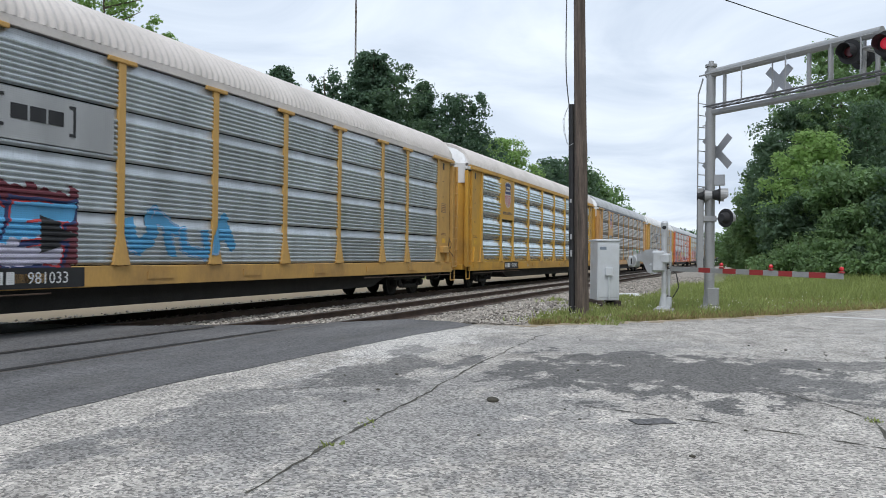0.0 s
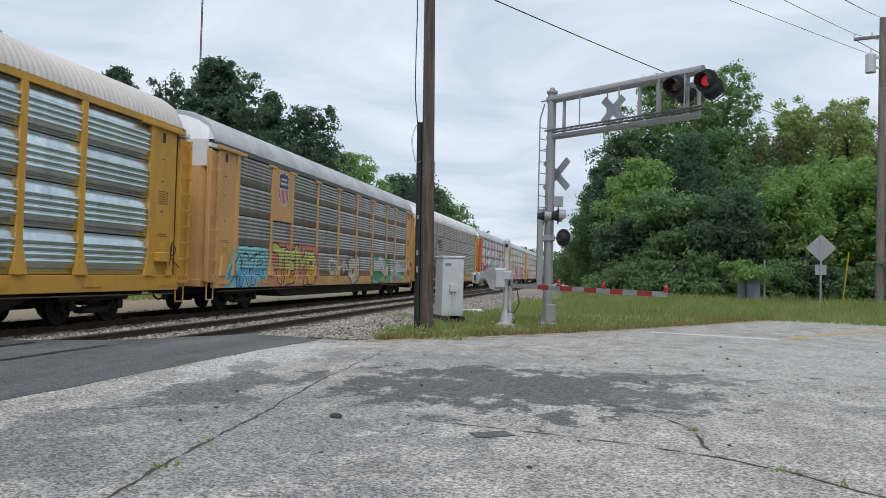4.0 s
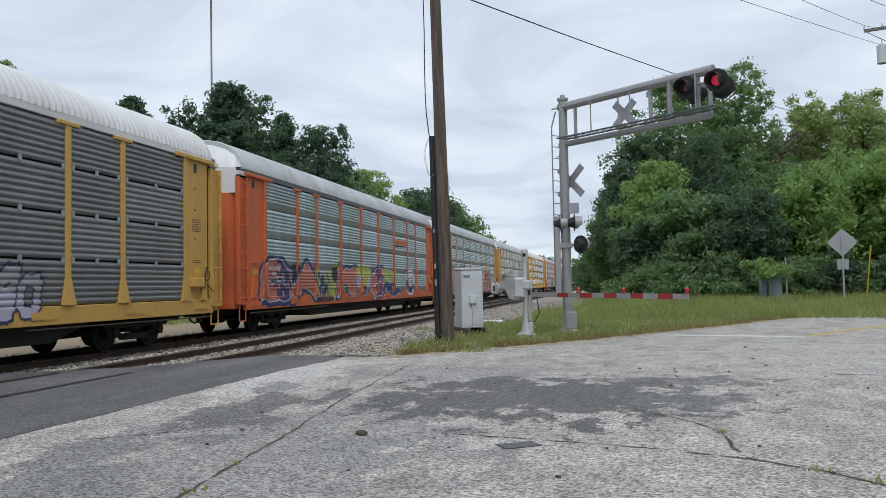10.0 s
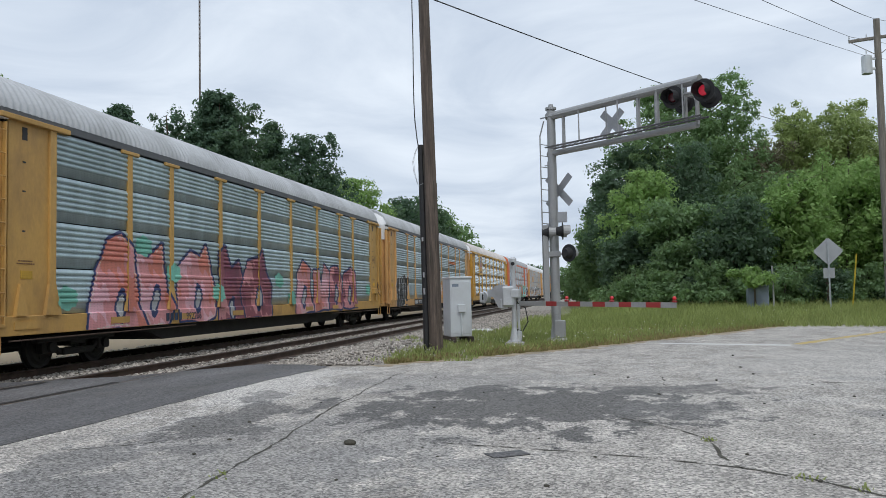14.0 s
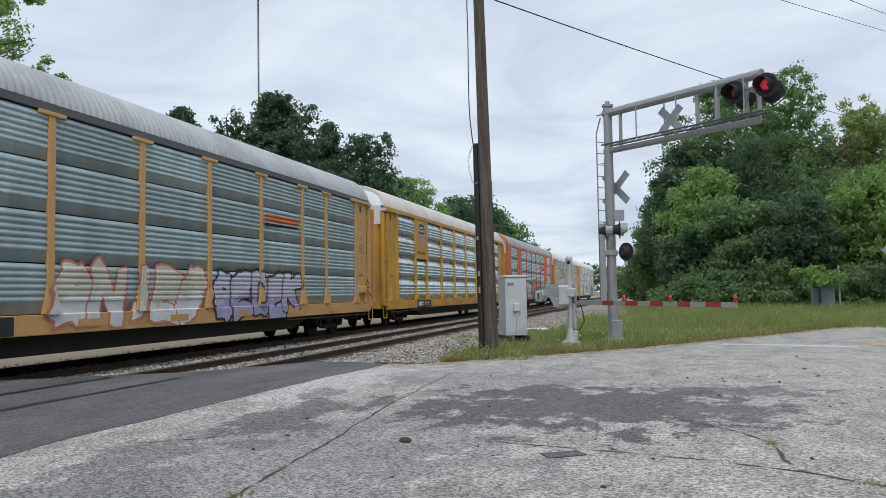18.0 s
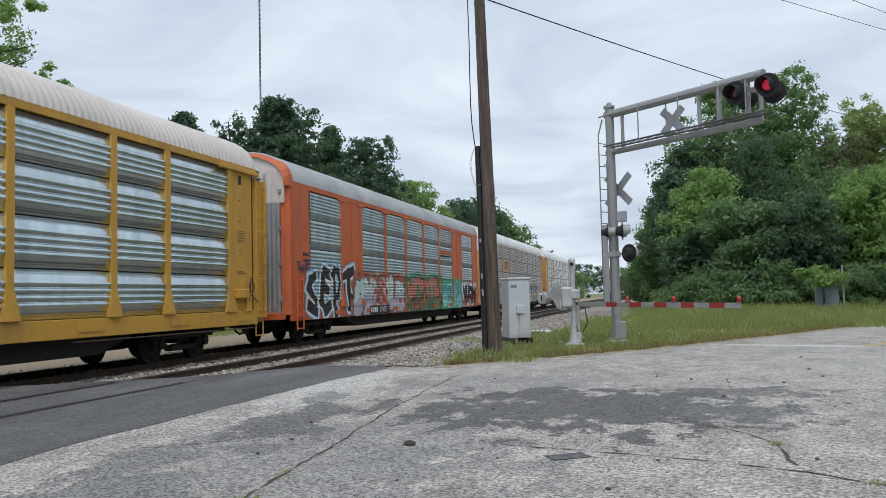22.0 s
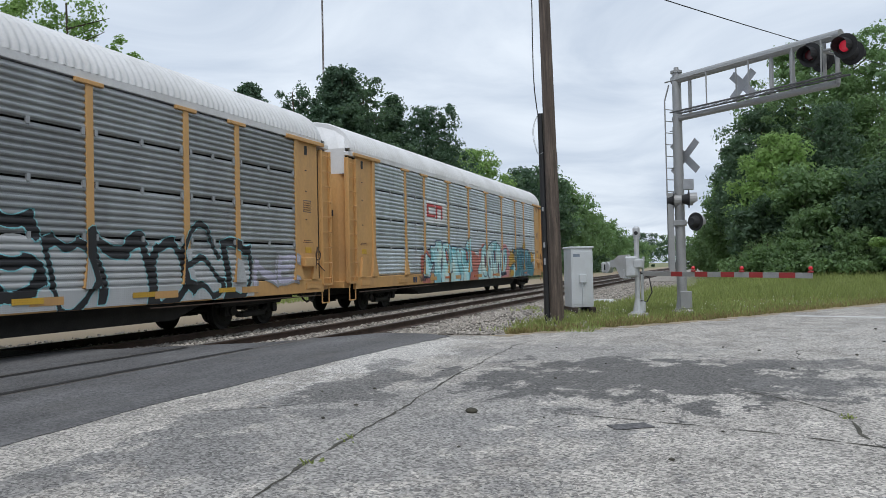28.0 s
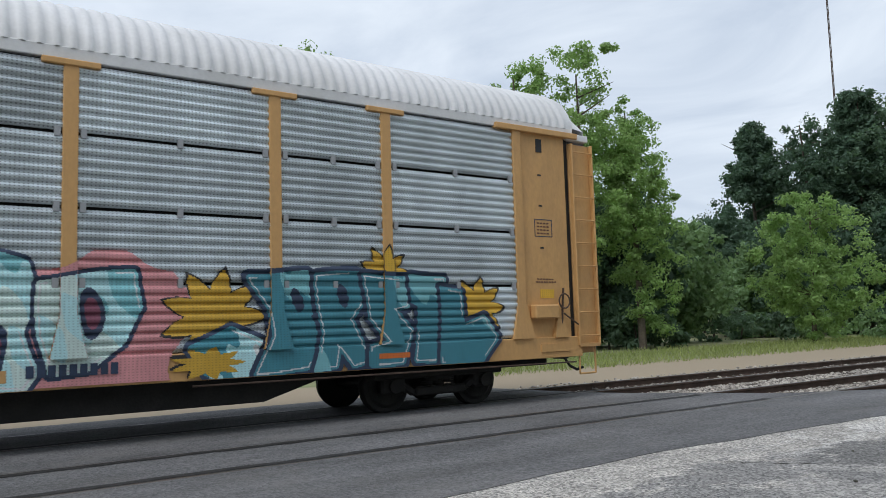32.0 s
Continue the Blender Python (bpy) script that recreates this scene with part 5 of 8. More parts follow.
def panel_mesh(kind, bay, row, name="side_panel"):
    y0, y1 = BAYS[bay] + POST_W - 0.03, BAYS[bay + 1] - POST_W + 0.03
    v, f = [], []
    lst = ridge_list(kind, row)
    for z, d in lst:
        v += [(PANEL_X + d, y0, z), (PANEL_X + d, y1, z)]
    for k in range(len(lst) - 1):
        f.append((2 * k, 2 * k + 1, 2 * k + 3, 2 * k + 2))
    n = len(v)
    v += [(PANEL_X - 0.03, y0, lst[0][0]), (PANEL_X - 0.03, y1, lst[0][0]), (PANEL_X - 0.03, y0, lst[-1][0]), (PANEL_X - 0.03, y1, lst[-1][0])]
    f += [(n, n + 1, 1, 0), (n - 2, n - 1, n + 3, n + 2), (n + 1, n, n + 2, n + 3)]
    slots = [0] * len(f)
    if kind == "bright":
        for z, step in ((ROWS_Z[row + 1] - 0.045, 0.06), (ROWS_Z[row + 1] - 0.08, 0.06), (ROWS_Z[row] + 0.06, 0.06), (ROWS_Z[row] + 0.11, 0.06)):
            for y in np.arange(y0 + 0.1, y1 - 0.1, step):
                n = len(v)
                x = PANEL_X + 0.005 + float(np.interp(z, [q[0] for q in lst], [q[1] for q in lst]))
                v += [(x, y - 0.011, z - 0.011), (x, y + 0.011, z - 0.011), (x + 0.003, y + 0.011, z + 0.011), (x + 0.003, y - 0.011, z + 0.011)]
                f.append((n, n + 1, n + 2, n + 3))
                slots.append(1)
    me = mesh_of(name, v, f, slots)
    me.polygons.foreach_set("use_smooth", [k < len(lst) - 1 for k in range(len(f))])
    return me


PANELS = {}
for kind in ("even", "banded", "bright", "ribbed"):
    for bay in range(9):
        for row in range(4):
            PANELS[kind, bay, row] = panel_mesh(kind, bay, row)


def post_mesh(kind):
    bm = B()
    box(bm, PANEL_X - 0.02, FACE_X + 0.006, -0.09, 0.09, 1.08, 4.74, 0.008)
    if kind != "bright":
        box(bm, PANEL_X, FACE_X + 0.03, -0.34, 0.34, 4.66, 4.74, 0.012)
    v = [bm.verts.new(p) for p in ((PANEL_X, -0.2, 1.1), (PANEL_X, 0.2, 1.1), (FACE_X + 0.05, 0.2, 1.1), (FACE_X + 0.05, -0.2, 1.1),
                                   (PANEL_X, -0.09, 1.62), (PANEL_X, 0.09, 1.62), (FACE_X + 0.008, 0.09, 1.62), (FACE_X + 0.008, -0.09, 1.62))]
    for q in ((3, 2, 6, 7), (0, 3, 7, 4), (2, 1, 5, 6), (1, 0, 4, 5), (7, 6, 5, 4), (0, 1, 2, 3)):
        bm.faces.new([v[i] for i in q])
    me = bpy.data.meshes.new("post")
    bm.to_mesh(me), bm.free()
    return me


ROOF_END = 12.62


def roof_mesh():
    prof = [(1.47, 4.88), (1.45, 5.03), (1.37, 5.20), (1.23, 5.41), (1.0, 5.58), (0.65, 5.72), (0.25, 5.79), (0, 5.80)]
    prof = prof + [(-x, z) for x, z in prof[-2::-1]]
    n = len(prof)
    v, f = [], []
    y = -ROOF_END
    steps = []
    while y < ROOF_END - 0.19:
        steps += [(y + a, d) for a, d in ((0.0, 0.0), (0.045, 0.002), (0.068, 0.018), (0.09, 0.034), (0.115, 0.038), (0.14, 0.034), (0.165, 0.016))]
        y += 0.19
    steps.append((ROOF_END, 0.0))
    for y, d in steps:
        for x, z in prof:
            v.append((x * (1 + d * 0.5), y, z + d * (0.3 + 0.7 * (1 - abs(x) / 1.5))))
    for j in range(len(steps) - 1):
        for i in range(n - 1):
            f.append((j * n + i, (j + 1) * n + i, (j + 1) * n + i + 1, j * n + i + 1))
    v0 = len(v)
    for y in (-ROOF_END, ROOF_END):
        v += [(x, y, z) for x, z in prof]
    f += [tuple(range(v0, v0 + n)), tuple(reversed(range(v0 + n, v0 + 2 * n)))]
    return mesh_of("roof", v, f)


def truck_meshes():
    bm = B()
    for s in (-1, 1):
        box(bm, s * 0.86, s * 1.08, -1.3, 1.3, 0.52, 0.68, 0.03)
        box(bm, s * 0.86, s * 1.08, -0.5, 0.5, 0.24, 0.38, 0.03)
        box(bm, s * 0.88, s * 1.06, -1.12, -0.68, 0.30, 0.58, 0.03)
        box(bm, s * 0.88, s * 1.06, 0.68, 1.12, 0.30, 0.58, 0.03)
        for a, b in ((-0.5, -0.95), (0.5, 0.95)):
            tube(bm, (s * 0.97, a, 0.3), (s * 0.97, b, 0.58), 0.07, n=6)
        for k in (-0.22, 0, 0.22):
            for j in range(5):
                tube(bm, (s * 0.97, k, 0.38 + 0.03 * j), (s * 0.97, k, 0.395 + 0.03 * j), 0.09, n=10)
        for y in (-0.9, 0.9):
            tube(bm, (s * 1.0, y, 0.42), (s * 1.12, y, 0.42), 0.11, n=12)
    box(bm, -1.05, 1.05, -0.25, 0.25, 0.45, 0.72, 0.03)
    frame_me = bpy.data.meshes.new("truck_frame")
    bm.to_mesh(frame_me), bm.free()
    bm = B()
    tube(bm, (-0.9, 0, 0), (0.9, 0, 0), 0.075, n=12)
    for s in (-1, 1):
        tube(bm, (s * 0.69, 0, 0), (s * 0.715, 0, 0), 0.445, n=28)
        tube(bm, (s * 0.715, 0, 0), (s * 0.815, 0, 0), 0.42, n=28)
        tube(bm, (s * 0.815, 0, 0), (s * 0.85, 0, 0), 0.35, 0.30, n=28)
        for k in range(4):
            a = k * math.pi / 2
            tube(bm, (s * 0.83, 0.2 * math.cos(a), 0.2 * math.sin(a)), (s * 0.86, 0.2 * math.cos(a), 0.2 * math.sin(a)), 0.05, n=8)
    wheel_me = bpy.data.meshes.new("wheelset")
    bm.to_mesh(wheel_me), bm.free()
    return frame_me, wheel_me


POSTS = {k: post_mesh(k) for k in ("even", "banded", "bright", "ribbed")}
ROOF = roof_mesh()
ROOF.polygons.foreach_set("use_smooth", [True] * len(ROOF.polygons))
ROOF.set_sharp_from_angle(angle=radians(50))
TRUCK, WHEELS = truck_meshes()
for me in (TRUCK, WHEELS):
    me.materials.append(M["dark"])


def metal(name, base, metallic, rough, dirt, amount, holes=0.0):
    """Pressed steel sheet with grime and rows of small punched holes."""
    m = mat(name, base, rough, metallic, 0.16, 0.7, 14, 0.04, dirt, amount, 0.9, stretch=(1, 2.2, 0.6), each=0.16)
    if holes:
        t = m.node_tree
        b = t.nodes["Principled BSDF"]
        link = t.links.new
        was = b.inputs["Base Color"].links[0].from_socket
        co = t.nodes.new("ShaderNodeTexCoord")
        sp = t.nodes.new("ShaderNodeSeparateXYZ")
        link(co.outputs["Object"], sp.inputs[0])
        prev = None
        for axis, pitch in (("Y", 0.05), ("Z", 0.034)):
            d = t.nodes.new("ShaderNodeMath")
            d.operation = "PINGPONG"
            d.inputs[1].default_value = pitch / 2
            link(sp.outputs[axis], d.inputs[0])
            g = t.nodes.new("ShaderNodeMath")
            g.operation = "LESS_THAN"
            g.inputs[1].default_value = pitch * 0.2
            link(d.outputs[0], g.inputs[0])
            if prev is None:
                prev = g.outputs[0]
            else:
                mul = t.nodes.new("ShaderNodeMath")
                mul.operation = "MULTIPLY"
                link(prev, mul.inputs[0]), link(g.outputs[0], mul.inputs[1])
                prev = mul.outputs[0]
        sc = t.nodes.new("ShaderNodeMath")
        sc.operation = "MULTIPLY"
        sc.inputs[1].default_value = holes
        link(prev, sc.inputs[0])
        mx = t.nodes.new("ShaderNodeMixRGB")
        link(sc.outputs[0], mx.inputs[0]), link(was, mx.inputs[1])
        mx.inputs[2].default_value = (0.03, 0.03, 0.03, 1)
        link(mx.outputs[0], b.inputs["Base Color"])
    return m


def coat(name, base, dirt=(0.16, 0.10, 0.06), amount=0.35):
    return mat(name, base, 0.55, 0, 0.10, 0.8, 20, 0.04, dirt, amount, 0.8, stretch=(1, 1, 0.5))


SHEET = {"pale": metal("weathered_zinc_sheet", (0.53, 0.565, 0.59), 0.65, 0.34, (0.36, 0.38, 0.39), 0.5, 0.25),
         "bright": metal("bright_zinc_sheet", (0.60, 0.685, 0.70), 0.92, 0.20, (0.40, 0.475, 0.49), 0.45),
         "brown": metal("sooty_zinc_sheet", (0.37, 0.36, 0.35), 0.45, 0.36, (0.20, 0.185, 0.165), 0.6, 0.3),
         "mid": metal("dull_grey_zinc_sheet", (0.35, 0.365, 0.375), 0.5, 0.34, (0.26, 0.265, 0.27), 0.5, 0.3),
         "dark": metal("dull_dark_zinc_sheet", (0.235, 0.24, 0.245), 0.5, 0.34, (0.25, 0.25, 0.25), 0.5, 0.25),
         "green": metal("greenish_zinc_sheet", (0.43, 0.53, 0.56), 0.45, 0.36, (0.30, 0.375, 0.40), 0.55, 0.25),
         "cool": metal("perforated_zinc_sheet", (0.60, 0.655, 0.685), 0.45, 0.34, (0.44, 0.485, 0.51), 0.5, 0.55)}
PAINT = {"yellow": coat("golden_yellow_paint", (0.61, 0.335, 0.05), amount=0.45), "tan": coat("faded_tan_yellow_paint", (0.63, 0.36, 0.14)),
         "ochre": coat("weathered_ochre_paint", (0.58, 0.34, 0.10), amount=0.5), "orange": coat("faded_orange_paint", (0.62, 0.138, 0.045), (0.22, 0.08, 0.045), 0.45),
         "amber": coat("amber_paint", (0.60, 0.36, 0.09)), "slate": coat("dark_slate_paint", (0.11, 0.115, 0.125), (0.07, 0.07, 0.07)), "rust": coat("dull_red_brown_paint", (0.26, 0.055, 0.03))}
ROOFS = {"white": mat("white_roof_paint", (0.72, 0.72, 0.73), 0.6, 0, 0.08, 0.6, 20, 0.03, (0.5, 0.49, 0.47), 0.4, 0.7),
         "cream": mat("pinkish_white_roof_paint", (0.66, 0.61, 0.58), 0.6, 0, 0.08, 0.6, 20, 0.03, (0.46, 0.43, 0.40), 0.4, 0.7),
         "grey": mat("grey_zinc_roof", (0.50, 0.51, 0.525), 0.55, 0.2, 0.12, 0.6, 20, 0.03, (0.28, 0.28, 0.28), 0.5, 0.7),
         "dull": mat("dull_grey_roof_paint", (0.40, 0.41, 0.425), 0.55, 0.1, 0.12, 0.6, 20, 0.03, (0.26, 0.26, 0.265), 0.5, 0.7)}

# sheet kind, sheet, frame paint, roof, label
CARS = [("ribbed", "pale", "ochre", "cream", "weathered car carrier with zinc sides, ochre frame and blue graffiti"),
        ("bright", "bright", "yellow", "cream", "bright zinc-sided car carrier with golden yellow frame and shield sign"),
        ("banded", "brown", "tan", "grey", "sooty brown car carrier with tan frame, shield sign and graffiti"),
        ("even", "dark", "amber", "white", "dark grey car carrier with pale yellow posts and maroon graffiti"),
        ("banded", "green", "orange", "grey", "zinc-sided car carrier with orange frame and blue-red graffiti"),
        ("banded", "green", "ochre", "grey", "greenish zinc car carrier with ochre frame and pink graffiti"),
        ("banded", "green", "tan", "grey", "greenish zinc car carrier with tan frame and purple graffiti"),
        ("bright", "bright", "yellow", "cream", "bright zinc-sided car carrier with golden yellow frame and black number plate"),
        ("banded", "green", "orange", "dull", "orange car carrier with zinc side windows and black graffiti letters"),
        ("even", "mid", "tan", "white", "grey car carrier with tan ends, white roof and outline graffiti"),
        ("even", "cool", "tan", "white", "last grey ribbed car carrier with tan posts and teal graffiti")]
TRAIN = []
WHEELSETS = []


def share(name, me, material, parent, m=None):
    """A part on a shared mesh, with a material of its own."""
    if not me.materials:
        me.materials.append(material)
        me.materials.append(M["dark"])
    o = new(name, me)
    o.parent = parent
    o.material_slots[0].link = "OBJECT"
    o.material_slots[0].material = material
    if m is not None:
        o.matrix_basis = m
    return o


def end_parts(car, s, P):
    """Doors, corner posts, ladder and coupler at one end; s is -1 in front, 1 behind."""

    def yb(bm, x0, x1, a, b, z0, z1, bevel=0.01):
        return box(bm, x0, x1, min(s * a, s * b), max(s * a, s * b), z0, z1, bevel)

    for side in (1, -1):
        bm = B()
        yb(bm, side * 1.38, side * 1.46, 11.28, 12.38, 1.08, 4.74)
        part("corner_panel", bm, P, car)
        bm = B()
        yb(bm, side * 1.40, side * 1.515, 11.10, 11.29, 1.08, 4.74)
        for a, b in ((11.10, 11.29), (12.05, 12.1)):
            # feet of the corner posts flare towards the sill
            lo, hi = [(side * x, s * y, 1.085) for x, y in ((1.40, a - 0.14), (1.40, b + 0.14), (1.54, b + 0.14), (1.54, a - 0.14))], [(side * x, s * y, 1.68) for x, y in ((1.40, a), (1.40, b), (1.515, b), (1.515, a))]
            va, vb = [bm.verts.new(q) for q in lo], [bm.verts.new(q) for q in hi]
            bm.faces.new(va), bm.faces.new(vb)
            for i in range(4):
                bm.faces.new((va[i], va[(i + 1) % 4], vb[(i + 1) % 4], vb[i]))
        bmesh.ops.recalc_face_normals(bm, faces=bm.faces)
        part("corner_post", bm, P, car)
        part("eave_beam", yb(B(), side * 1.42, side * 1.55, 10.72, 12.66, 4.70, 4.80), P, car)
        if side > 0:
            part("end_bracket", yb(B(), 1.36, 1.50, 12.42, 12.98, 4.68, 4.80), ROOFS["white"], car, "white bracket over the ladder")
        part("ladder_plate", yb(B(), side * 1.40, side * 1.45, 12.50, 13.05, 0.92, 4.62), P, car)
        part("ladder_rail", yb(B(), side * 1.452, side * 1.54, 12.50, 12.54, 0.92, 4.62), P, car)
        part("ladder_rail", yb(B(), side * 1.452, side * 1.54, 13.01, 13.05, 0.92, 4.62), P, car)
        for k in range(9):
            part("rung", tube(B(), (side * 1.53, s * 12.52, 1.1 + 0.42 * k), (side * 1.53, s * 13.03, 1.1 + 0.42 * k), 0.013, n=6), P, car)
    # black boxes stand in for the shaded gap between corner panel and ladder
    for x in (1.36, -1.36):
        part("door_post", yb(B(), x - 0.07, x + 0.07, 12.39, 12.49, 1.0, 4.7), M["dark"], car)
    for side in (1, -1):
        bm = B()
        v = [(side * 0.01, 13.12), (side * 0.7, 13.10), (side * 1.15, 13.00), (side * 1.39, 12.80)]
        for (xa, ya), (xb, yb2) in zip(v, v[1:]):
            z0, z1 = 0.95, 4.15
            q = [bm.verts.new(p) for p in ((xa, s * ya, z0), (xb, s * yb2, z0), (xb, s * yb2, z1), (xa, s * ya, z1))]
            bm.faces.new(q)
            q2 = [bm.verts.new(p) for p in ((xa, s * (ya - 0.06), z0), (xb, s * (yb2 - 0.06), z0), (xb, s * (yb2 - 0.06), z1), (xa, s * (ya - 0.06), z1))]
            bm.faces.new(q2)
            bm.faces.new((q[3], q[2], q2[2], q2[3]))
            bm.faces.new((q[1], q[0], q2[0], q2[1]))
        for z in (1.3, 2.6, 3.7):
            box(bm, side * 0.1, side * 0.7, min(s * 13.1, s * 13.15), max(s * 13.1, s * 13.15), z, z + 0.06)
        bmesh.ops.recalc_face_normals(bm, faces=bm.faces)
        part("end_door", bm, P, car)
    # the white upper end sheet bows out and leans back to the roof's end
    tops = [(1.40, 4.95), (1.2, 5.30), (0.9, 5.50), (0.5, 5.63), (0, 5.68)]
    tops = tops + [(-x, z) for x, z in tops[-2::-1]]
    bm = B()
    rows = [[bm.verts.new((x, s * (y0 + 0.14 * (1 - abs(x) / 1.4)), z1 if z0 is None else min(z0, z1))) for x, z1 in tops] for y0, z0 in ((12.96, 4.15), (12.96, 4.90), (12.60, None))]
    for lo, hi in zip(rows, rows[1:]):
        for i in range(len(tops) - 1):
            bm.faces.new((lo[i], lo[i + 1], hi[i + 1], hi[i]))
    part("end_cap", bm, ROOFS["white"], car, "white upper end sheet")
    end_gear(car, s, P)


def end_gear(car, s, P):
    """Beam, coupler and air hose below one end."""
    def yb(bm, x0, x1, a, b, z0, z1, bevel=0.01):
        return box(bm, x0, x1, min(s * a, s * b), max(s * a, s * b), z0, z1, bevel)

    bm = B()
    yb(bm, -1.35, 1.35, 12.6, 13.1, 0.78, 0.98)
    part("end_beam", bm, P, car)
    bm = B()
    yb(bm, -0.11, 0.11, 13.0, 13.45, 0.68, 0.86)
    yb(bm, -0.16, 0.16, 13.38, 13.6, 0.62, 0.92, 0.03)
    part("coupler", bm, M["dark"], car)
    bm = B()
    pts = [(0.45, 13.1, 0.72), (0.46, 13.28, 0.50), (0.48, 13.45, 0.42), (0.5, 13.6, 0.46)]
    for a, b in zip(pts, pts[1:]):
        tube(bm, (a[0], s * a[1], a[2]), (b[0], s * b[1], b[2]), 0.028, n=6)
    part("air_hose", bm, M["dark"], car)


def closed_end(car, s, P):
    """The smooth orange end: plain corner sheets, zinc-edged doors and a rim round the white top."""
    def yb(bm, x0, x1, a, b, z0, z1, bevel=0.01):
        return box(bm, x0, x1, min(s * a, s * b), max(s * a, s * b), z0, z1, bevel)

    def folded(name, plan, z0, z1, material, label="", thick=0.05):
        """A standing sheet along the points of plan, with its thickness behind."""
        bm = B()
        for (xa, ya), (xb, yb2) in zip(plan, plan[1:]):
            q = [bm.verts.new((x, s * y, z)) for y_off in (0, thick) for x, y, z in ((xa, ya - y_off, z0), (xb, yb2 - y_off, z0), (xb, yb2 - y_off, z1), (xa, ya - y_off, z1))]
            for i in ((0, 1, 2, 3), (7, 6, 5, 4), (3, 2, 6, 7), (0, 4, 5, 1), (0, 3, 7, 4), (1, 5, 6, 2)):
                bm.faces.new([q[k] for k in i])
        bmesh.ops.recalc_face_normals(bm, faces=bm.faces)
        return part(name, bm, material, car, label)

    for side in (1, -1):
        part("corner_panel", yb(B(), side * 1.38, side * 1.495, 11.19, 11.885, 1.085, 4.745, 0.008), P, car)
        part("corner_panel", yb(B(), side * 1.38, side * 1.495, 11.90, 12.47, 1.085, 4.745, 0.008), P, car)
        part("corner_seam", yb(B(), side * 1.38, side * 1.45, 11.88, 11.905, 1.085, 4.74, 0), M["dark"], car)
        folded("corner_sheet", [(side * 1.495, 12.46), (side * 1.47, 12.52), (side * 1.38, 12.57), (side * 1.22, 12.62)], 0.92, 4.86, P)
        flutes = [(side * (1.205 - 0.035 * k), 12.65 + 0.008 * k + (0.035 if k % 4 in (1, 2) else 0)) for k in range(13)]
        folded("end_edge_sheet", flutes, 0.98, 4.22, M["galv"], "bare zinc edge of the end door")
        folded("end_edge_top", flutes, 4.222, 5.2, ROOFS["cream"], "cream top of the end door's edge")
        folded("end_door", [(side * 0.76, 12.76), (side * 0.4, 12.79), (side * 0.01, 12.80)], 0.95, 4.22, PAINT["rust"])
        folded("latch_bar", [(side * 0.80, 12.81), (side * 0.76, 12.81)], 1.0, 5.1, M["galv"], "", 0.03)
        for z in (1.3, 2.35, 3.4, 4.5):
            part("hinge", yb(B(), side * 1.18, side * 1.26, 12.62, 12.72, z, z + 0.13), M["galv"], car)
    outer = [(1.50, 4.72), (1.49, 5.06), (1.40, 5.27), (1.23, 5.45), (0.96, 5.60), (0.6, 5.73), (0, 5.80)]
    outer = outer + [(-x, z) for x, z in outer[-2::-1]]
    inner = [(x * 0.92, z if z < 4.8 else z - 0.13) for x, z in outer]
    bm = B()
    rings = [[bm.verts.new((x, s * y, z)) for x, z in line] for y, line in ((12.36, outer), (12.60, outer), (12.74, inner), (12.64, inner))]
    for lo, hi in zip(rings, rings[1:]):
        for i in range(len(outer) - 1):
            bm.faces.new((lo[i], lo[i + 1], hi[i + 1], hi[i]))
    bmesh.ops.recalc_face_normals(bm, faces=bm.faces)
    part("end_rim", bm, P, car)
    # the cream upper end sheet stands upright inside the rim
    bm = B()
    foot, head = [[bm.verts.new((x, s * 12.66, z)) for x, z in row] for row in ([(x, 4.225) for x, _ in inner], inner)]
    for i in range(1, len(inner) - 2):
        bm.faces.new((foot[i], foot[i + 1], head[i + 1], head[i]))
    part("end_cap", bm, ROOFS["cream"], car, "cream upper end sheet")
    end_gear(car, s, P)


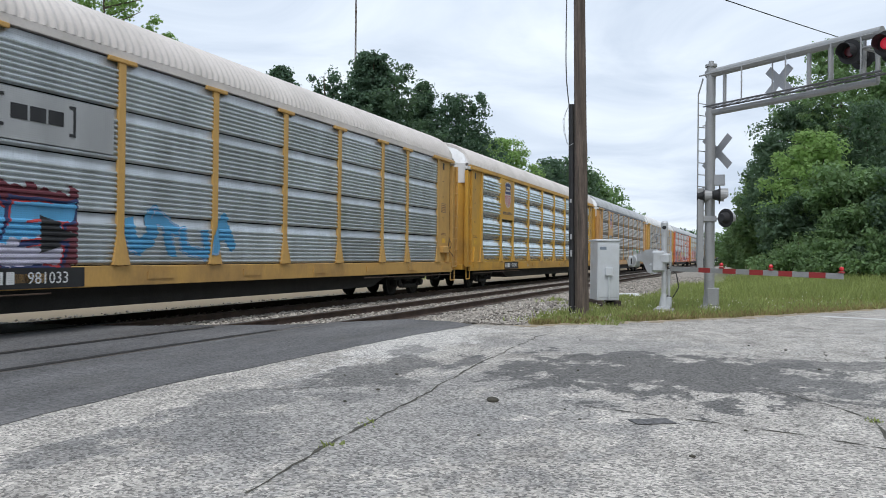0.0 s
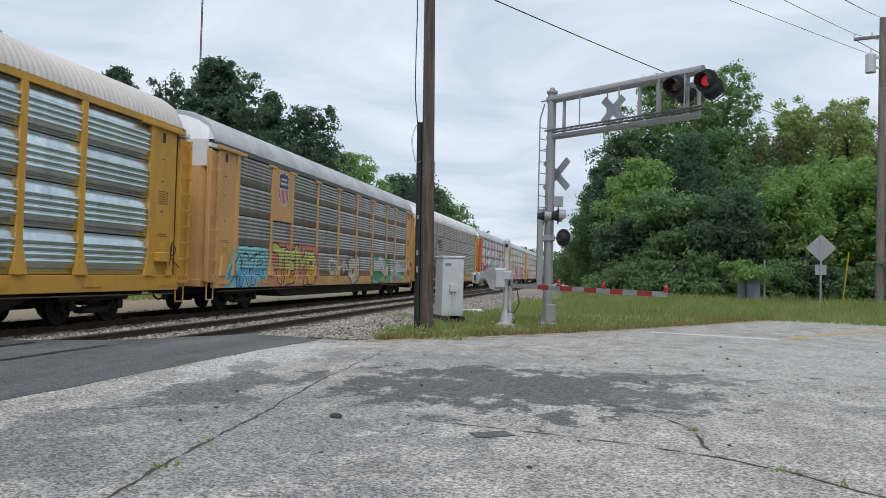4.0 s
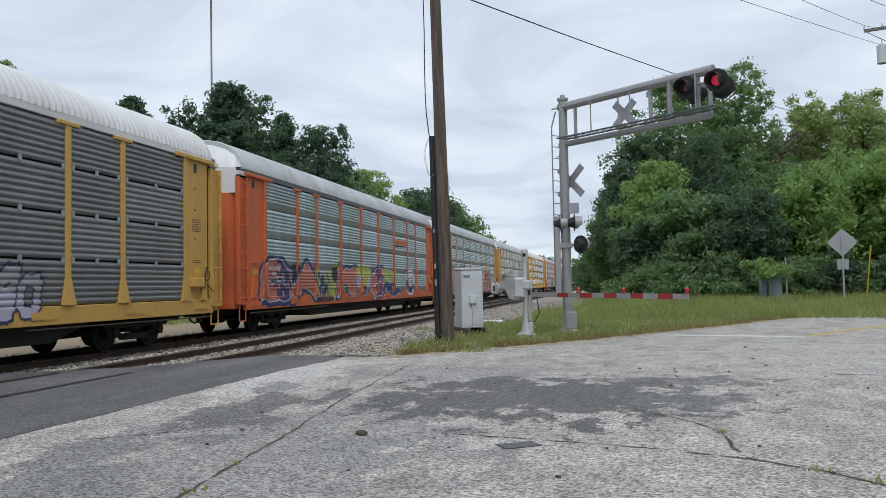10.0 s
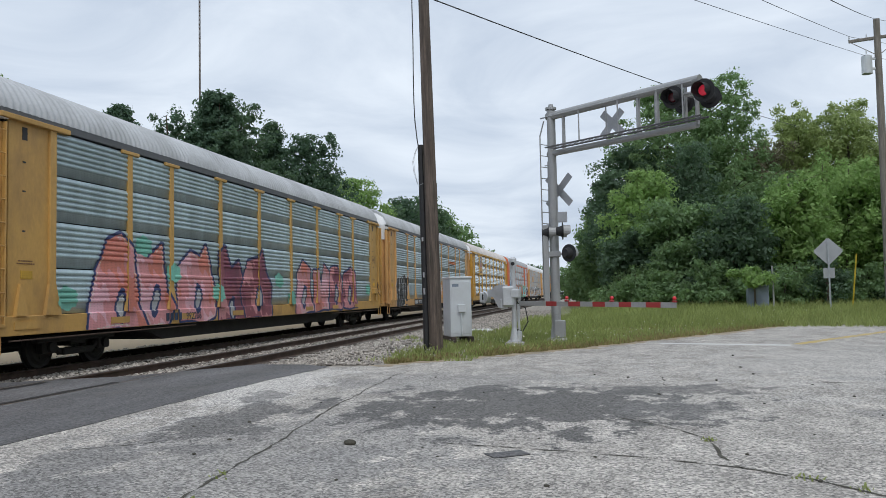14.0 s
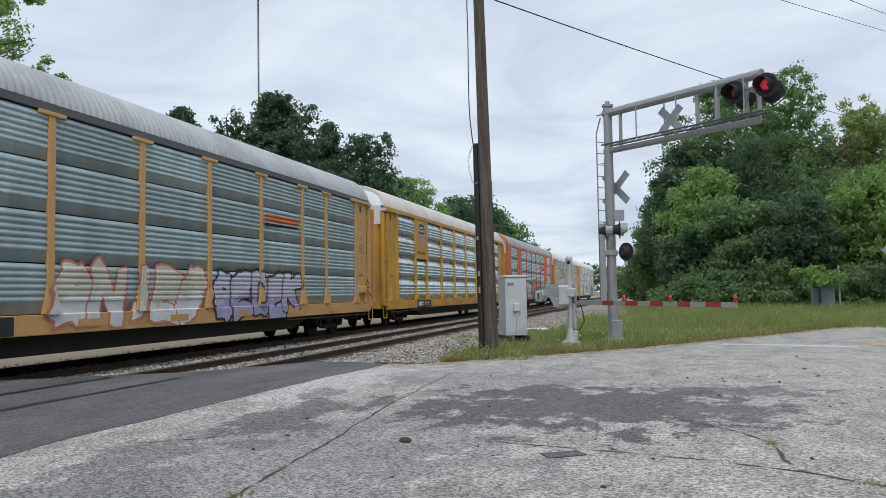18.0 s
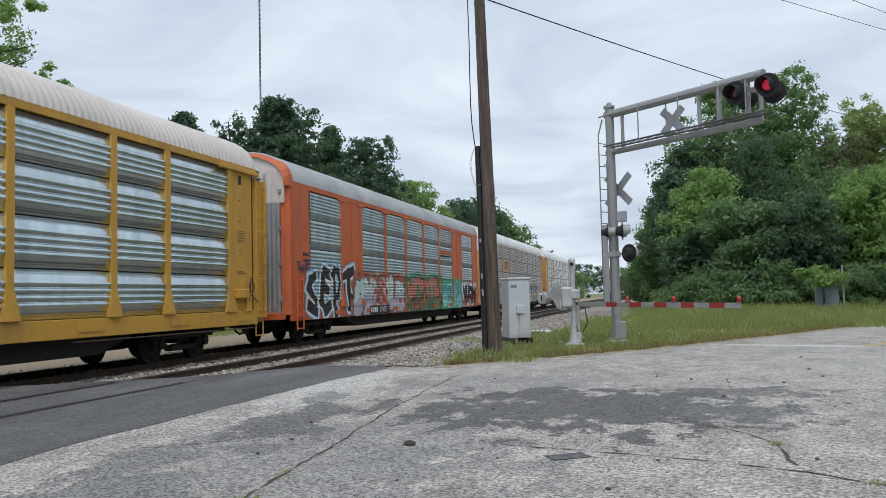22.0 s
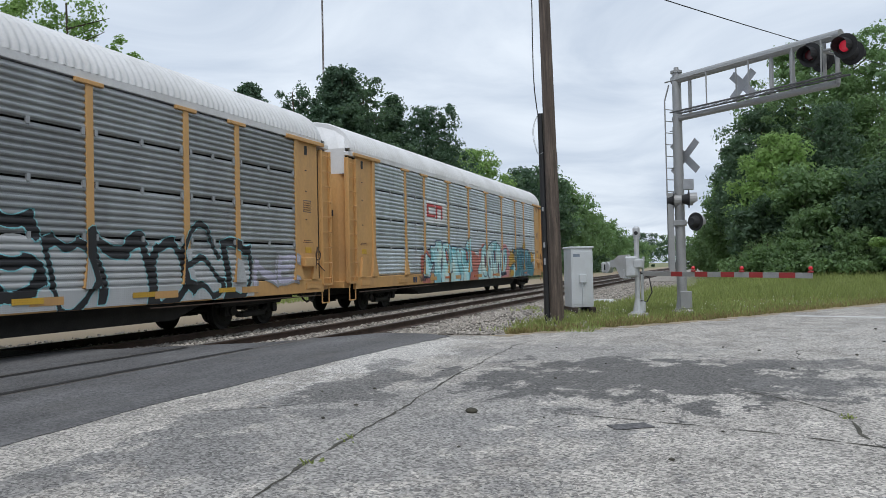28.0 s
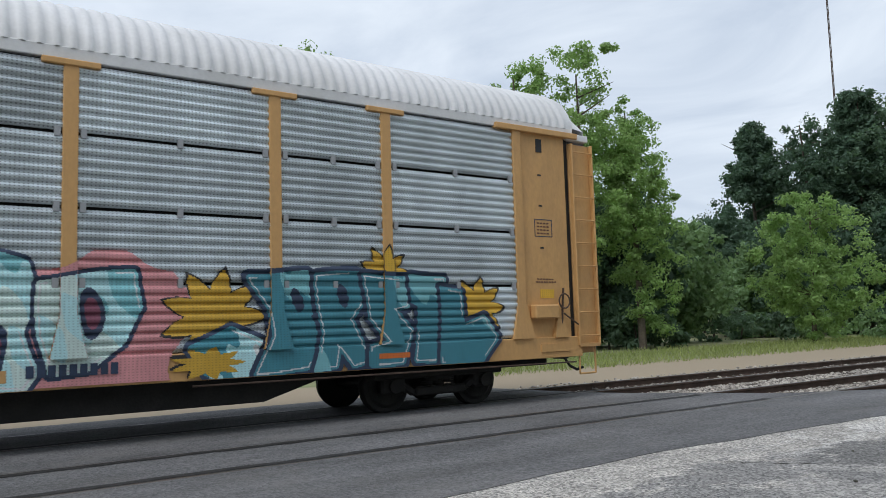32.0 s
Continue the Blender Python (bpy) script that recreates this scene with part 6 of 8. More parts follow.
def make_car(index):
    kind, sheet_name, paint, roof, label = CARS[index]
    framed = index == 8
    P, S = PAINT[paint], SHEET[sheet_name]
    car = thing("car_carrier", rail_pose(FAR_TRACK, 0), label, "train car", "cars of the train")
    share("roof", ROOF, ROOFS[roof], car)
    for side in (0, 180):
        turn = pose(0, 0, 0, 0, 0, side)
        bm = B()
        long = 12.48 if framed else 12.6
        box(bm, 1.36, 1.485, -long, long, 4.74, 4.90, 0.01)
        part("top_rail", bm, P if kind == "bright" or framed else PAINT["slate"] if roof == "grey" else ROOFS[roof], car).matrix_basis = turn
        bm = B()
        box(bm, 1.40, FACE_X, -long, long, 0.73, 1.09, 0.01)
        for y in np.arange(-11.9, 12.0, 2.98):
            box(bm, FACE_X - 0.01, FACE_X + 0.02, y - 0.35, y + 0.35, 0.84, 0.98)
        part("side_sill", bm, P, car).matrix_basis = turn
        for bay in range(9):
            plate = framed and bay in (1, 7)
            if plate:
                bm = B()
                box(bm, PANEL_X, FACE_X - 0.01, BAYS[bay] + 0.05, BAYS[bay + 1] - 0.05, 1.1, 4.73)
                box(bm, PANEL_X, FACE_X + 0.01, (BAYS[bay] + BAYS[bay + 1]) / 2 - 0.04, (BAYS[bay] + BAYS[bay + 1]) / 2 + 0.04, 1.1, 4.73)
                part("painted_plate", bm, P, car).matrix_basis = turn
                continue
            for row in range(4):
                share("side_panel", PANELS[kind, bay, row], S, car, turn)
        for b in BAYS[1:-1]:
            share("post", POSTS[kind], P, car, turn @ pose(0, b, 0))
    # a solid black box stands in for the shade inside the car
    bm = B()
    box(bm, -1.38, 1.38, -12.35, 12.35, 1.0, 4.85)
    part("inner_lining", bm, M["dark"], car, "black box for the shade inside, behind the side sheets")
    bm = B()
    box(bm, -0.45, 0.45, -12.7, 12.7, 0.55, 0.95, 0.02)
    part("centre_sill", bm, M["dark"], car)
    bm = B()
    v = [bm.verts.new(p) for x in (1.2, -1.2) for p in ((x, -7.9, 0.75), (x, -6.6, 0.36), (x, 6.6, 0.36), (x, 7.9, 0.75))]
    for q in ((0, 1, 2, 3), (7, 6, 5, 4), (0, 4, 5, 1), (1, 5, 6, 2), (2, 6, 7, 3), (3, 7, 4, 0)):
        bm.faces.new([v[i] for i in q])
    part("underframe", bm, M["dark"], car)
    for s in (-1, 1):
        (closed_end if framed else end_parts)(car, s, P)
        truck = new("truck", TRUCK)
        truck.parent = car
        truck.matrix_basis = pose(0, s * 9.75, 0)
        for y in (-0.9, 0.9):
            ws = new("wheelset", WHEELS)
            ws.parent = truck
            ws.matrix_basis = pose(0, y, 0.42)
            WHEELSETS.append(ws)
    TRAIN.append(car)
    return car


for index in range(11):
    make_car(index)


# ---- spray paint, signs and lettering on the cars ----
STROKES = {"A": "00 59 90|24 74", "B": "00 09 69 87 75 05|75 93 91 70 00", "C": "87 69 29 07 02 20 60 82", "D": "00 09 59 97 92 50 00", "E": "99 09 00 90|05 75",
           "F": "99 09 00|05 75", "G": "88 69 29 07 02 20 70 92 94 54", "H": "09 00|99 90|05 95", "I": "59 50", "K": "09 00|99 04|36 90", "L": "09 00 90", "M": "00 09 55 99 90",
           "N": "00 09 90 99", "O": "29 07 02 20 70 92 97 79 29", "P": "00 09 69 97 95 63 04", "R": "00 09 69 97 95 63 04|43 90", "S": "87 69 29 07 05 34 64 83 82 60 20 02",
           "T": "09 99|59 50", "U": "09 02 20 70 92 99", "V": "09 50 99", "W": "09 20 56 70 99", "Y": "09 55 99|55 50", "Z": "09 99 00 90", "*": "59 50|05 95|18 81|11 88", "~": "05 27 45 63 85", "s": "79 28 06 35 73 61 02", "e": "98 39 26 13 41 92|26 75", "p": "29 20|08 29 69 87 64 23", "t": "08 99|59 51|51 73", "@": "29 07 02 20 70 92 97 79 29|55 56"}
SPRAY = {}


def spray(name, base):
    if name not in SPRAY:
        SPRAY[name] = metal("spray_paint_" + name, base, 0.0, 0.55, tuple(c * 0.6 + 0.05 for c in base), 0.25, 0.3)
    return SPRAY[name]


TINTS = {"teal": (0.22, 0.52, 0.57), "pale_teal": (0.46, 0.73, 0.76), "deep_teal": (0.06, 0.26, 0.33), "sky": (0.10, 0.38, 0.66), "navy": (0.025, 0.04, 0.13), "black": (0.016, 0.016, 0.019),
         "white": (0.68, 0.69, 0.70), "pink": (0.62, 0.27, 0.28), "coral": (0.60, 0.20, 0.15), "maroon": (0.15, 0.03, 0.045), "plum": (0.22, 0.06, 0.10), "yellow": (0.62, 0.37, 0.04),
         "lime": (0.42, 0.46, 0.12), "green": (0.05, 0.33, 0.16), "mint": (0.20, 0.52, 0.42), "violet": (0.36, 0.33, 0.54), "lilac": (0.52, 0.50, 0.62), "cream": (0.58, 0.56, 0.47), "red": (0.52, 0.05, 0.05),
         "orange": (0.60, 0.15, 0.03), "grey": (0.33, 0.34, 0.35), "blue": (0.035, 0.05, 0.17), "brown": (0.16, 0.075, 0.05), "ink": (0.03, 0.05, 0.10), "gold": (0.55, 0.32, 0.06), "mist": (0.60, 0.74, 0.70), "rustred": (0.42, 0.13, 0.07), "zinc": (0.44, 0.45, 0.46), "blush": (0.70, 0.40, 0.46), "wine": (0.30, 0.09, 0.12)}


def tint(name):
    return spray(name, TINTS[name])


def side_levels(kind, framed, z0, z1):
    """Heights at which the side changes its depth, with the depths of panel and post there."""
    zs = {z0, z1}
    zs |= {z for z in np.arange(0.735, 1.1, 0.016) if z0 < z < z1}
    table = []
    for row in range(4):
        table += ridge_list(kind, row)
    zs |= {z for z, _ in table if z0 < z < z1}
    zs |= {z for z in np.arange(1.12, z1, 0.016) if z0 < z < z1}
    zs = sorted(zs)
    zs = [a for a, b in zip(zs, zs[1:] + [9]) if b - a > 0.004]
    tz, td = [q[0] for q in table], [q[1] for q in table]
    return zs, lambda z: FACE_X + 0.006 if z < 1.095 else PANEL_X + float(np.interp(z, tz, td)) + 0.006


LAYERS = {}


def lay(car, index, cls, ys, zs, depth, colours, label, name="graffiti"):
    """Turns a map of paint classes (rows of heights, columns along the car) into sheets that follow the pressed side."""
    kind, framed = CARS[index][0], index == 8
    ymid = (ys[:-1] + ys[1:]) / 2
    quads, slots = [], []
    for j in range(len(zs) - 1):
        za, zb = zs[j], zs[j + 1]
        zm = (za + zb) / 2
        half = POST_W - 0.015 + max(0.0, (1.62 - zm) / 0.52) * 0.11
        on_post = np.zeros(len(ymid), int)
        if zm > 1.09:
            for b in BAYS:
                on_post |= np.abs(ymid - b) < half
            on_post |= np.abs(ymid) > 11.1
            on_post[np.abs(ymid) > 11.3] = 1 if framed else 2
            if framed:
                for bay in (1, 7):
                    on_post |= (ymid > BAYS[bay]) & (ymid < BAYS[bay + 1])
        key = cls[j] * 3 + on_post
        cut = np.flatnonzero(np.diff(key)) + 1
        starts, ends = np.concatenate([[0], cut]), np.concatenate([cut, [len(key)]])
        for s, e in zip(starts, ends):
            c = int(cls[j, s])
            if c == 0:
                continue
            if on_post[s]:
                flare = 0.045 * max(0.0, (1.62 - zm) / 0.52) if np.min(np.abs(np.array(BAYS) - ymid[s])) < 0.3 else 0
                xa = xb = FACE_X + 0.022 + flare if on_post[s] == 1 else 1.464
            else:
                xa, xb = depth(za + 1e-4), depth(zb - 1e-4)
            quads.append([(xa, ys[s], za), (xa, ys[e], za), (xb, ys[e], zb), (xb, ys[s], zb)])
            slots.append(c - 1)
    if not quads:
        return None
    LAYERS[index] = LAYERS.get(index, 0) + 1
    corners = np.array(quads).reshape(-1, 3)
    corners[:, 0] += 0.0012 * LAYERS[index]
    co, back = np.unique(np.round(corners, 4), axis=0, return_inverse=True)
    me = mesh_of(name, co, back.reshape(-1, 4))
    for c in colours:
        me.materials.append(c)
    me.polygons.foreach_set("material_index", np.array(slots, np.int32))
    me.polygons.foreach_set("use_smooth", [True] * len(slots))
    o = new(name, me)
    o.parent = car
    if label:
        o["label"] = label
    return o


def graffito(index, word, y0, y1, z0, z1, weight, fills, line, halo=None, cloud=None, shine="white", seed=1, label="", slant=0.12, wob=0.07, edge=0.05, band=0.09, soft=0.25):
    """Fat freehand letters with outline, optional halo and background cloud."""
    car = TRAIN[index]
    kind, framed = CARS[index][0], index == 8
    pad = 0.35
    lo, hi = max(0.735, z0 - 0.2), z1 + 0.3
    zs, depth = side_levels(kind, framed, lo, hi)
    zs = np.array(zs)
    ys = np.arange(y0 - pad, y1 + pad, 0.011)
    ym, zm = (ys[:-1] + ys[1:]) / 2, (zs[:-1] + zs[1:]) / 2
    Y, Z = np.meshgrid(ym, zm)
    rng = np.random.default_rng(seed)
    p = rng.uniform(0, 6.28, 6)
    Yw = Y + wob * np.sin(3.1 * Z + p[0]) + wob * 0.7 * np.sin(2.3 * Y + p[1]) - slant * (Z - z0)
    Zw = Z + wob * np.sin(2.7 * Y + p[2]) + wob * 0.6 * np.sin(5.9 * Y + p[3])
    n = len(word)
    step = (y1 - y0) / n
    dists = []
    for i, ch in enumerate(word):
        if ch == " ":
            continue
        d = np.full(Y.shape, 9.0)
        a = y0 + i * step + weight * 0.8
        wdt, hgt = step - weight * 1.5, (z1 - z0) - 2 * weight
        dz = rng.uniform(-0.07, 0.07)
        grow = rng.uniform(0.92, 1.1)
        lean = rng.uniform(-0.12, 0.12)
        for line_ in STROKES[ch].split("|"):
            pts = [(a + int(q[0]) / 9 * wdt + lean * (int(q[1]) / 9 - 0.5), z0 + weight + dz + int(q[1]) / 9 * hgt * grow) for q in line_.split()]
            for (ya, za), (yb, zb) in zip(pts, pts[1:]):
                vy, vz = yb - ya, zb - za
                ln = math.hypot(vy, vz) + 1e-9
                along = ((Yw - ya) * vy + (Zw - za) * vz) / ln
                across = np.abs((Yw - ya) * vz - (Zw - za) * vy) / ln
                over = np.maximum(np.maximum(-along, along - ln), 0)
                wgt = 1 + 0.22 * np.sin(i * 2.1 + along * 2.2)
                round_end, square_end = np.hypot(across, over), np.maximum(across, over)
                d = np.minimum(d, (square_end * (1 - soft) + round_end * soft) / wgt)
        dists.append(d)
    union = np.min(dists, axis=0)
    grain = np.sin(9 * Y + p[4]) * np.sin(11 * Z + p[5]) + 0.5 * np.sin(23 * Y + 13 * Z)
    cls = np.zeros(Y.shape, int)
    colours = []

    def put(mask, name):
        m = tint(name)
        if m not in colours:
            colours.append(m)
        cls[mask] = colours.index(m) + 1

    if cloud:
        put((union < weight + 0.24 + 0.08 * grain) & (Z < hi - 0.05), cloud)
    if halo:
        put(union < weight + edge + band, halo)
    cutz = z0 + (z1 - z0) * (0.45 + 0.12 * np.sin(1.7 * Y + p[1]) + 0.05 * grain)
    for d in dists:
        put(d < weight + edge, line)
        put(d < weight, fills[0])
        if len(fills) > 1:
            put((d < weight) & (Z < cutz), fills[1])
        if len(fills) > 2:
            put((d < weight) & (np.sin(1.3 * Y + p[2]) + 0.4 * grain > 0.75), fills[2])
        if shine:
            put((d < weight) & (d > weight * 0.84) & (np.sin(2.6 * Y + 3 * Z + p[0]) > -0.1), shine)
    return lay(car, index, cls, ys, zs, depth, colours, label or "graffiti letters sprayed along the car")


def shape(index, y0, y1, z0, z1, test, colour, label="", name="graffiti", lift=0):
    """A patch of paint where test(Y, Z) holds; Y and Z run from 0 to 1 over its box."""
    zs, depth = side_levels(CARS[index][0], index == 8, z0, z1)
    zs = np.array(zs)
    ys = np.arange(y0, y1 + 0.007, 0.014)
    Y, Z = np.meshgrid(((ys[:-1] + ys[1:]) / 2 - y0) / (y1 - y0), ((zs[:-1] + zs[1:]) / 2 - z0) / (z1 - z0))
    m = colour if not isinstance(colour, str) else tint(colour)
    return lay(TRAIN[index], index, test(Y, Z).astype(int), ys, zs, (lambda z: depth(z) + lift), [m], label, name)


def bubble(index, pieces, fills, line, inner, hole, label, edge=0.05, seed=1, shift=0.0, eyes=(0.10, 0.22)):
    """Fat bubble letters: each piece is an outline of a few corners and a place for its eye; corners are rounded off."""
    zs, depth = side_levels(CARS[index][0], index == 8, 0.74, 2.95)
    zs = np.array(zs)
    pieces = [([(y + shift, z) for y, z in q], eye and (eye[0] + shift, eye[1])) for q, eye in pieces]
    lo, hi = min(p[0] for q, _ in pieces for p in q) - 0.3, max(p[0] for q, _ in pieces for p in q) + 0.3
    ys = np.arange(lo, hi, 0.011)
    Y, Z = np.meshgrid((ys[:-1] + ys[1:]) / 2, (zs[:-1] + zs[1:]) / 2)
    rng = np.random.default_rng(seed)
    cls, colours = np.zeros(Y.shape, int), []

    def put(mask, name):
        m = tint(name)
        if m not in colours:
            colours.append(m)
        cls[mask] = colours.index(m) + 1

    for corners, eye in pieces:
        ph = rng.uniform(0, 6.28, 3)
        Yw, Zw = Y + 0.03 * np.sin(4 * Z + ph[0]), Z + 0.03 * np.sin(3.5 * Y + ph[1])
        near, inside = np.full(Y.shape, 9.0), np.zeros(Y.shape, bool)
        for (ya, za), (yb, zb) in zip(corners, corners[1:] + corners[:1]):
            vy, vz = yb - ya, zb - za
            f = np.clip(((Yw - ya) * vy + (Zw - za) * vz) / (vy * vy + vz * vz), 0, 1)
            near = np.minimum(near, np.hypot(Yw - ya - f * vy, Zw - za - f * vz))
            if abs(vz) > 1e-9:
                inside ^= ((za > Zw) != (zb > Zw)) & (Yw < ya + (Zw - za) / vz * vy)
        d = np.where(inside, -near, near) - 0.05
        tone = np.sin(2.1 * Y + 1.7 * Z + ph[2]) + 0.5 * np.sin(5 * Z - 3 * Y) + 0.3 * np.sin(17 * Y + 9 * Z)
        put(d < edge, line)
        put(d < 0, fills[0])
        put((d < 0) & (tone > 0.55), fills[1])
        put((d < 0) & (tone < -0.75), fills[2])
        put((d < -0.035) & (d > -0.055) & (np.sin(3 * Y + 2 * Z + ph[0]) > -0.3), inner)
        if eye:
            e = np.hypot((Yw - eye[0] - 0.05 * np.sin(5 * Zw)) / eyes[0], (Zw - eye[1]) / eyes[1])
            put(e < 1.45, line), put(e < 0.9, hole)
    return lay(TRAIN[index], index, cls, ys, zs, depth, colours, label)


def plate(index, y0, y1, z0, z1, colour, x=FACE_X + 0.004, name="plate", label="", thick=0.006):
    bm = box(B(), x, x + thick, y0, y1, z0, z1)
    return part(name, bm, colour if not isinstance(colour, str) else tint(colour), TRAIN[index], label)


TURN = Matrix(((0, 0, 1, 0), (1, 0, 0, 0), (0, 1, 0, 0), (0, 0, 0, 1)))


def lettering(index, text, y, z, size, colour, x, squash=1.0, label=""):
    me = words(text, size, 0.002)
    o = part("lettering", me, tint(colour), TRAIN[index], label)
    o.matrix_basis = Matrix.Translation((x, y, z)) @ TURN @ Matrix.Diagonal((squash, 1, 1, 1))
    return o


def bars(index, y, z, w, h, n, colour, x, name="marking"):
    """Unreadable writing as plain bars."""
    step = w / n
    me = bpy.data.meshes.new(name)
    bm = box(B(), 0, 0.004, 0, step * 0.72, 0, h)
    bm.to_mesh(me), bm.free()
    me.materials.append(tint(colour))
    for k in range(n):
        o = new(name, me)
        o.parent = TRAIN[index]
        o.matrix_basis = pose(x, y + k * step, z)


def number(index, y, text, dark=True, bg=None, size=0.27, marks=4, z=0.82):
    """Reporting mark (as bars) and number on the sill."""
    x = FACE_X + 0.024
    w = 0.20 * marks + 0.17 * len(text) + 0.3
    if bg:
        plate(index, y - 0.08, y + w, z - 0.07, z + 0.25, bg, FACE_X + 0.014, "number_plate", "black band behind white numbers")
    c = "ink" if dark else "white"
    if marks:
        bars(index, y, z, 0.2 * marks, 0.19, marks, c, x)
    lettering(index, text, y + 0.2 * marks + 0.18, z, size, c, x, 1.0, "car number %s" % ("in dark letters" if dark else "in white letters"))


def shield_sign(index, y0, y1, paint):
    """Painted sheet in the second bay with a striped shield."""
    x = FACE_X - 0.012
    plate(index, y0, y1, 2.95, 4.71, PAINT[paint], x, "sign_sheet", "painted sheet that carries the shield sign", 0.018)
    yc, x = (y0 + y1) / 2, FACE_X + 0.008
    outline = [(0, 3.5), (0.28, 3.58), (0.42, 3.76), (0.42, 4.1), (0.34, 4.3), (0.42, 4.46), (0.30, 4.58), (0.16, 4.54), (0, 4.62)]
    pts = outline + [(-a, b) for a, b in outline[-2:0:-1]]

    def sheet_of(clip0, clip1, colour, xx, zlo, zhi, shrink=1.0):
        bm = B()
        f = bm.faces.new([bm.verts.new((xx, yc + a * shrink, 4.06 + (b - 4.06) * shrink)) for a, b in pts])
        geom = lambda: list(bm.verts) + list(bm.edges) + list(bm.faces)
        for co, no in (((0, yc + clip0, 0), (0, -1, 0)), ((0, yc + clip1, 0), (0, 1, 0)), ((0, 0, zlo), (0, 0, -1)), ((0, 0, zhi), (0, 0, 1))):
            bmesh.ops.bisect_plane(bm, geom=geom(), plane_co=co, plane_no=no, clear_outer=True)
        return part("shield", bm, tint(colour), TRAIN[index])

    sheet_of(-1, 1, "white", x, 3, 5, 1.06)
    sheet_of(-1, 1, "blue", x + 0.004, 4.08, 5, 1.0)
    for k in range(7):
        a = -0.42 + 0.124 * k
        sheet_of(a, a + 0.062, "red", x + 0.004, 3, 4.04, 1.0)
    bars(index, yc - 0.26, 4.34, 0.52, 0.08, 5, "white", x + 0.008)
    bars(index, yc - 0.30, 4.19, 0.60, 0.08, 7, "white", x + 0.008)


def end_details(index):
    """Notices, hand brake, grab irons and steps near both ends of the near side."""
    car, paint = TRAIN[index], CARS[index][2]
    P = PAINT[paint]
    x = 1.462
    for s in (-1, 1):
        lo = min(s * 11.58, s * 12.13)
        if s > 0:
            for a, b, c, d in ((0, 0.42, 2.86, 2.875), (0, 0.42, 3.16, 3.175), (0, 0.015, 2.86, 3.175), (0.405, 0.42, 2.86, 3.175)):
                plate(index, lo + a, lo + b, c, d, "ink", x, "notice_frame", "", 0.003)
            for k in range(4):
                bars(index, lo + 0.06, 2.91 + 0.06 * k, 0.3, 0.025, 4, "brown", x, "notice")
        bars(index, lo + 0.02, 2.10, 0.4, 0.022, 6, "brown", x, "notice")
        bars(index, lo - 0.02, 2.05, 0.5, 0.022, 8, "brown", x, "notice")
        plate(index, lo + 0.08, lo + 0.40, 1.78, 1.93, "yellow", x, "yellow_notice", "yellow warning sticker")
        plate(index, lo + 0.10, lo + 0.24, 4.38, 4.62, "black", x, "slot", "dark slot in the corner panel")
        for z in (3.95, 3.4, 2.65):
            plate(index, lo + 0.12, lo + 0.2, z, z + 0.03, "black", x, "slot")
        if s > 0:
            bm = B()
            box(bm, 1.46, 1.62, min(s * 11.4, s * 11.95), max(s * 11.4, s * 11.95), 1.42, 1.66, 0.02)
            part("brake_step", bm, P, car)
            bm = B()
            yb = s * 12.1
            tube(bm, (1.5, yb, 1.2), (1.58, yb, 1.95), 0.02, n=6)
            ring(bm, (1.6, yb, 1.72), 0.13, 0.014, Vector((1, 0, 0)), 12)
            tube(bm, (1.58, yb, 1.5), (1.62, yb + 0.3 * s, 1.3), 0.015, n=6)
            part("hand_brake", bm, M["rail"], car, "rusty hand brake gear")
        bm = B()
        for y in (s * 12.55, s * 12.95):
            tube(bm, (1.46, y, 0.9), (1.46, y, 0.42), 0.018, n=6)
        tube(bm, (1.46, s * 12.55, 0.42), (1.46, s * 12.95, 0.42), 0.018, n=6)
        part("step", bm, P, car)
        bm = tube(B(), (1.50, s * 5.5, 0.66), (1.52, s * 12.4, 0.64), 0.014, n=6)
        part("brake_rod", bm, M["rail"], car)
        plate(index, min(s * 12.52, s * 13.03), max(s * 12.52, s * 13.03), 0.9, 0.96, P, 1.45, "ladder_foot", "", 0.08)


def clips(index):
    """Pale hanger clips at the seams of the side sheets."""
    me = bpy.data.meshes.new("hanger_clip")
    bm = box(B(), PANEL_X + 0.01, PANEL_X + 0.05, -0.035, 0.035, -0.07, 0.05)
    bm.to_mesh(me), bm.free()
    me.materials.append(M["sign_back"])
    for b, c in zip(BAYS, BAYS[1:]):
        for z in ROWS_Z[1:4]:
            for y in (b + 0.15, (b + c) / 2, c - 0.15):
                o = new("hanger_clip", me)
                o.parent = TRAIN[index]
                o.matrix_basis = pose(0, y, z)


for index in range(11):
    if index != 8:
        end_details(index)
    # upper end sheets carry a warning
    for s in (-1,):
        base = Matrix(((1, 0, 0, 0), (0, 0, 1, 0), (0, 1, 0, 0), (0, 0, 0, 1)))
        for k, text in enumerate(("EXCESS HEIGHT CAR",) if index != 8 else ("EXCESS", "HEIGHT", "CAR")):
            me = words(text, 0.17, 0.002)
            o = part("lettering", me, tint("ink"), TRAIN[index], "warning words on the end sheet")
            o.matrix_basis = Matrix.Translation((-0.75, -13.115, 4.62) if index != 8 else (0.1, -12.85, 4.92 - 0.2 * k)) @ Matrix(((1, 0, 0, 0), (0, 0, -1, 0), (0, 1, 0, 0), (0, 0, 0, 1)))
NUMBERS = ["981033", "978249", "", "941077", "", "992206", "975513", "851952", "", "", "710879"]
FACING = Matrix(((1, 0, 0, 0), (0, 0, -1, 0), (0, 1, 0, 0), (0, 0, 0, 1)))
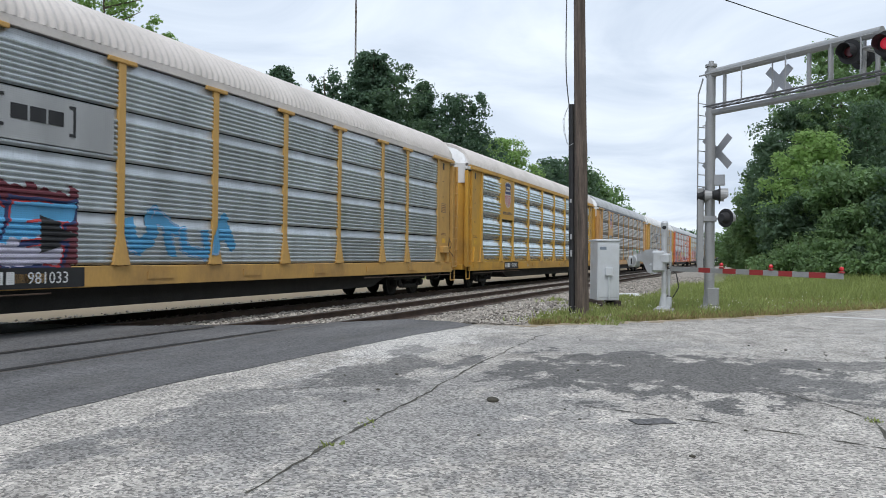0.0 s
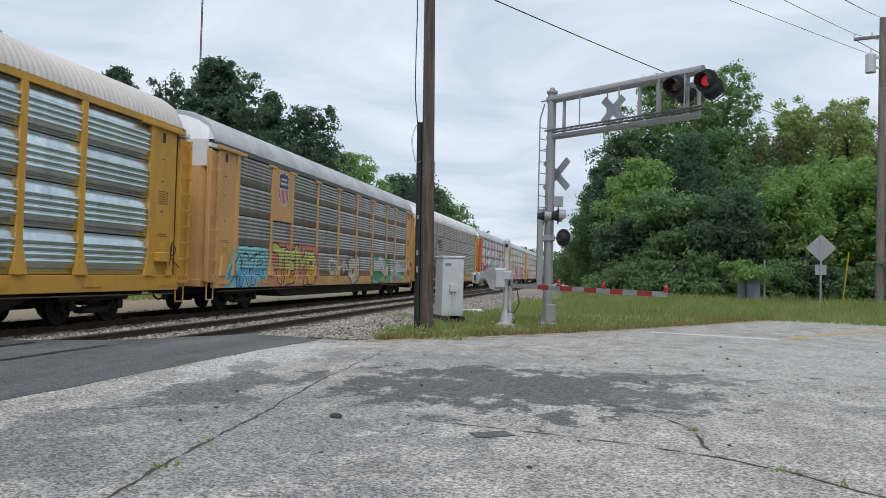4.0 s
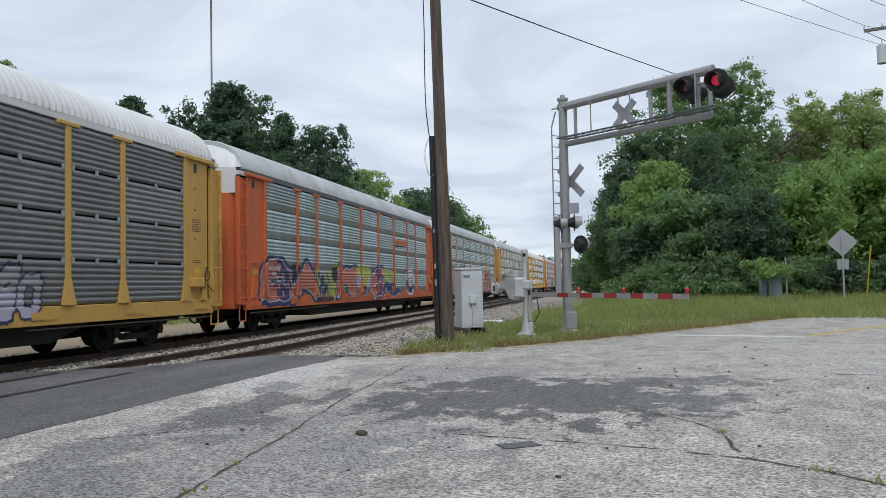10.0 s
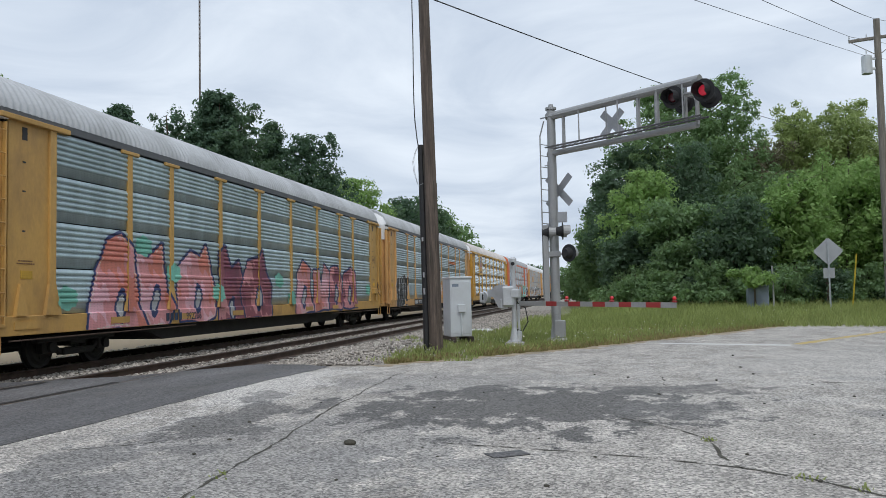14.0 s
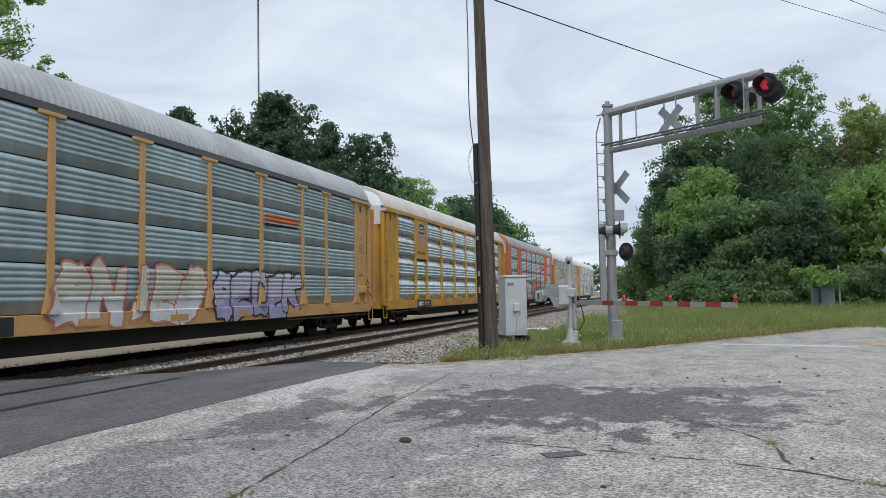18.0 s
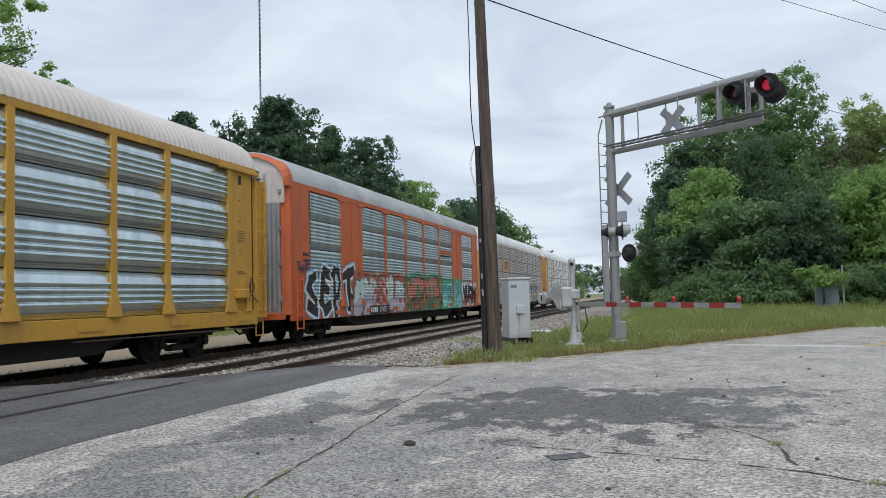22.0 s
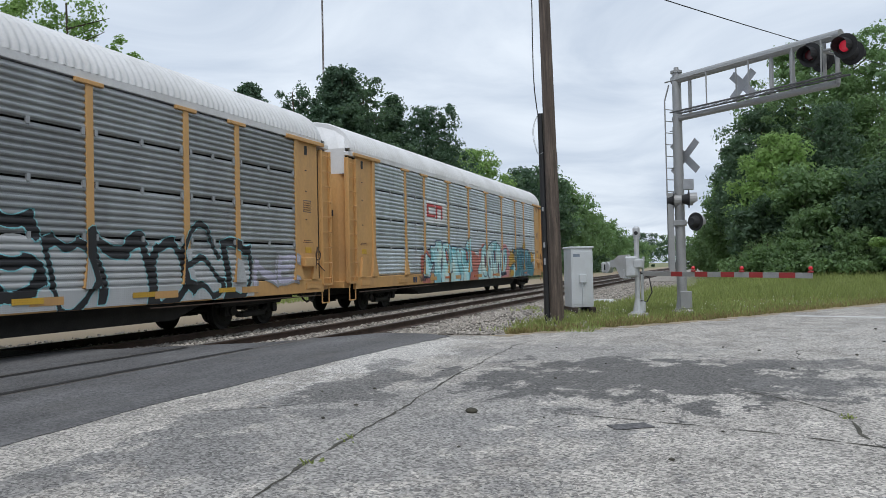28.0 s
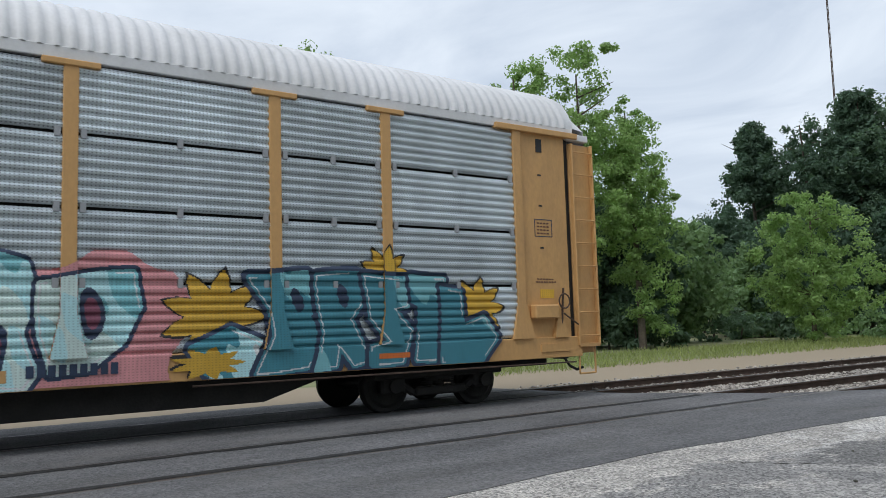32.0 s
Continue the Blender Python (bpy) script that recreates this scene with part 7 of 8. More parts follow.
for index in range(11):
    if index == 8:
        continue
    # stencils on the leading end door
    for k in range(4):
        part("marking", box(B(), 0.38 + 0.1 * k, 0.46 + 0.1 * k, -13.136, -13.126, 3.86, 3.98), tint("brown"), TRAIN[index])
    if NUMBERS[index]:
        o = part("lettering", words(NUMBERS[index], 0.17, 0.002), tint("brown"), TRAIN[index])
        o.matrix_basis = Matrix.Translation((0.36, -13.134, 3.66)) @ FACING
    for k, (w, z) in enumerate(((0.36, 2.0), (0.44, 1.93), (0.30, 1.86), (0.40, 1.72), (0.42, 1.64), (0.28, 1.56))):
        part("marking", box(B(), 0.30, 0.30 + w, -13.136, -13.126, z, z + 0.035), tint("brown"), TRAIN[index])
for index in (3, 9, 10):
    part("marking", box(B(), 0.62, 1.05, -13.13, -13.10, 2.9, 3.08), tint("black"), TRAIN[index], "black plate on the end door")
    clips(index)

# first car: blue and maroon piece, pale blue scrawl
graffito(0, "ODE", -8.6, -5.3, 1.05, 2.15, 0.19, ["sky", "lilac"], "navy", None, "maroon", "red", 21, "blue and maroon graffiti letters", edge=0.06)
shape(0, -5.7, -4.9, 1.25, 1.95, lambda Y, Z: (Y + np.abs(Z - 0.5) * 1.7 + 0.1 * np.sin(22 * Z) < 0.85), "black", "black graffiti spike")
graffito(0, "UTUA", -3.85, -0.75, 1.28, 1.92, 0.12, ["sky"], "sky", None, None, "lilac", 22, "pale blue graffiti scrawl", edge=0.02, wob=0.1)
plate(0, -6.5, -4.2, 3.02, 3.80, "zinc", PANEL_X + 0.040, "sign_sheet", "white sheet with a dark block emblem")
for y0, y1, z0, z1 in ((-6.55, -6.5, 3.2, 3.7), (-6.55, -6.42, 3.2, 3.25), (-6.55, -6.42, 3.65, 3.7), (-5.1, -5.05, 3.2, 3.7), (-5.18, -5.05, 3.2, 3.25), (-5.18, -5.05, 3.65, 3.7), (-6.3, -6.0, 3.34, 3.57), (-5.95, -5.65, 3.34, 3.57), (-5.6, -5.3, 3.34, 3.57)):
    plate(0, y0, y1, z0, z1, "black", PANEL_X + 0.05, "emblem")
number(0, -6.95, "981033", False, "black")
# second car
shield_sign(1, -8.44, -6.76, "yellow")
lettering(1, "BUILDING AMERICA", -8.33, 3.16, 0.19, "ink", FACE_X + 0.008, 0.78, "dark words under the shield")
number(1, -7.95, "978249", False, "black")
lettering(1, "RI", -4.25, 0.82, 0.2, "white", FACE_X + 0.024)
# third car
shield_sign(2, -8.44, -6.76, "tan")
graffito(2, "AKR", -11.6, -9.1, 0.85, 1.75, 0.13, ["teal", "sky"], "ink", None, "teal", "white", 31, "pale blue graffiti letters")
graffito(2, "TEMS", -8.4, -4.1, 0.85, 2.0, 0.15, ["lime", "gold"], "black", None, "coral", "cream", 32, "yellow-green graffiti letters")
graffito(2, "CHNO", -2.5, 1.6, 1.15, 1.8, 0.07, ["cream"], "brown", None, None, None, 33, "thin cream graffiti scrawl", edge=0.015)
graffito(2, "BDA", 4.3, 7.2, 0.85, 1.8, 0.19, ["white", "green"], "grey", None, "green", "white", 34, "green and white graffiti letters")
graffito(2, "WEH", 7.7, 11.3, 0.9, 1.75, 0.17, ["white", "mint"], "grey", None, None, "white", 35, "white graffiti letters")
graffito(2, "@", 0.2, 1.7, 0.9, 1.9, 0.2, ["cream"], "brown", None, None, None, 36, "cream graffiti eye", edge=0.07)
# fourth car
graffito(3, "EDNDWR", -11.6, -5.9, 0.85, 2.1, 0.17, ["black", "black", "white"], "white", None, "black", "white", 41, "black and white graffiti letters", edge=0.06)
graffito(3, "SEGUN", -5.4, 0.9, 0.9, 2.1, 0.15, ["maroon", "plum"], "cream", None, "maroon", "pink", 42, "maroon graffiti letters with pale outlines", edge=0.05)
graffito(3, "TSO", 4.0, 5.95, 0.95, 1.8, 0.12, ["grey", "lilac"], "ink", None, None, None, 43, "small pale grey graffiti letters")
for k in range(4):
    plate(3, -6.95, -6.0 + 0.1 * k, 3.55 - 0.07 * k, 3.585 - 0.07 * k, "black", PANEL_X + 0.046, "emblem")
bars(3, -6.0, 3.4, 0.9, 0.24, 2, "black", PANEL_X + 0.046, "emblem")
bars(3, -6.1, 3.22, 1.2, 0.1, 7, "black", PANEL_X + 0.046, "emblem")
bars(3, -6.1, 3.05, 1.35, 0.1, 8, "black", PANEL_X + 0.046, "emblem")
shape(3, -12.45, -11.85, 1.5, 3.7, lambda Y, Z: (np.abs(Y - 0.5 - 0.32 * np.sin(26 * Z + 2 * np.sin(9 * Z))) < 0.07) & (np.sin(13 * Z) > -0.8), "black", "black scribble on the corner panel")
number(3, -8.45, "941077", False, "black")
# fifth car
shape(4, -11.6, -8.3, 1.2, 2.2, lambda Y, Z: Z < 0.82 + 0.12 * np.sin(9 * Y), "black", "black background paint")
graffito(4, "CA", -11.5, -6.7, 0.92, 2.1, 0.24, ["coral", "coral", "blue"], "white", "blue", None, None, 51, "red and blue graffiti letters", edge=0.03, band=0.12, soft=0.9)
graffito(4, "WS", -6.9, -4.0, 0.95, 2.1, 0.19, ["lime", "lime", "blue"], "grey", None, None, "cream", 52, "green and blue graffiti letters", edge=0.03, soft=0.9)
shape(4, -5.3, -3.6, 1.5, 2.2, lambda Y, Z: (Y - 0.5) ** 2 + (Z - 0.5) ** 2 + 0.03 * np.sin(19 * Y) < 0.2, "black", "black background paint")
graffito(4, "K", -4.5, -2.2, 0.95, 2.15, 0.24, ["coral", "coral", "blue"], "white", "blue", None, None, 53, "red and blue graffiti letters", edge=0.03, soft=0.9)
graffito(4, "T", -2.1, 0.0, 0.95, 2.1, 0.20, ["lime", "blue"], "white", None, None, None, 55, "green and blue graffiti letters", edge=0.03, soft=0.9)
graffito(4, "O", 0.1, 2.0, 0.95, 2.1, 0.24, ["coral", "coral", "blue"], "white", "blue", None, None, 56, "red and blue graffiti letters", edge=0.03, soft=0.9)
graffito(4, "RL", 2.1, 5.2, 0.92, 2.1, 0.17, ["lime", "blue"], "white", None, None, None, 57, "green and blue graffiti letters", edge=0.03, soft=0.9)
graffito(4, "O", 6.3, 7.8, 1.05, 2.05, 0.10, ["white", "blue"], "blue", "white", None, None, 54, "round white and blue graffiti figure", wob=0.02, soft=1.0)
for k, text in enumerate(("MAKE MONEY", "AND", "THE")):
    lettering(4, text, -11.05 + 0.25 * k, 1.93 - 0.17 * k, 0.17, "white", PANEL_X + 0.075, 0.9, "small white sprayed words")
bars(4, -6.7, 0.84, 1.7, 0.16, 8, "ink", FACE_X + 0.024)
for i in (4, 6, 8):
    shape(i, 4.25, 6.42, 3.42, 3.66, lambda Y, Z: np.abs(Z - 0.5) < 0.42, "orange", "orange block emblem", "emblem", 0.004)
    shape(i, 4.2, 6.35, 3.30, 3.40, lambda Y, Z: Z > 0.5 * Y, "black", "dark swoosh under the emblem", "emblem", 0.004)
# sixth car
bubble(5, [([(-10.2, 0.78), (-9.9, 2.0), (-9.5, 2.6), (-9.0, 2.75), (-8.6, 2.5), (-8.4, 1.6), (-8.0, 1.2), (-7.9, 0.78)], (-9.0, 1.2)),
           ([(-8.35, 2.4), (-7.9, 2.3), (-7.3, 2.65), (-7.15, 1.5), (-6.8, 1.1), (-7.0, 0.78), (-7.8, 0.78), (-8.2, 1.3)], (-7.6, 1.35)),
           ([(-6.4, 2.2), (-5.9, 2.5), (-5.4, 2.4), (-5.1, 2.75), (-4.8, 2.2), (-4.5, 1.4), (-4.6, 0.9), (-5.3, 0.78), (-6.4, 0.85), (-6.55, 1.5)], (-5.5, 1.35))],
       ["pink", "coral", "blush"], "navy", "cream", "zinc", "large pink graffiti letters with dark red outlines", 0.08, 61, 0.16, (0.14, 0.28))
bubble(5, [([(-4.25, 0.78), (-4.2, 2.6), (-3.9, 2.75), (-3.5, 2.1), (-3.0, 2.4), (-2.75, 1.9), (-2.65, 0.78)], (-3.4, 1.0)),
           ([(-2.55, 0.78), (-2.8, 1.6), (-2.4, 2.4), (-1.6, 2.5), (-1.3, 2.8), (-1.1, 2.2), (-0.6, 1.7), (-0.7, 0.8)], (-1.6, 1.3))],
       ["wine", "plum", "pink"], "navy", "pink", "zinc", "dark red graffiti letters", 0.08, 62, 0.16, (0.14, 0.28))
bubble(5, [([(1.6, 0.78), (1.8, 2.2), (2.3, 2.6), (3.0, 2.3), (2.9, 1.6), (3.35, 0.85)], (2.4, 1.35)),
           ([(3.5, 0.85), (3.4, 2.3), (3.9, 2.3), (4.2, 1.6), (4.6, 2.5), (5.1, 2.3), (5.0, 0.9)], None)],
       ["pink", "blush", "coral"], "navy", "cream", "zinc", "pink graffiti letters with dark red outlines", 0.08, 63, 0.16, (0.16, 0.3))
bubble(5, [([(5.2, 0.9), (5.35, 2.4), (6.2, 2.5), (6.6, 2.0), (6.7, 0.9)], (6.0, 1.4)), ([(6.9, 0.9), (7.0, 2.2), (7.9, 2.5), (8.6, 2.2), (8.8, 0.9)], (7.8, 1.4))],
       ["pink", "wine", "plum"], "navy", "pink", "zinc", "pink and dark red graffiti letters", 0.08, 64, 0.16, (0.16, 0.3))
for y, z in ((-7.0, 2.0), (-4.6, 1.5), (-0.2, 1.9), (0.9, 1.3), (10.3, 1.6), (-11.2, 1.4), (-8.4, 2.6)):
    shape(5, y, y + 0.9, z - 0.3, z + 0.3, lambda Y, Z: ((Y - 0.5) ** 2 + (Z - 0.5) ** 2 + 0.03 * np.sin(17 * Y + 11 * Z) < 0.16), "mint", "mint green paint splash")
number(5, -7.0, "992206", True, None)
# seventh car
graffito(6, "SAUT", -11.25, -8.7, 0.74, 2.3, 0.17, ["black"], "white", None, None, None, 71, "black and white graffiti letters", edge=0.04)
graffito(6, "SNIES", -4.0, 1.0, 0.85, 1.95, 0.17, ["cream", "white"], "coral", None, None, "white", 72, "off-white graffiti letters")
graffito(6, "SEDEK", 1.5, 6.3, 0.8, 1.95, 0.17, ["lilac", "violet"], "black", None, None, None, 73, "lilac graffiti letters with black outlines", edge=0.06)
graffito(6, "W", 10.2, 11.3, 1.4, 1.8, 0.05, ["lilac"], "lilac", None, None, None, 74, "small lilac scrawl", edge=0.01)
number(6, -7.0, "975513", False, "black")
# eighth car
shield_sign(7, -8.44, -6.76, "yellow")
lettering(7, "BUILDING AMERICA", -8.33, 3.16, 0.19, "ink", FACE_X + 0.008, 0.78, "dark words under the shield")
number(7, -8.3, "851952", False, "black")
lettering(7, "RI", -4.6, 0.82, 0.2, "white", FACE_X + 0.024)
# ninth car
graffito(8, "sept", -11.45, -7.6, 0.74, 2.34, 0.145, ["black"], "white", "sky", None, None, 81, "black graffiti letters with white and blue outlines", slant=0.0, wob=0.03, edge=0.085, band=0.045)
graffito(8, "THAE", -12.3, -11.35, 2.2, 2.48, 0.022, ["navy"], "navy", None, None, None, 86, "thin blue sprayed tag", edge=0.004, wob=0.04)
graffito(8, "SWOBUB", -7.6, -1.8, 0.8, 2.1, 0.20, ["mist", "lilac", "rustred"], "blue", None, "rustred", "white", 82, "pale grey and rust graffiti letters", edge=0.03)
graffito(8, "WORTH", -1.4, 4.1, 0.8, 2.15, 0.18, ["coral", "brown"], "black", None, "green", "cream", 83, "coral and brown graffiti letters on green")
graffito(8, "SOMOS", 4.5, 8.4, 0.85, 2.0, 0.11, ["deep_teal", "teal"], "mint", None, "green", "mist", 84, "mint and teal graffiti letters")
graffito(8, "MURM", 8.6, 11.5, 1.0, 1.9, 0.12, ["black", "maroon"], "black", None, "white", None, 85, "black graffiti letters on white with pink hearts")
for y, z in ((8.9, 2.1), (9.9, 2.12), (10.6, 2.1), (11.2, 2.1), (8.95, 1.1), (11.4, 1.2), (10.0, 0.95)):
    shape(8, y, y + 0.3, z - 0.14, z + 0.16, lambda Y, Z: ((Y - 0.5) * 1.6) ** 2 + (Z - 0.45 - np.abs(Y - 0.5) * 0.7) ** 2 < 0.16, "red", "small red painted heart")
number(8, -5.9, "694857", False, "black", 0.3)
lettering(8, "28818", -11.72, 2.5, 0.15, "ink", 1.498)
bars(8, -11.72, 2.68, 0.45, 0.11, 4, "ink", 1.498)
plate(8, -11.74, -11.36, 1.42, 1.56, "yellow", 1.498, "yellow_notice", "yellow warning sticker")
bm = B()
for y in (-12.27, -11.82):
    tube(bm, (1.55, y, 0.45), (1.55, y, 2.0), 0.022, n=6)
    tube(bm, (1.55, y, 1.99), (1.49, y, 1.99), 0.022, n=6)
part("ladder_rail", bm, PAINT["orange"], TRAIN[8])
for k in range(5):
    part("rung", tube(B(), (1.56, -12.27, 0.5 + 0.36 * k), (1.56, -11.82, 0.5 + 0.36 * k), 0.016, n=6), PAINT["orange"], TRAIN[8])
# tenth car
shape(9, -6.72, -4.3, 2.98, 3.82, lambda Y, Z: Y > -1, PAINT["tan"], "tan sheet with a dark block emblem", "sign_sheet", 0.006)
shape(9, -6.1, -5.55, 3.16, 3.64, lambda Y, Z: (np.hypot(Y - 0.55, Z - 0.5) < 0.5) & ((np.hypot(Y - 0.55, Z - 0.5) > 0.28) & (Y < 0.8)), "ink", "dark block emblem", "emblem", 0.012)
shape(9, -5.45, -4.9, 3.16, 3.64, lambda Y, Z: (Y < 0.25) | (Y > 0.75) | (Z > 0.72), "ink", "dark block emblem", "emblem", 0.012)
graffito(9, "HWOMS", -11.5, -6.6, 0.8, 1.9, 0.13, ["black", "grey", "white"], "white", None, "grey", None, 91, "black and white graffiti scrawl")
graffito(9, "RUDND", -6.6, -2.0, 0.8, 1.85, 0.15, ["black", "grey"], "white", None, None, "white", 92, "black and white graffiti letters")
graffito(9, "OR", -2.2, 0.2, 0.8, 1.9, 0.22, ["black", "brown"], "white", None, "white", None, 93, "black and white graffiti letters", edge=0.08)
shape(9, 0.1, 9.1, 0.76, 2.02, lambda Y, Z: Z < 0.9 + 0.09 * np.sin(31 * Y) - 0.9 * np.maximum(0, Y - 0.75), "zinc", "silver-grey paint behind the outline letters")
graffito(9, "KSOMOSD", 0.4, 9.0, 0.8, 2.12, 0.07, ["black"], "black", "teal", None, None, 94, "dark outline graffiti letters with teal shine", edge=0.02, band=0.02, wob=0.16)
graffito(9, "NE", 9.2, 11.2, 1.0, 1.7, 0.07, ["lilac"], "grey", None, None, None, 95, "pale graffiti scrawl")
for y in (-11.9, -6.0, -3.5, -0.6, 2.3, 5.0, 7.7):
    plate(9, y, y + 0.62, 0.88, 0.98, "yellow", FACE_X + 0.026, "reflector", "yellow reflector strip on the sill")
# last car
shape(10, -6.76, -4.32, 3.0, 3.82, lambda Y, Z: Y > -1, "white", "white sheet with a red emblem", "sign_sheet", 0.006)
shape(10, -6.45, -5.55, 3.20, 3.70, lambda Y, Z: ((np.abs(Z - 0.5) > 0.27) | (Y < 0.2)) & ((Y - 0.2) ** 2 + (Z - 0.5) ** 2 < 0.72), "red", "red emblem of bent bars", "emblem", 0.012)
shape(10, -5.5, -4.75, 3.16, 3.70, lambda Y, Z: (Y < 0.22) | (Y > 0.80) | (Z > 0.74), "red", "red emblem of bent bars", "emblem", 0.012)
number(10, -8.0, "710879", True, None, 0.28, 2)
for y0, y1, z1 in ((-7.2, -6.0, 1.95), (-2.2, 0.2, 2.0), (0.0, 1.4, 2.35), (3.3, 5.5, 2.4)):
    shape(10, y0, y1, 0.76, z1, lambda Y, Z: (np.minimum(np.minimum(Y, 1 - Y) * 4, (1 - Z) * 3) + 0.35 * np.sin(9 * Y + 3) * np.sin(7 * Z + 1) > 0.25), "pink" if y0 > 1 else "coral", "coral pink background paint")
bubble(10, [([(-7.3, 1.05), (-7.1, 1.75), (-6.4, 1.48), (-6.75, 1.0)], None),
            ([(-6.5, 2.05), (-5.95, 2.1), (-5.9, 2.3), (-5.4, 2.28), (-5.4, 2.1), (-5.0, 2.15), (-5.05, 1.75), (-5.5, 1.7), (-5.4, 0.74), (-6.15, 0.74), (-6.05, 1.6), (-6.45, 1.55)], None),
            ([(-5.1, 2.15), (-4.5, 2.22), (-4.1, 1.95), (-4.1, 1.4), (-4.55, 1.15), (-4.6, 0.74), (-5.35, 0.74), (-5.2, 1.5)], (-4.72, 1.75)),
            ([(-4.05, 2.05), (-3.5, 2.08), (-3.5, 1.6), (-3.1, 1.2), (-3.2, 0.74), (-4.3, 0.74), (-4.2, 1.2), (-3.9, 1.5)], None),
            ([(-3.4, 2.05), (-2.95, 2.05), (-2.9, 1.65), (-2.55, 1.3), (-2.7, 0.74), (-3.05, 0.74), (-3.0, 1.2), (-3.35, 1.55)], None),
            ([(-2.85, 2.07), (-2.3, 2.0), (-2.2, 2.2), (-1.66, 2.48), (-1.5, 1.6), (-1.6, 1.2), (-1.9, 0.74), (-2.6, 0.74), (-2.45, 1.25), (-2.8, 1.6)], (-2.15, 1.8))],
       ["pale_teal", "teal", "mist"], "ink", "white", "coral", "big pale teal graffiti letters with dark outlines", 0.055, 101, 0.4)
bubble(10, [([(-0.25, 0.75), (-0.15, 1.2), (0.25, 1.5), (0.45, 1.1), (1.2, 0.85), (1.28, 0.75)], None),
            ([(0.3, 1.6), (0.45, 2.1), (1.05, 2.3), (1.0, 1.75), (1.15, 1.2), (1.1, 0.95), (0.75, 0.95), (0.4, 1.2)], (0.85, 1.6)),
            ([(1.15, 2.0), (1.5, 2.2), (1.9, 2.3), (2.05, 2.0), (1.9, 1.7), (2.15, 1.3), (2.15, 0.8), (1.6, 0.75), (1.3, 1.0), (1.15, 1.5)], (1.62, 1.4)),
            ([(1.98, 2.35), (2.88, 2.47), (2.65, 2.05), (2.8, 1.5), (2.8, 0.8), (2.25, 0.8), (2.2, 1.5), (2.1, 2.0)], (2.45, 1.75)),
            ([(2.75, 2.0), (3.0, 2.3), (3.4, 2.2), (3.5, 1.75), (3.4, 1.4), (3.55, 0.95), (3.4, 0.75), (2.88, 0.78), (2.85, 1.4)], (3.15, 1.15)),
            ([(3.62, 2.0), (4.66, 2.1), (4.75, 1.7), (4.5, 1.25), (4.1, 0.95), (3.7, 0.95), (3.6, 1.4)], (4.15, 1.6))],
       ["pale_teal", "teal", "mist"], "ink", "white", "plum", "pale teal bubble letters with dark outlines", 0.05, 103, 0.1)


def spikes(Y, Z):
    a = np.arctan2(Z - 0.45, Y - 0.55) * 9 / (2 * math.pi)
    return np.hypot(Y - 0.55, Z - 0.45) < 0.26 + 0.42 * np.abs(a - np.floor(a) - 0.5)


for y0, y1, z0, z1 in ((4.95, 6.5, 0.95, 2.3), (7.95, 8.85, 1.8, 2.65), (9.5, 10.75, 1.15, 2.2), (5.1, 6.2, 0.74, 1.2)):
    shape(10, y0 - 0.06, y1 + 0.06, max(0.74, z0 - 0.06), z1 + 0.06, spikes, "black", "black edge of a yellow painted burst")
    shape(10, y0, y1, z0, z1, spikes, "yellow", "yellow painted burst", lift=0.003)
bubble(10, [([(5.6, 0.85), (5.4, 1.15), (5.9, 1.4), (6.4, 1.15), (6.3, 0.78), (5.8, 0.76)], None)], ["pale_teal", "deep_teal", "white"], "ink", "white", "ink", "pale teal curled foot of the letters", 0.06, 105, 0.1)
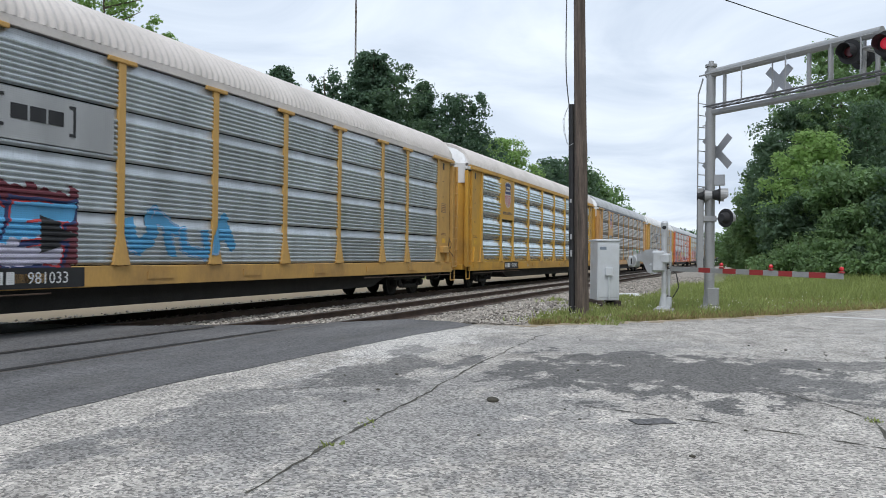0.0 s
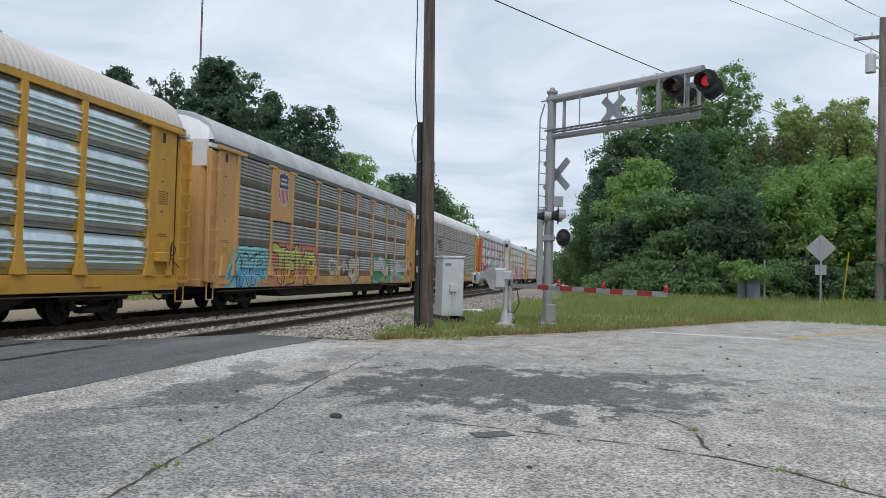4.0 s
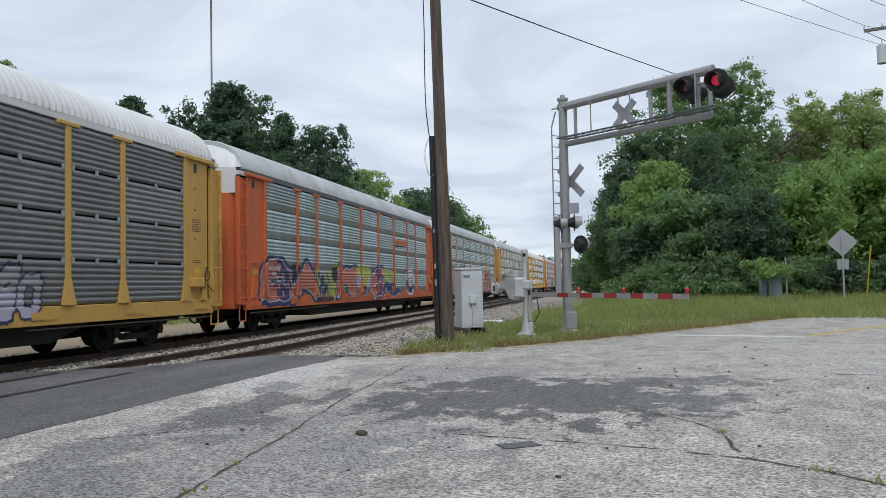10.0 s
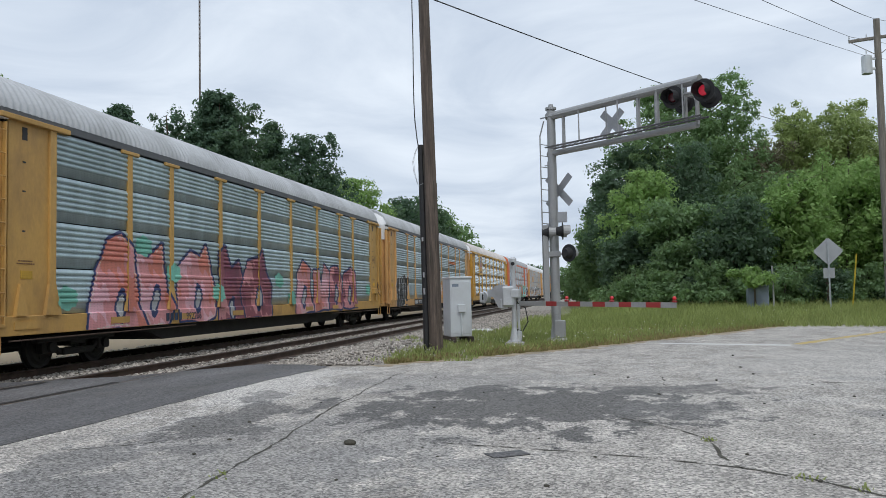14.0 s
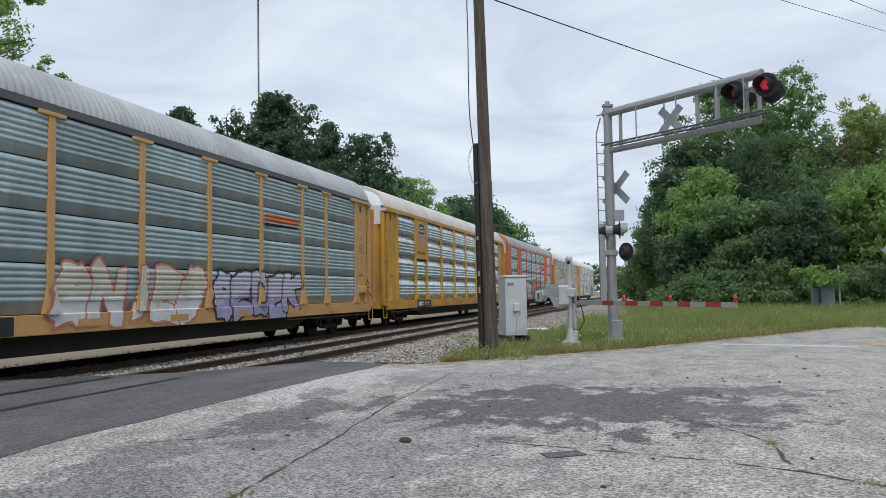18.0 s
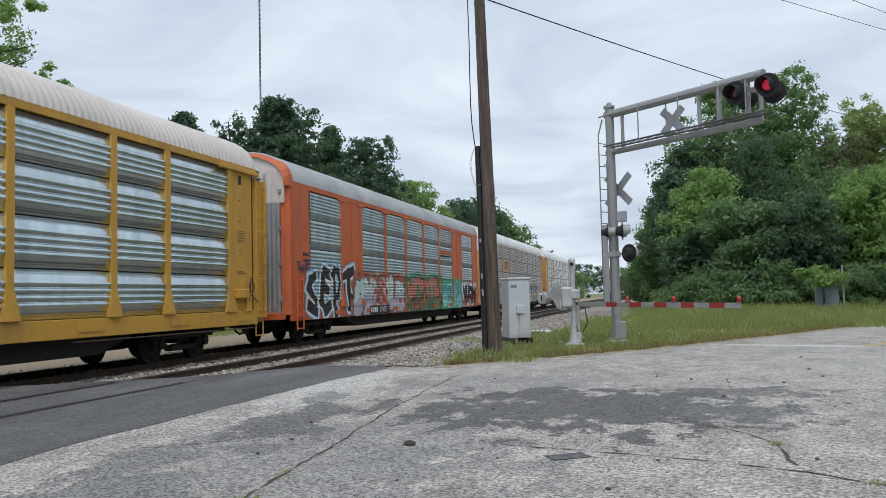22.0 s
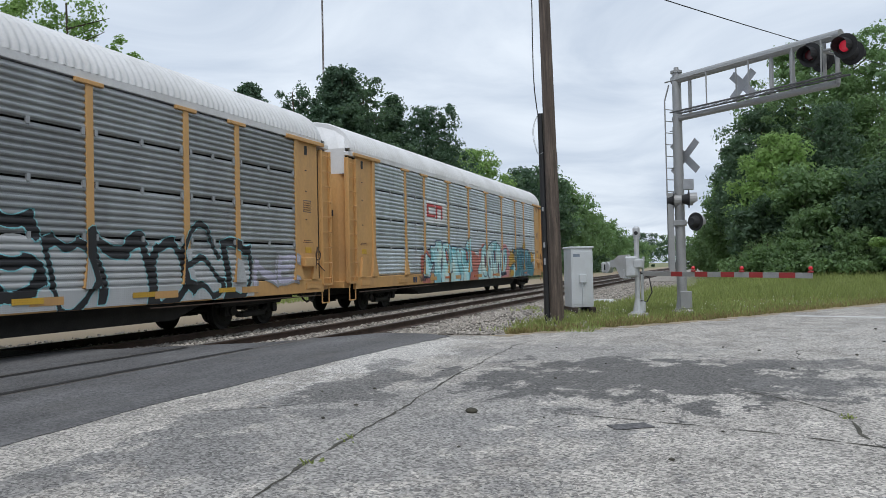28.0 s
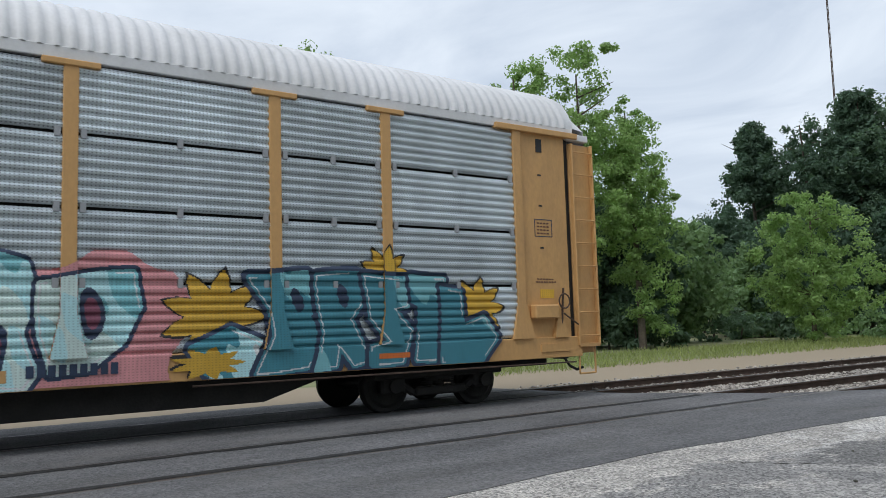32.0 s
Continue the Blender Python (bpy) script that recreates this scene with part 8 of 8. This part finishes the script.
bubble(10, [([(6.2, 2.1), (7.05, 2.12), (7.2, 1.75), (7.0, 1.5), (7.25, 1.2), (7.05, 0.8), (6.3, 0.8), (6.5, 1.3), (6.45, 1.7)], (6.85, 1.75)),
            ([(7.2, 2.12), (7.85, 2.12), (8.0, 1.75), (7.75, 1.45), (8.0, 0.85), (7.75, 0.78), (7.5, 1.1), (7.45, 0.8), (7.15, 0.8), (7.3, 1.3)], (7.62, 1.8)),
            ([(8.0, 2.1), (8.8, 2.1), (8.7, 1.7), (8.45, 1.65), (8.8, 1.3), (8.65, 0.85), (8.1, 0.8), (8.1, 1.05), (8.4, 1.15), (8.05, 1.5)], None),
            ([(8.85, 2.12), (9.45, 2.1), (9.4, 1.75), (9.25, 1.7), (9.25, 0.85), (8.9, 0.85), (8.95, 1.7), (8.85, 1.75)], None),
            ([(9.4, 1.95), (9.75, 1.9), (9.75, 1.35), (10.2, 1.45), (10.5, 1.1), (10.2, 0.78), (9.4, 0.8)], None)],
       ["deep_teal", "teal", "deep_teal"], "ink", "white", "ink", "dark teal graffiti letters with black outlines", 0.07, 104, 0.1, (0.06, 0.12))
bars(10, 3.55, 0.88, 1.05, 0.14, 9, "ink", FACE_X + 0.026)
for y in (-4.6, -0.8, 2.1, 8.3):
    plate(10, y, y + 0.55, 0.88, 0.96, "orange", FACE_X + 0.026, "reflector", "orange reflector strip on the sill")


# ---- what moves: the train rolls past at about 9.1 m/s ----
LAST_CAR = [(0, 287.47), (2, 269.5), (4.5, 247.3), (7, 225.3), (11, 188.9), (14, 161.5), (17, 134.3), (20, 107.1), (28, 34.7), (29.5, 21.0), (30.5, 11.8), (31.5, 2.85), (32, -1.75)]


def train_at(t):
    return float(np.interp(t, [r[0] for r in LAST_CAR], [r[1] for r in LAST_CAR]))


def motions():
    for k, car in enumerate(TRAIN):
        walk(car, [(t, rail_pose(FAR_TRACK, y - (10 - k) * PITCH)) for t, y in LAST_CAR])
    # wheels roll with the train: two frames from row to row
    steps = [k / 15 for k in range(481)]
    start = train_at(0)
    angles = [(t, math.degrees((start - train_at(t)) / 0.42)) for t in steps]
    for wheelset in WHEELSETS:
        x, y, z = wheelset.location
        walk(wheelset, [(t, pose(x, y, z, a)) for t, a in angles])


motions()
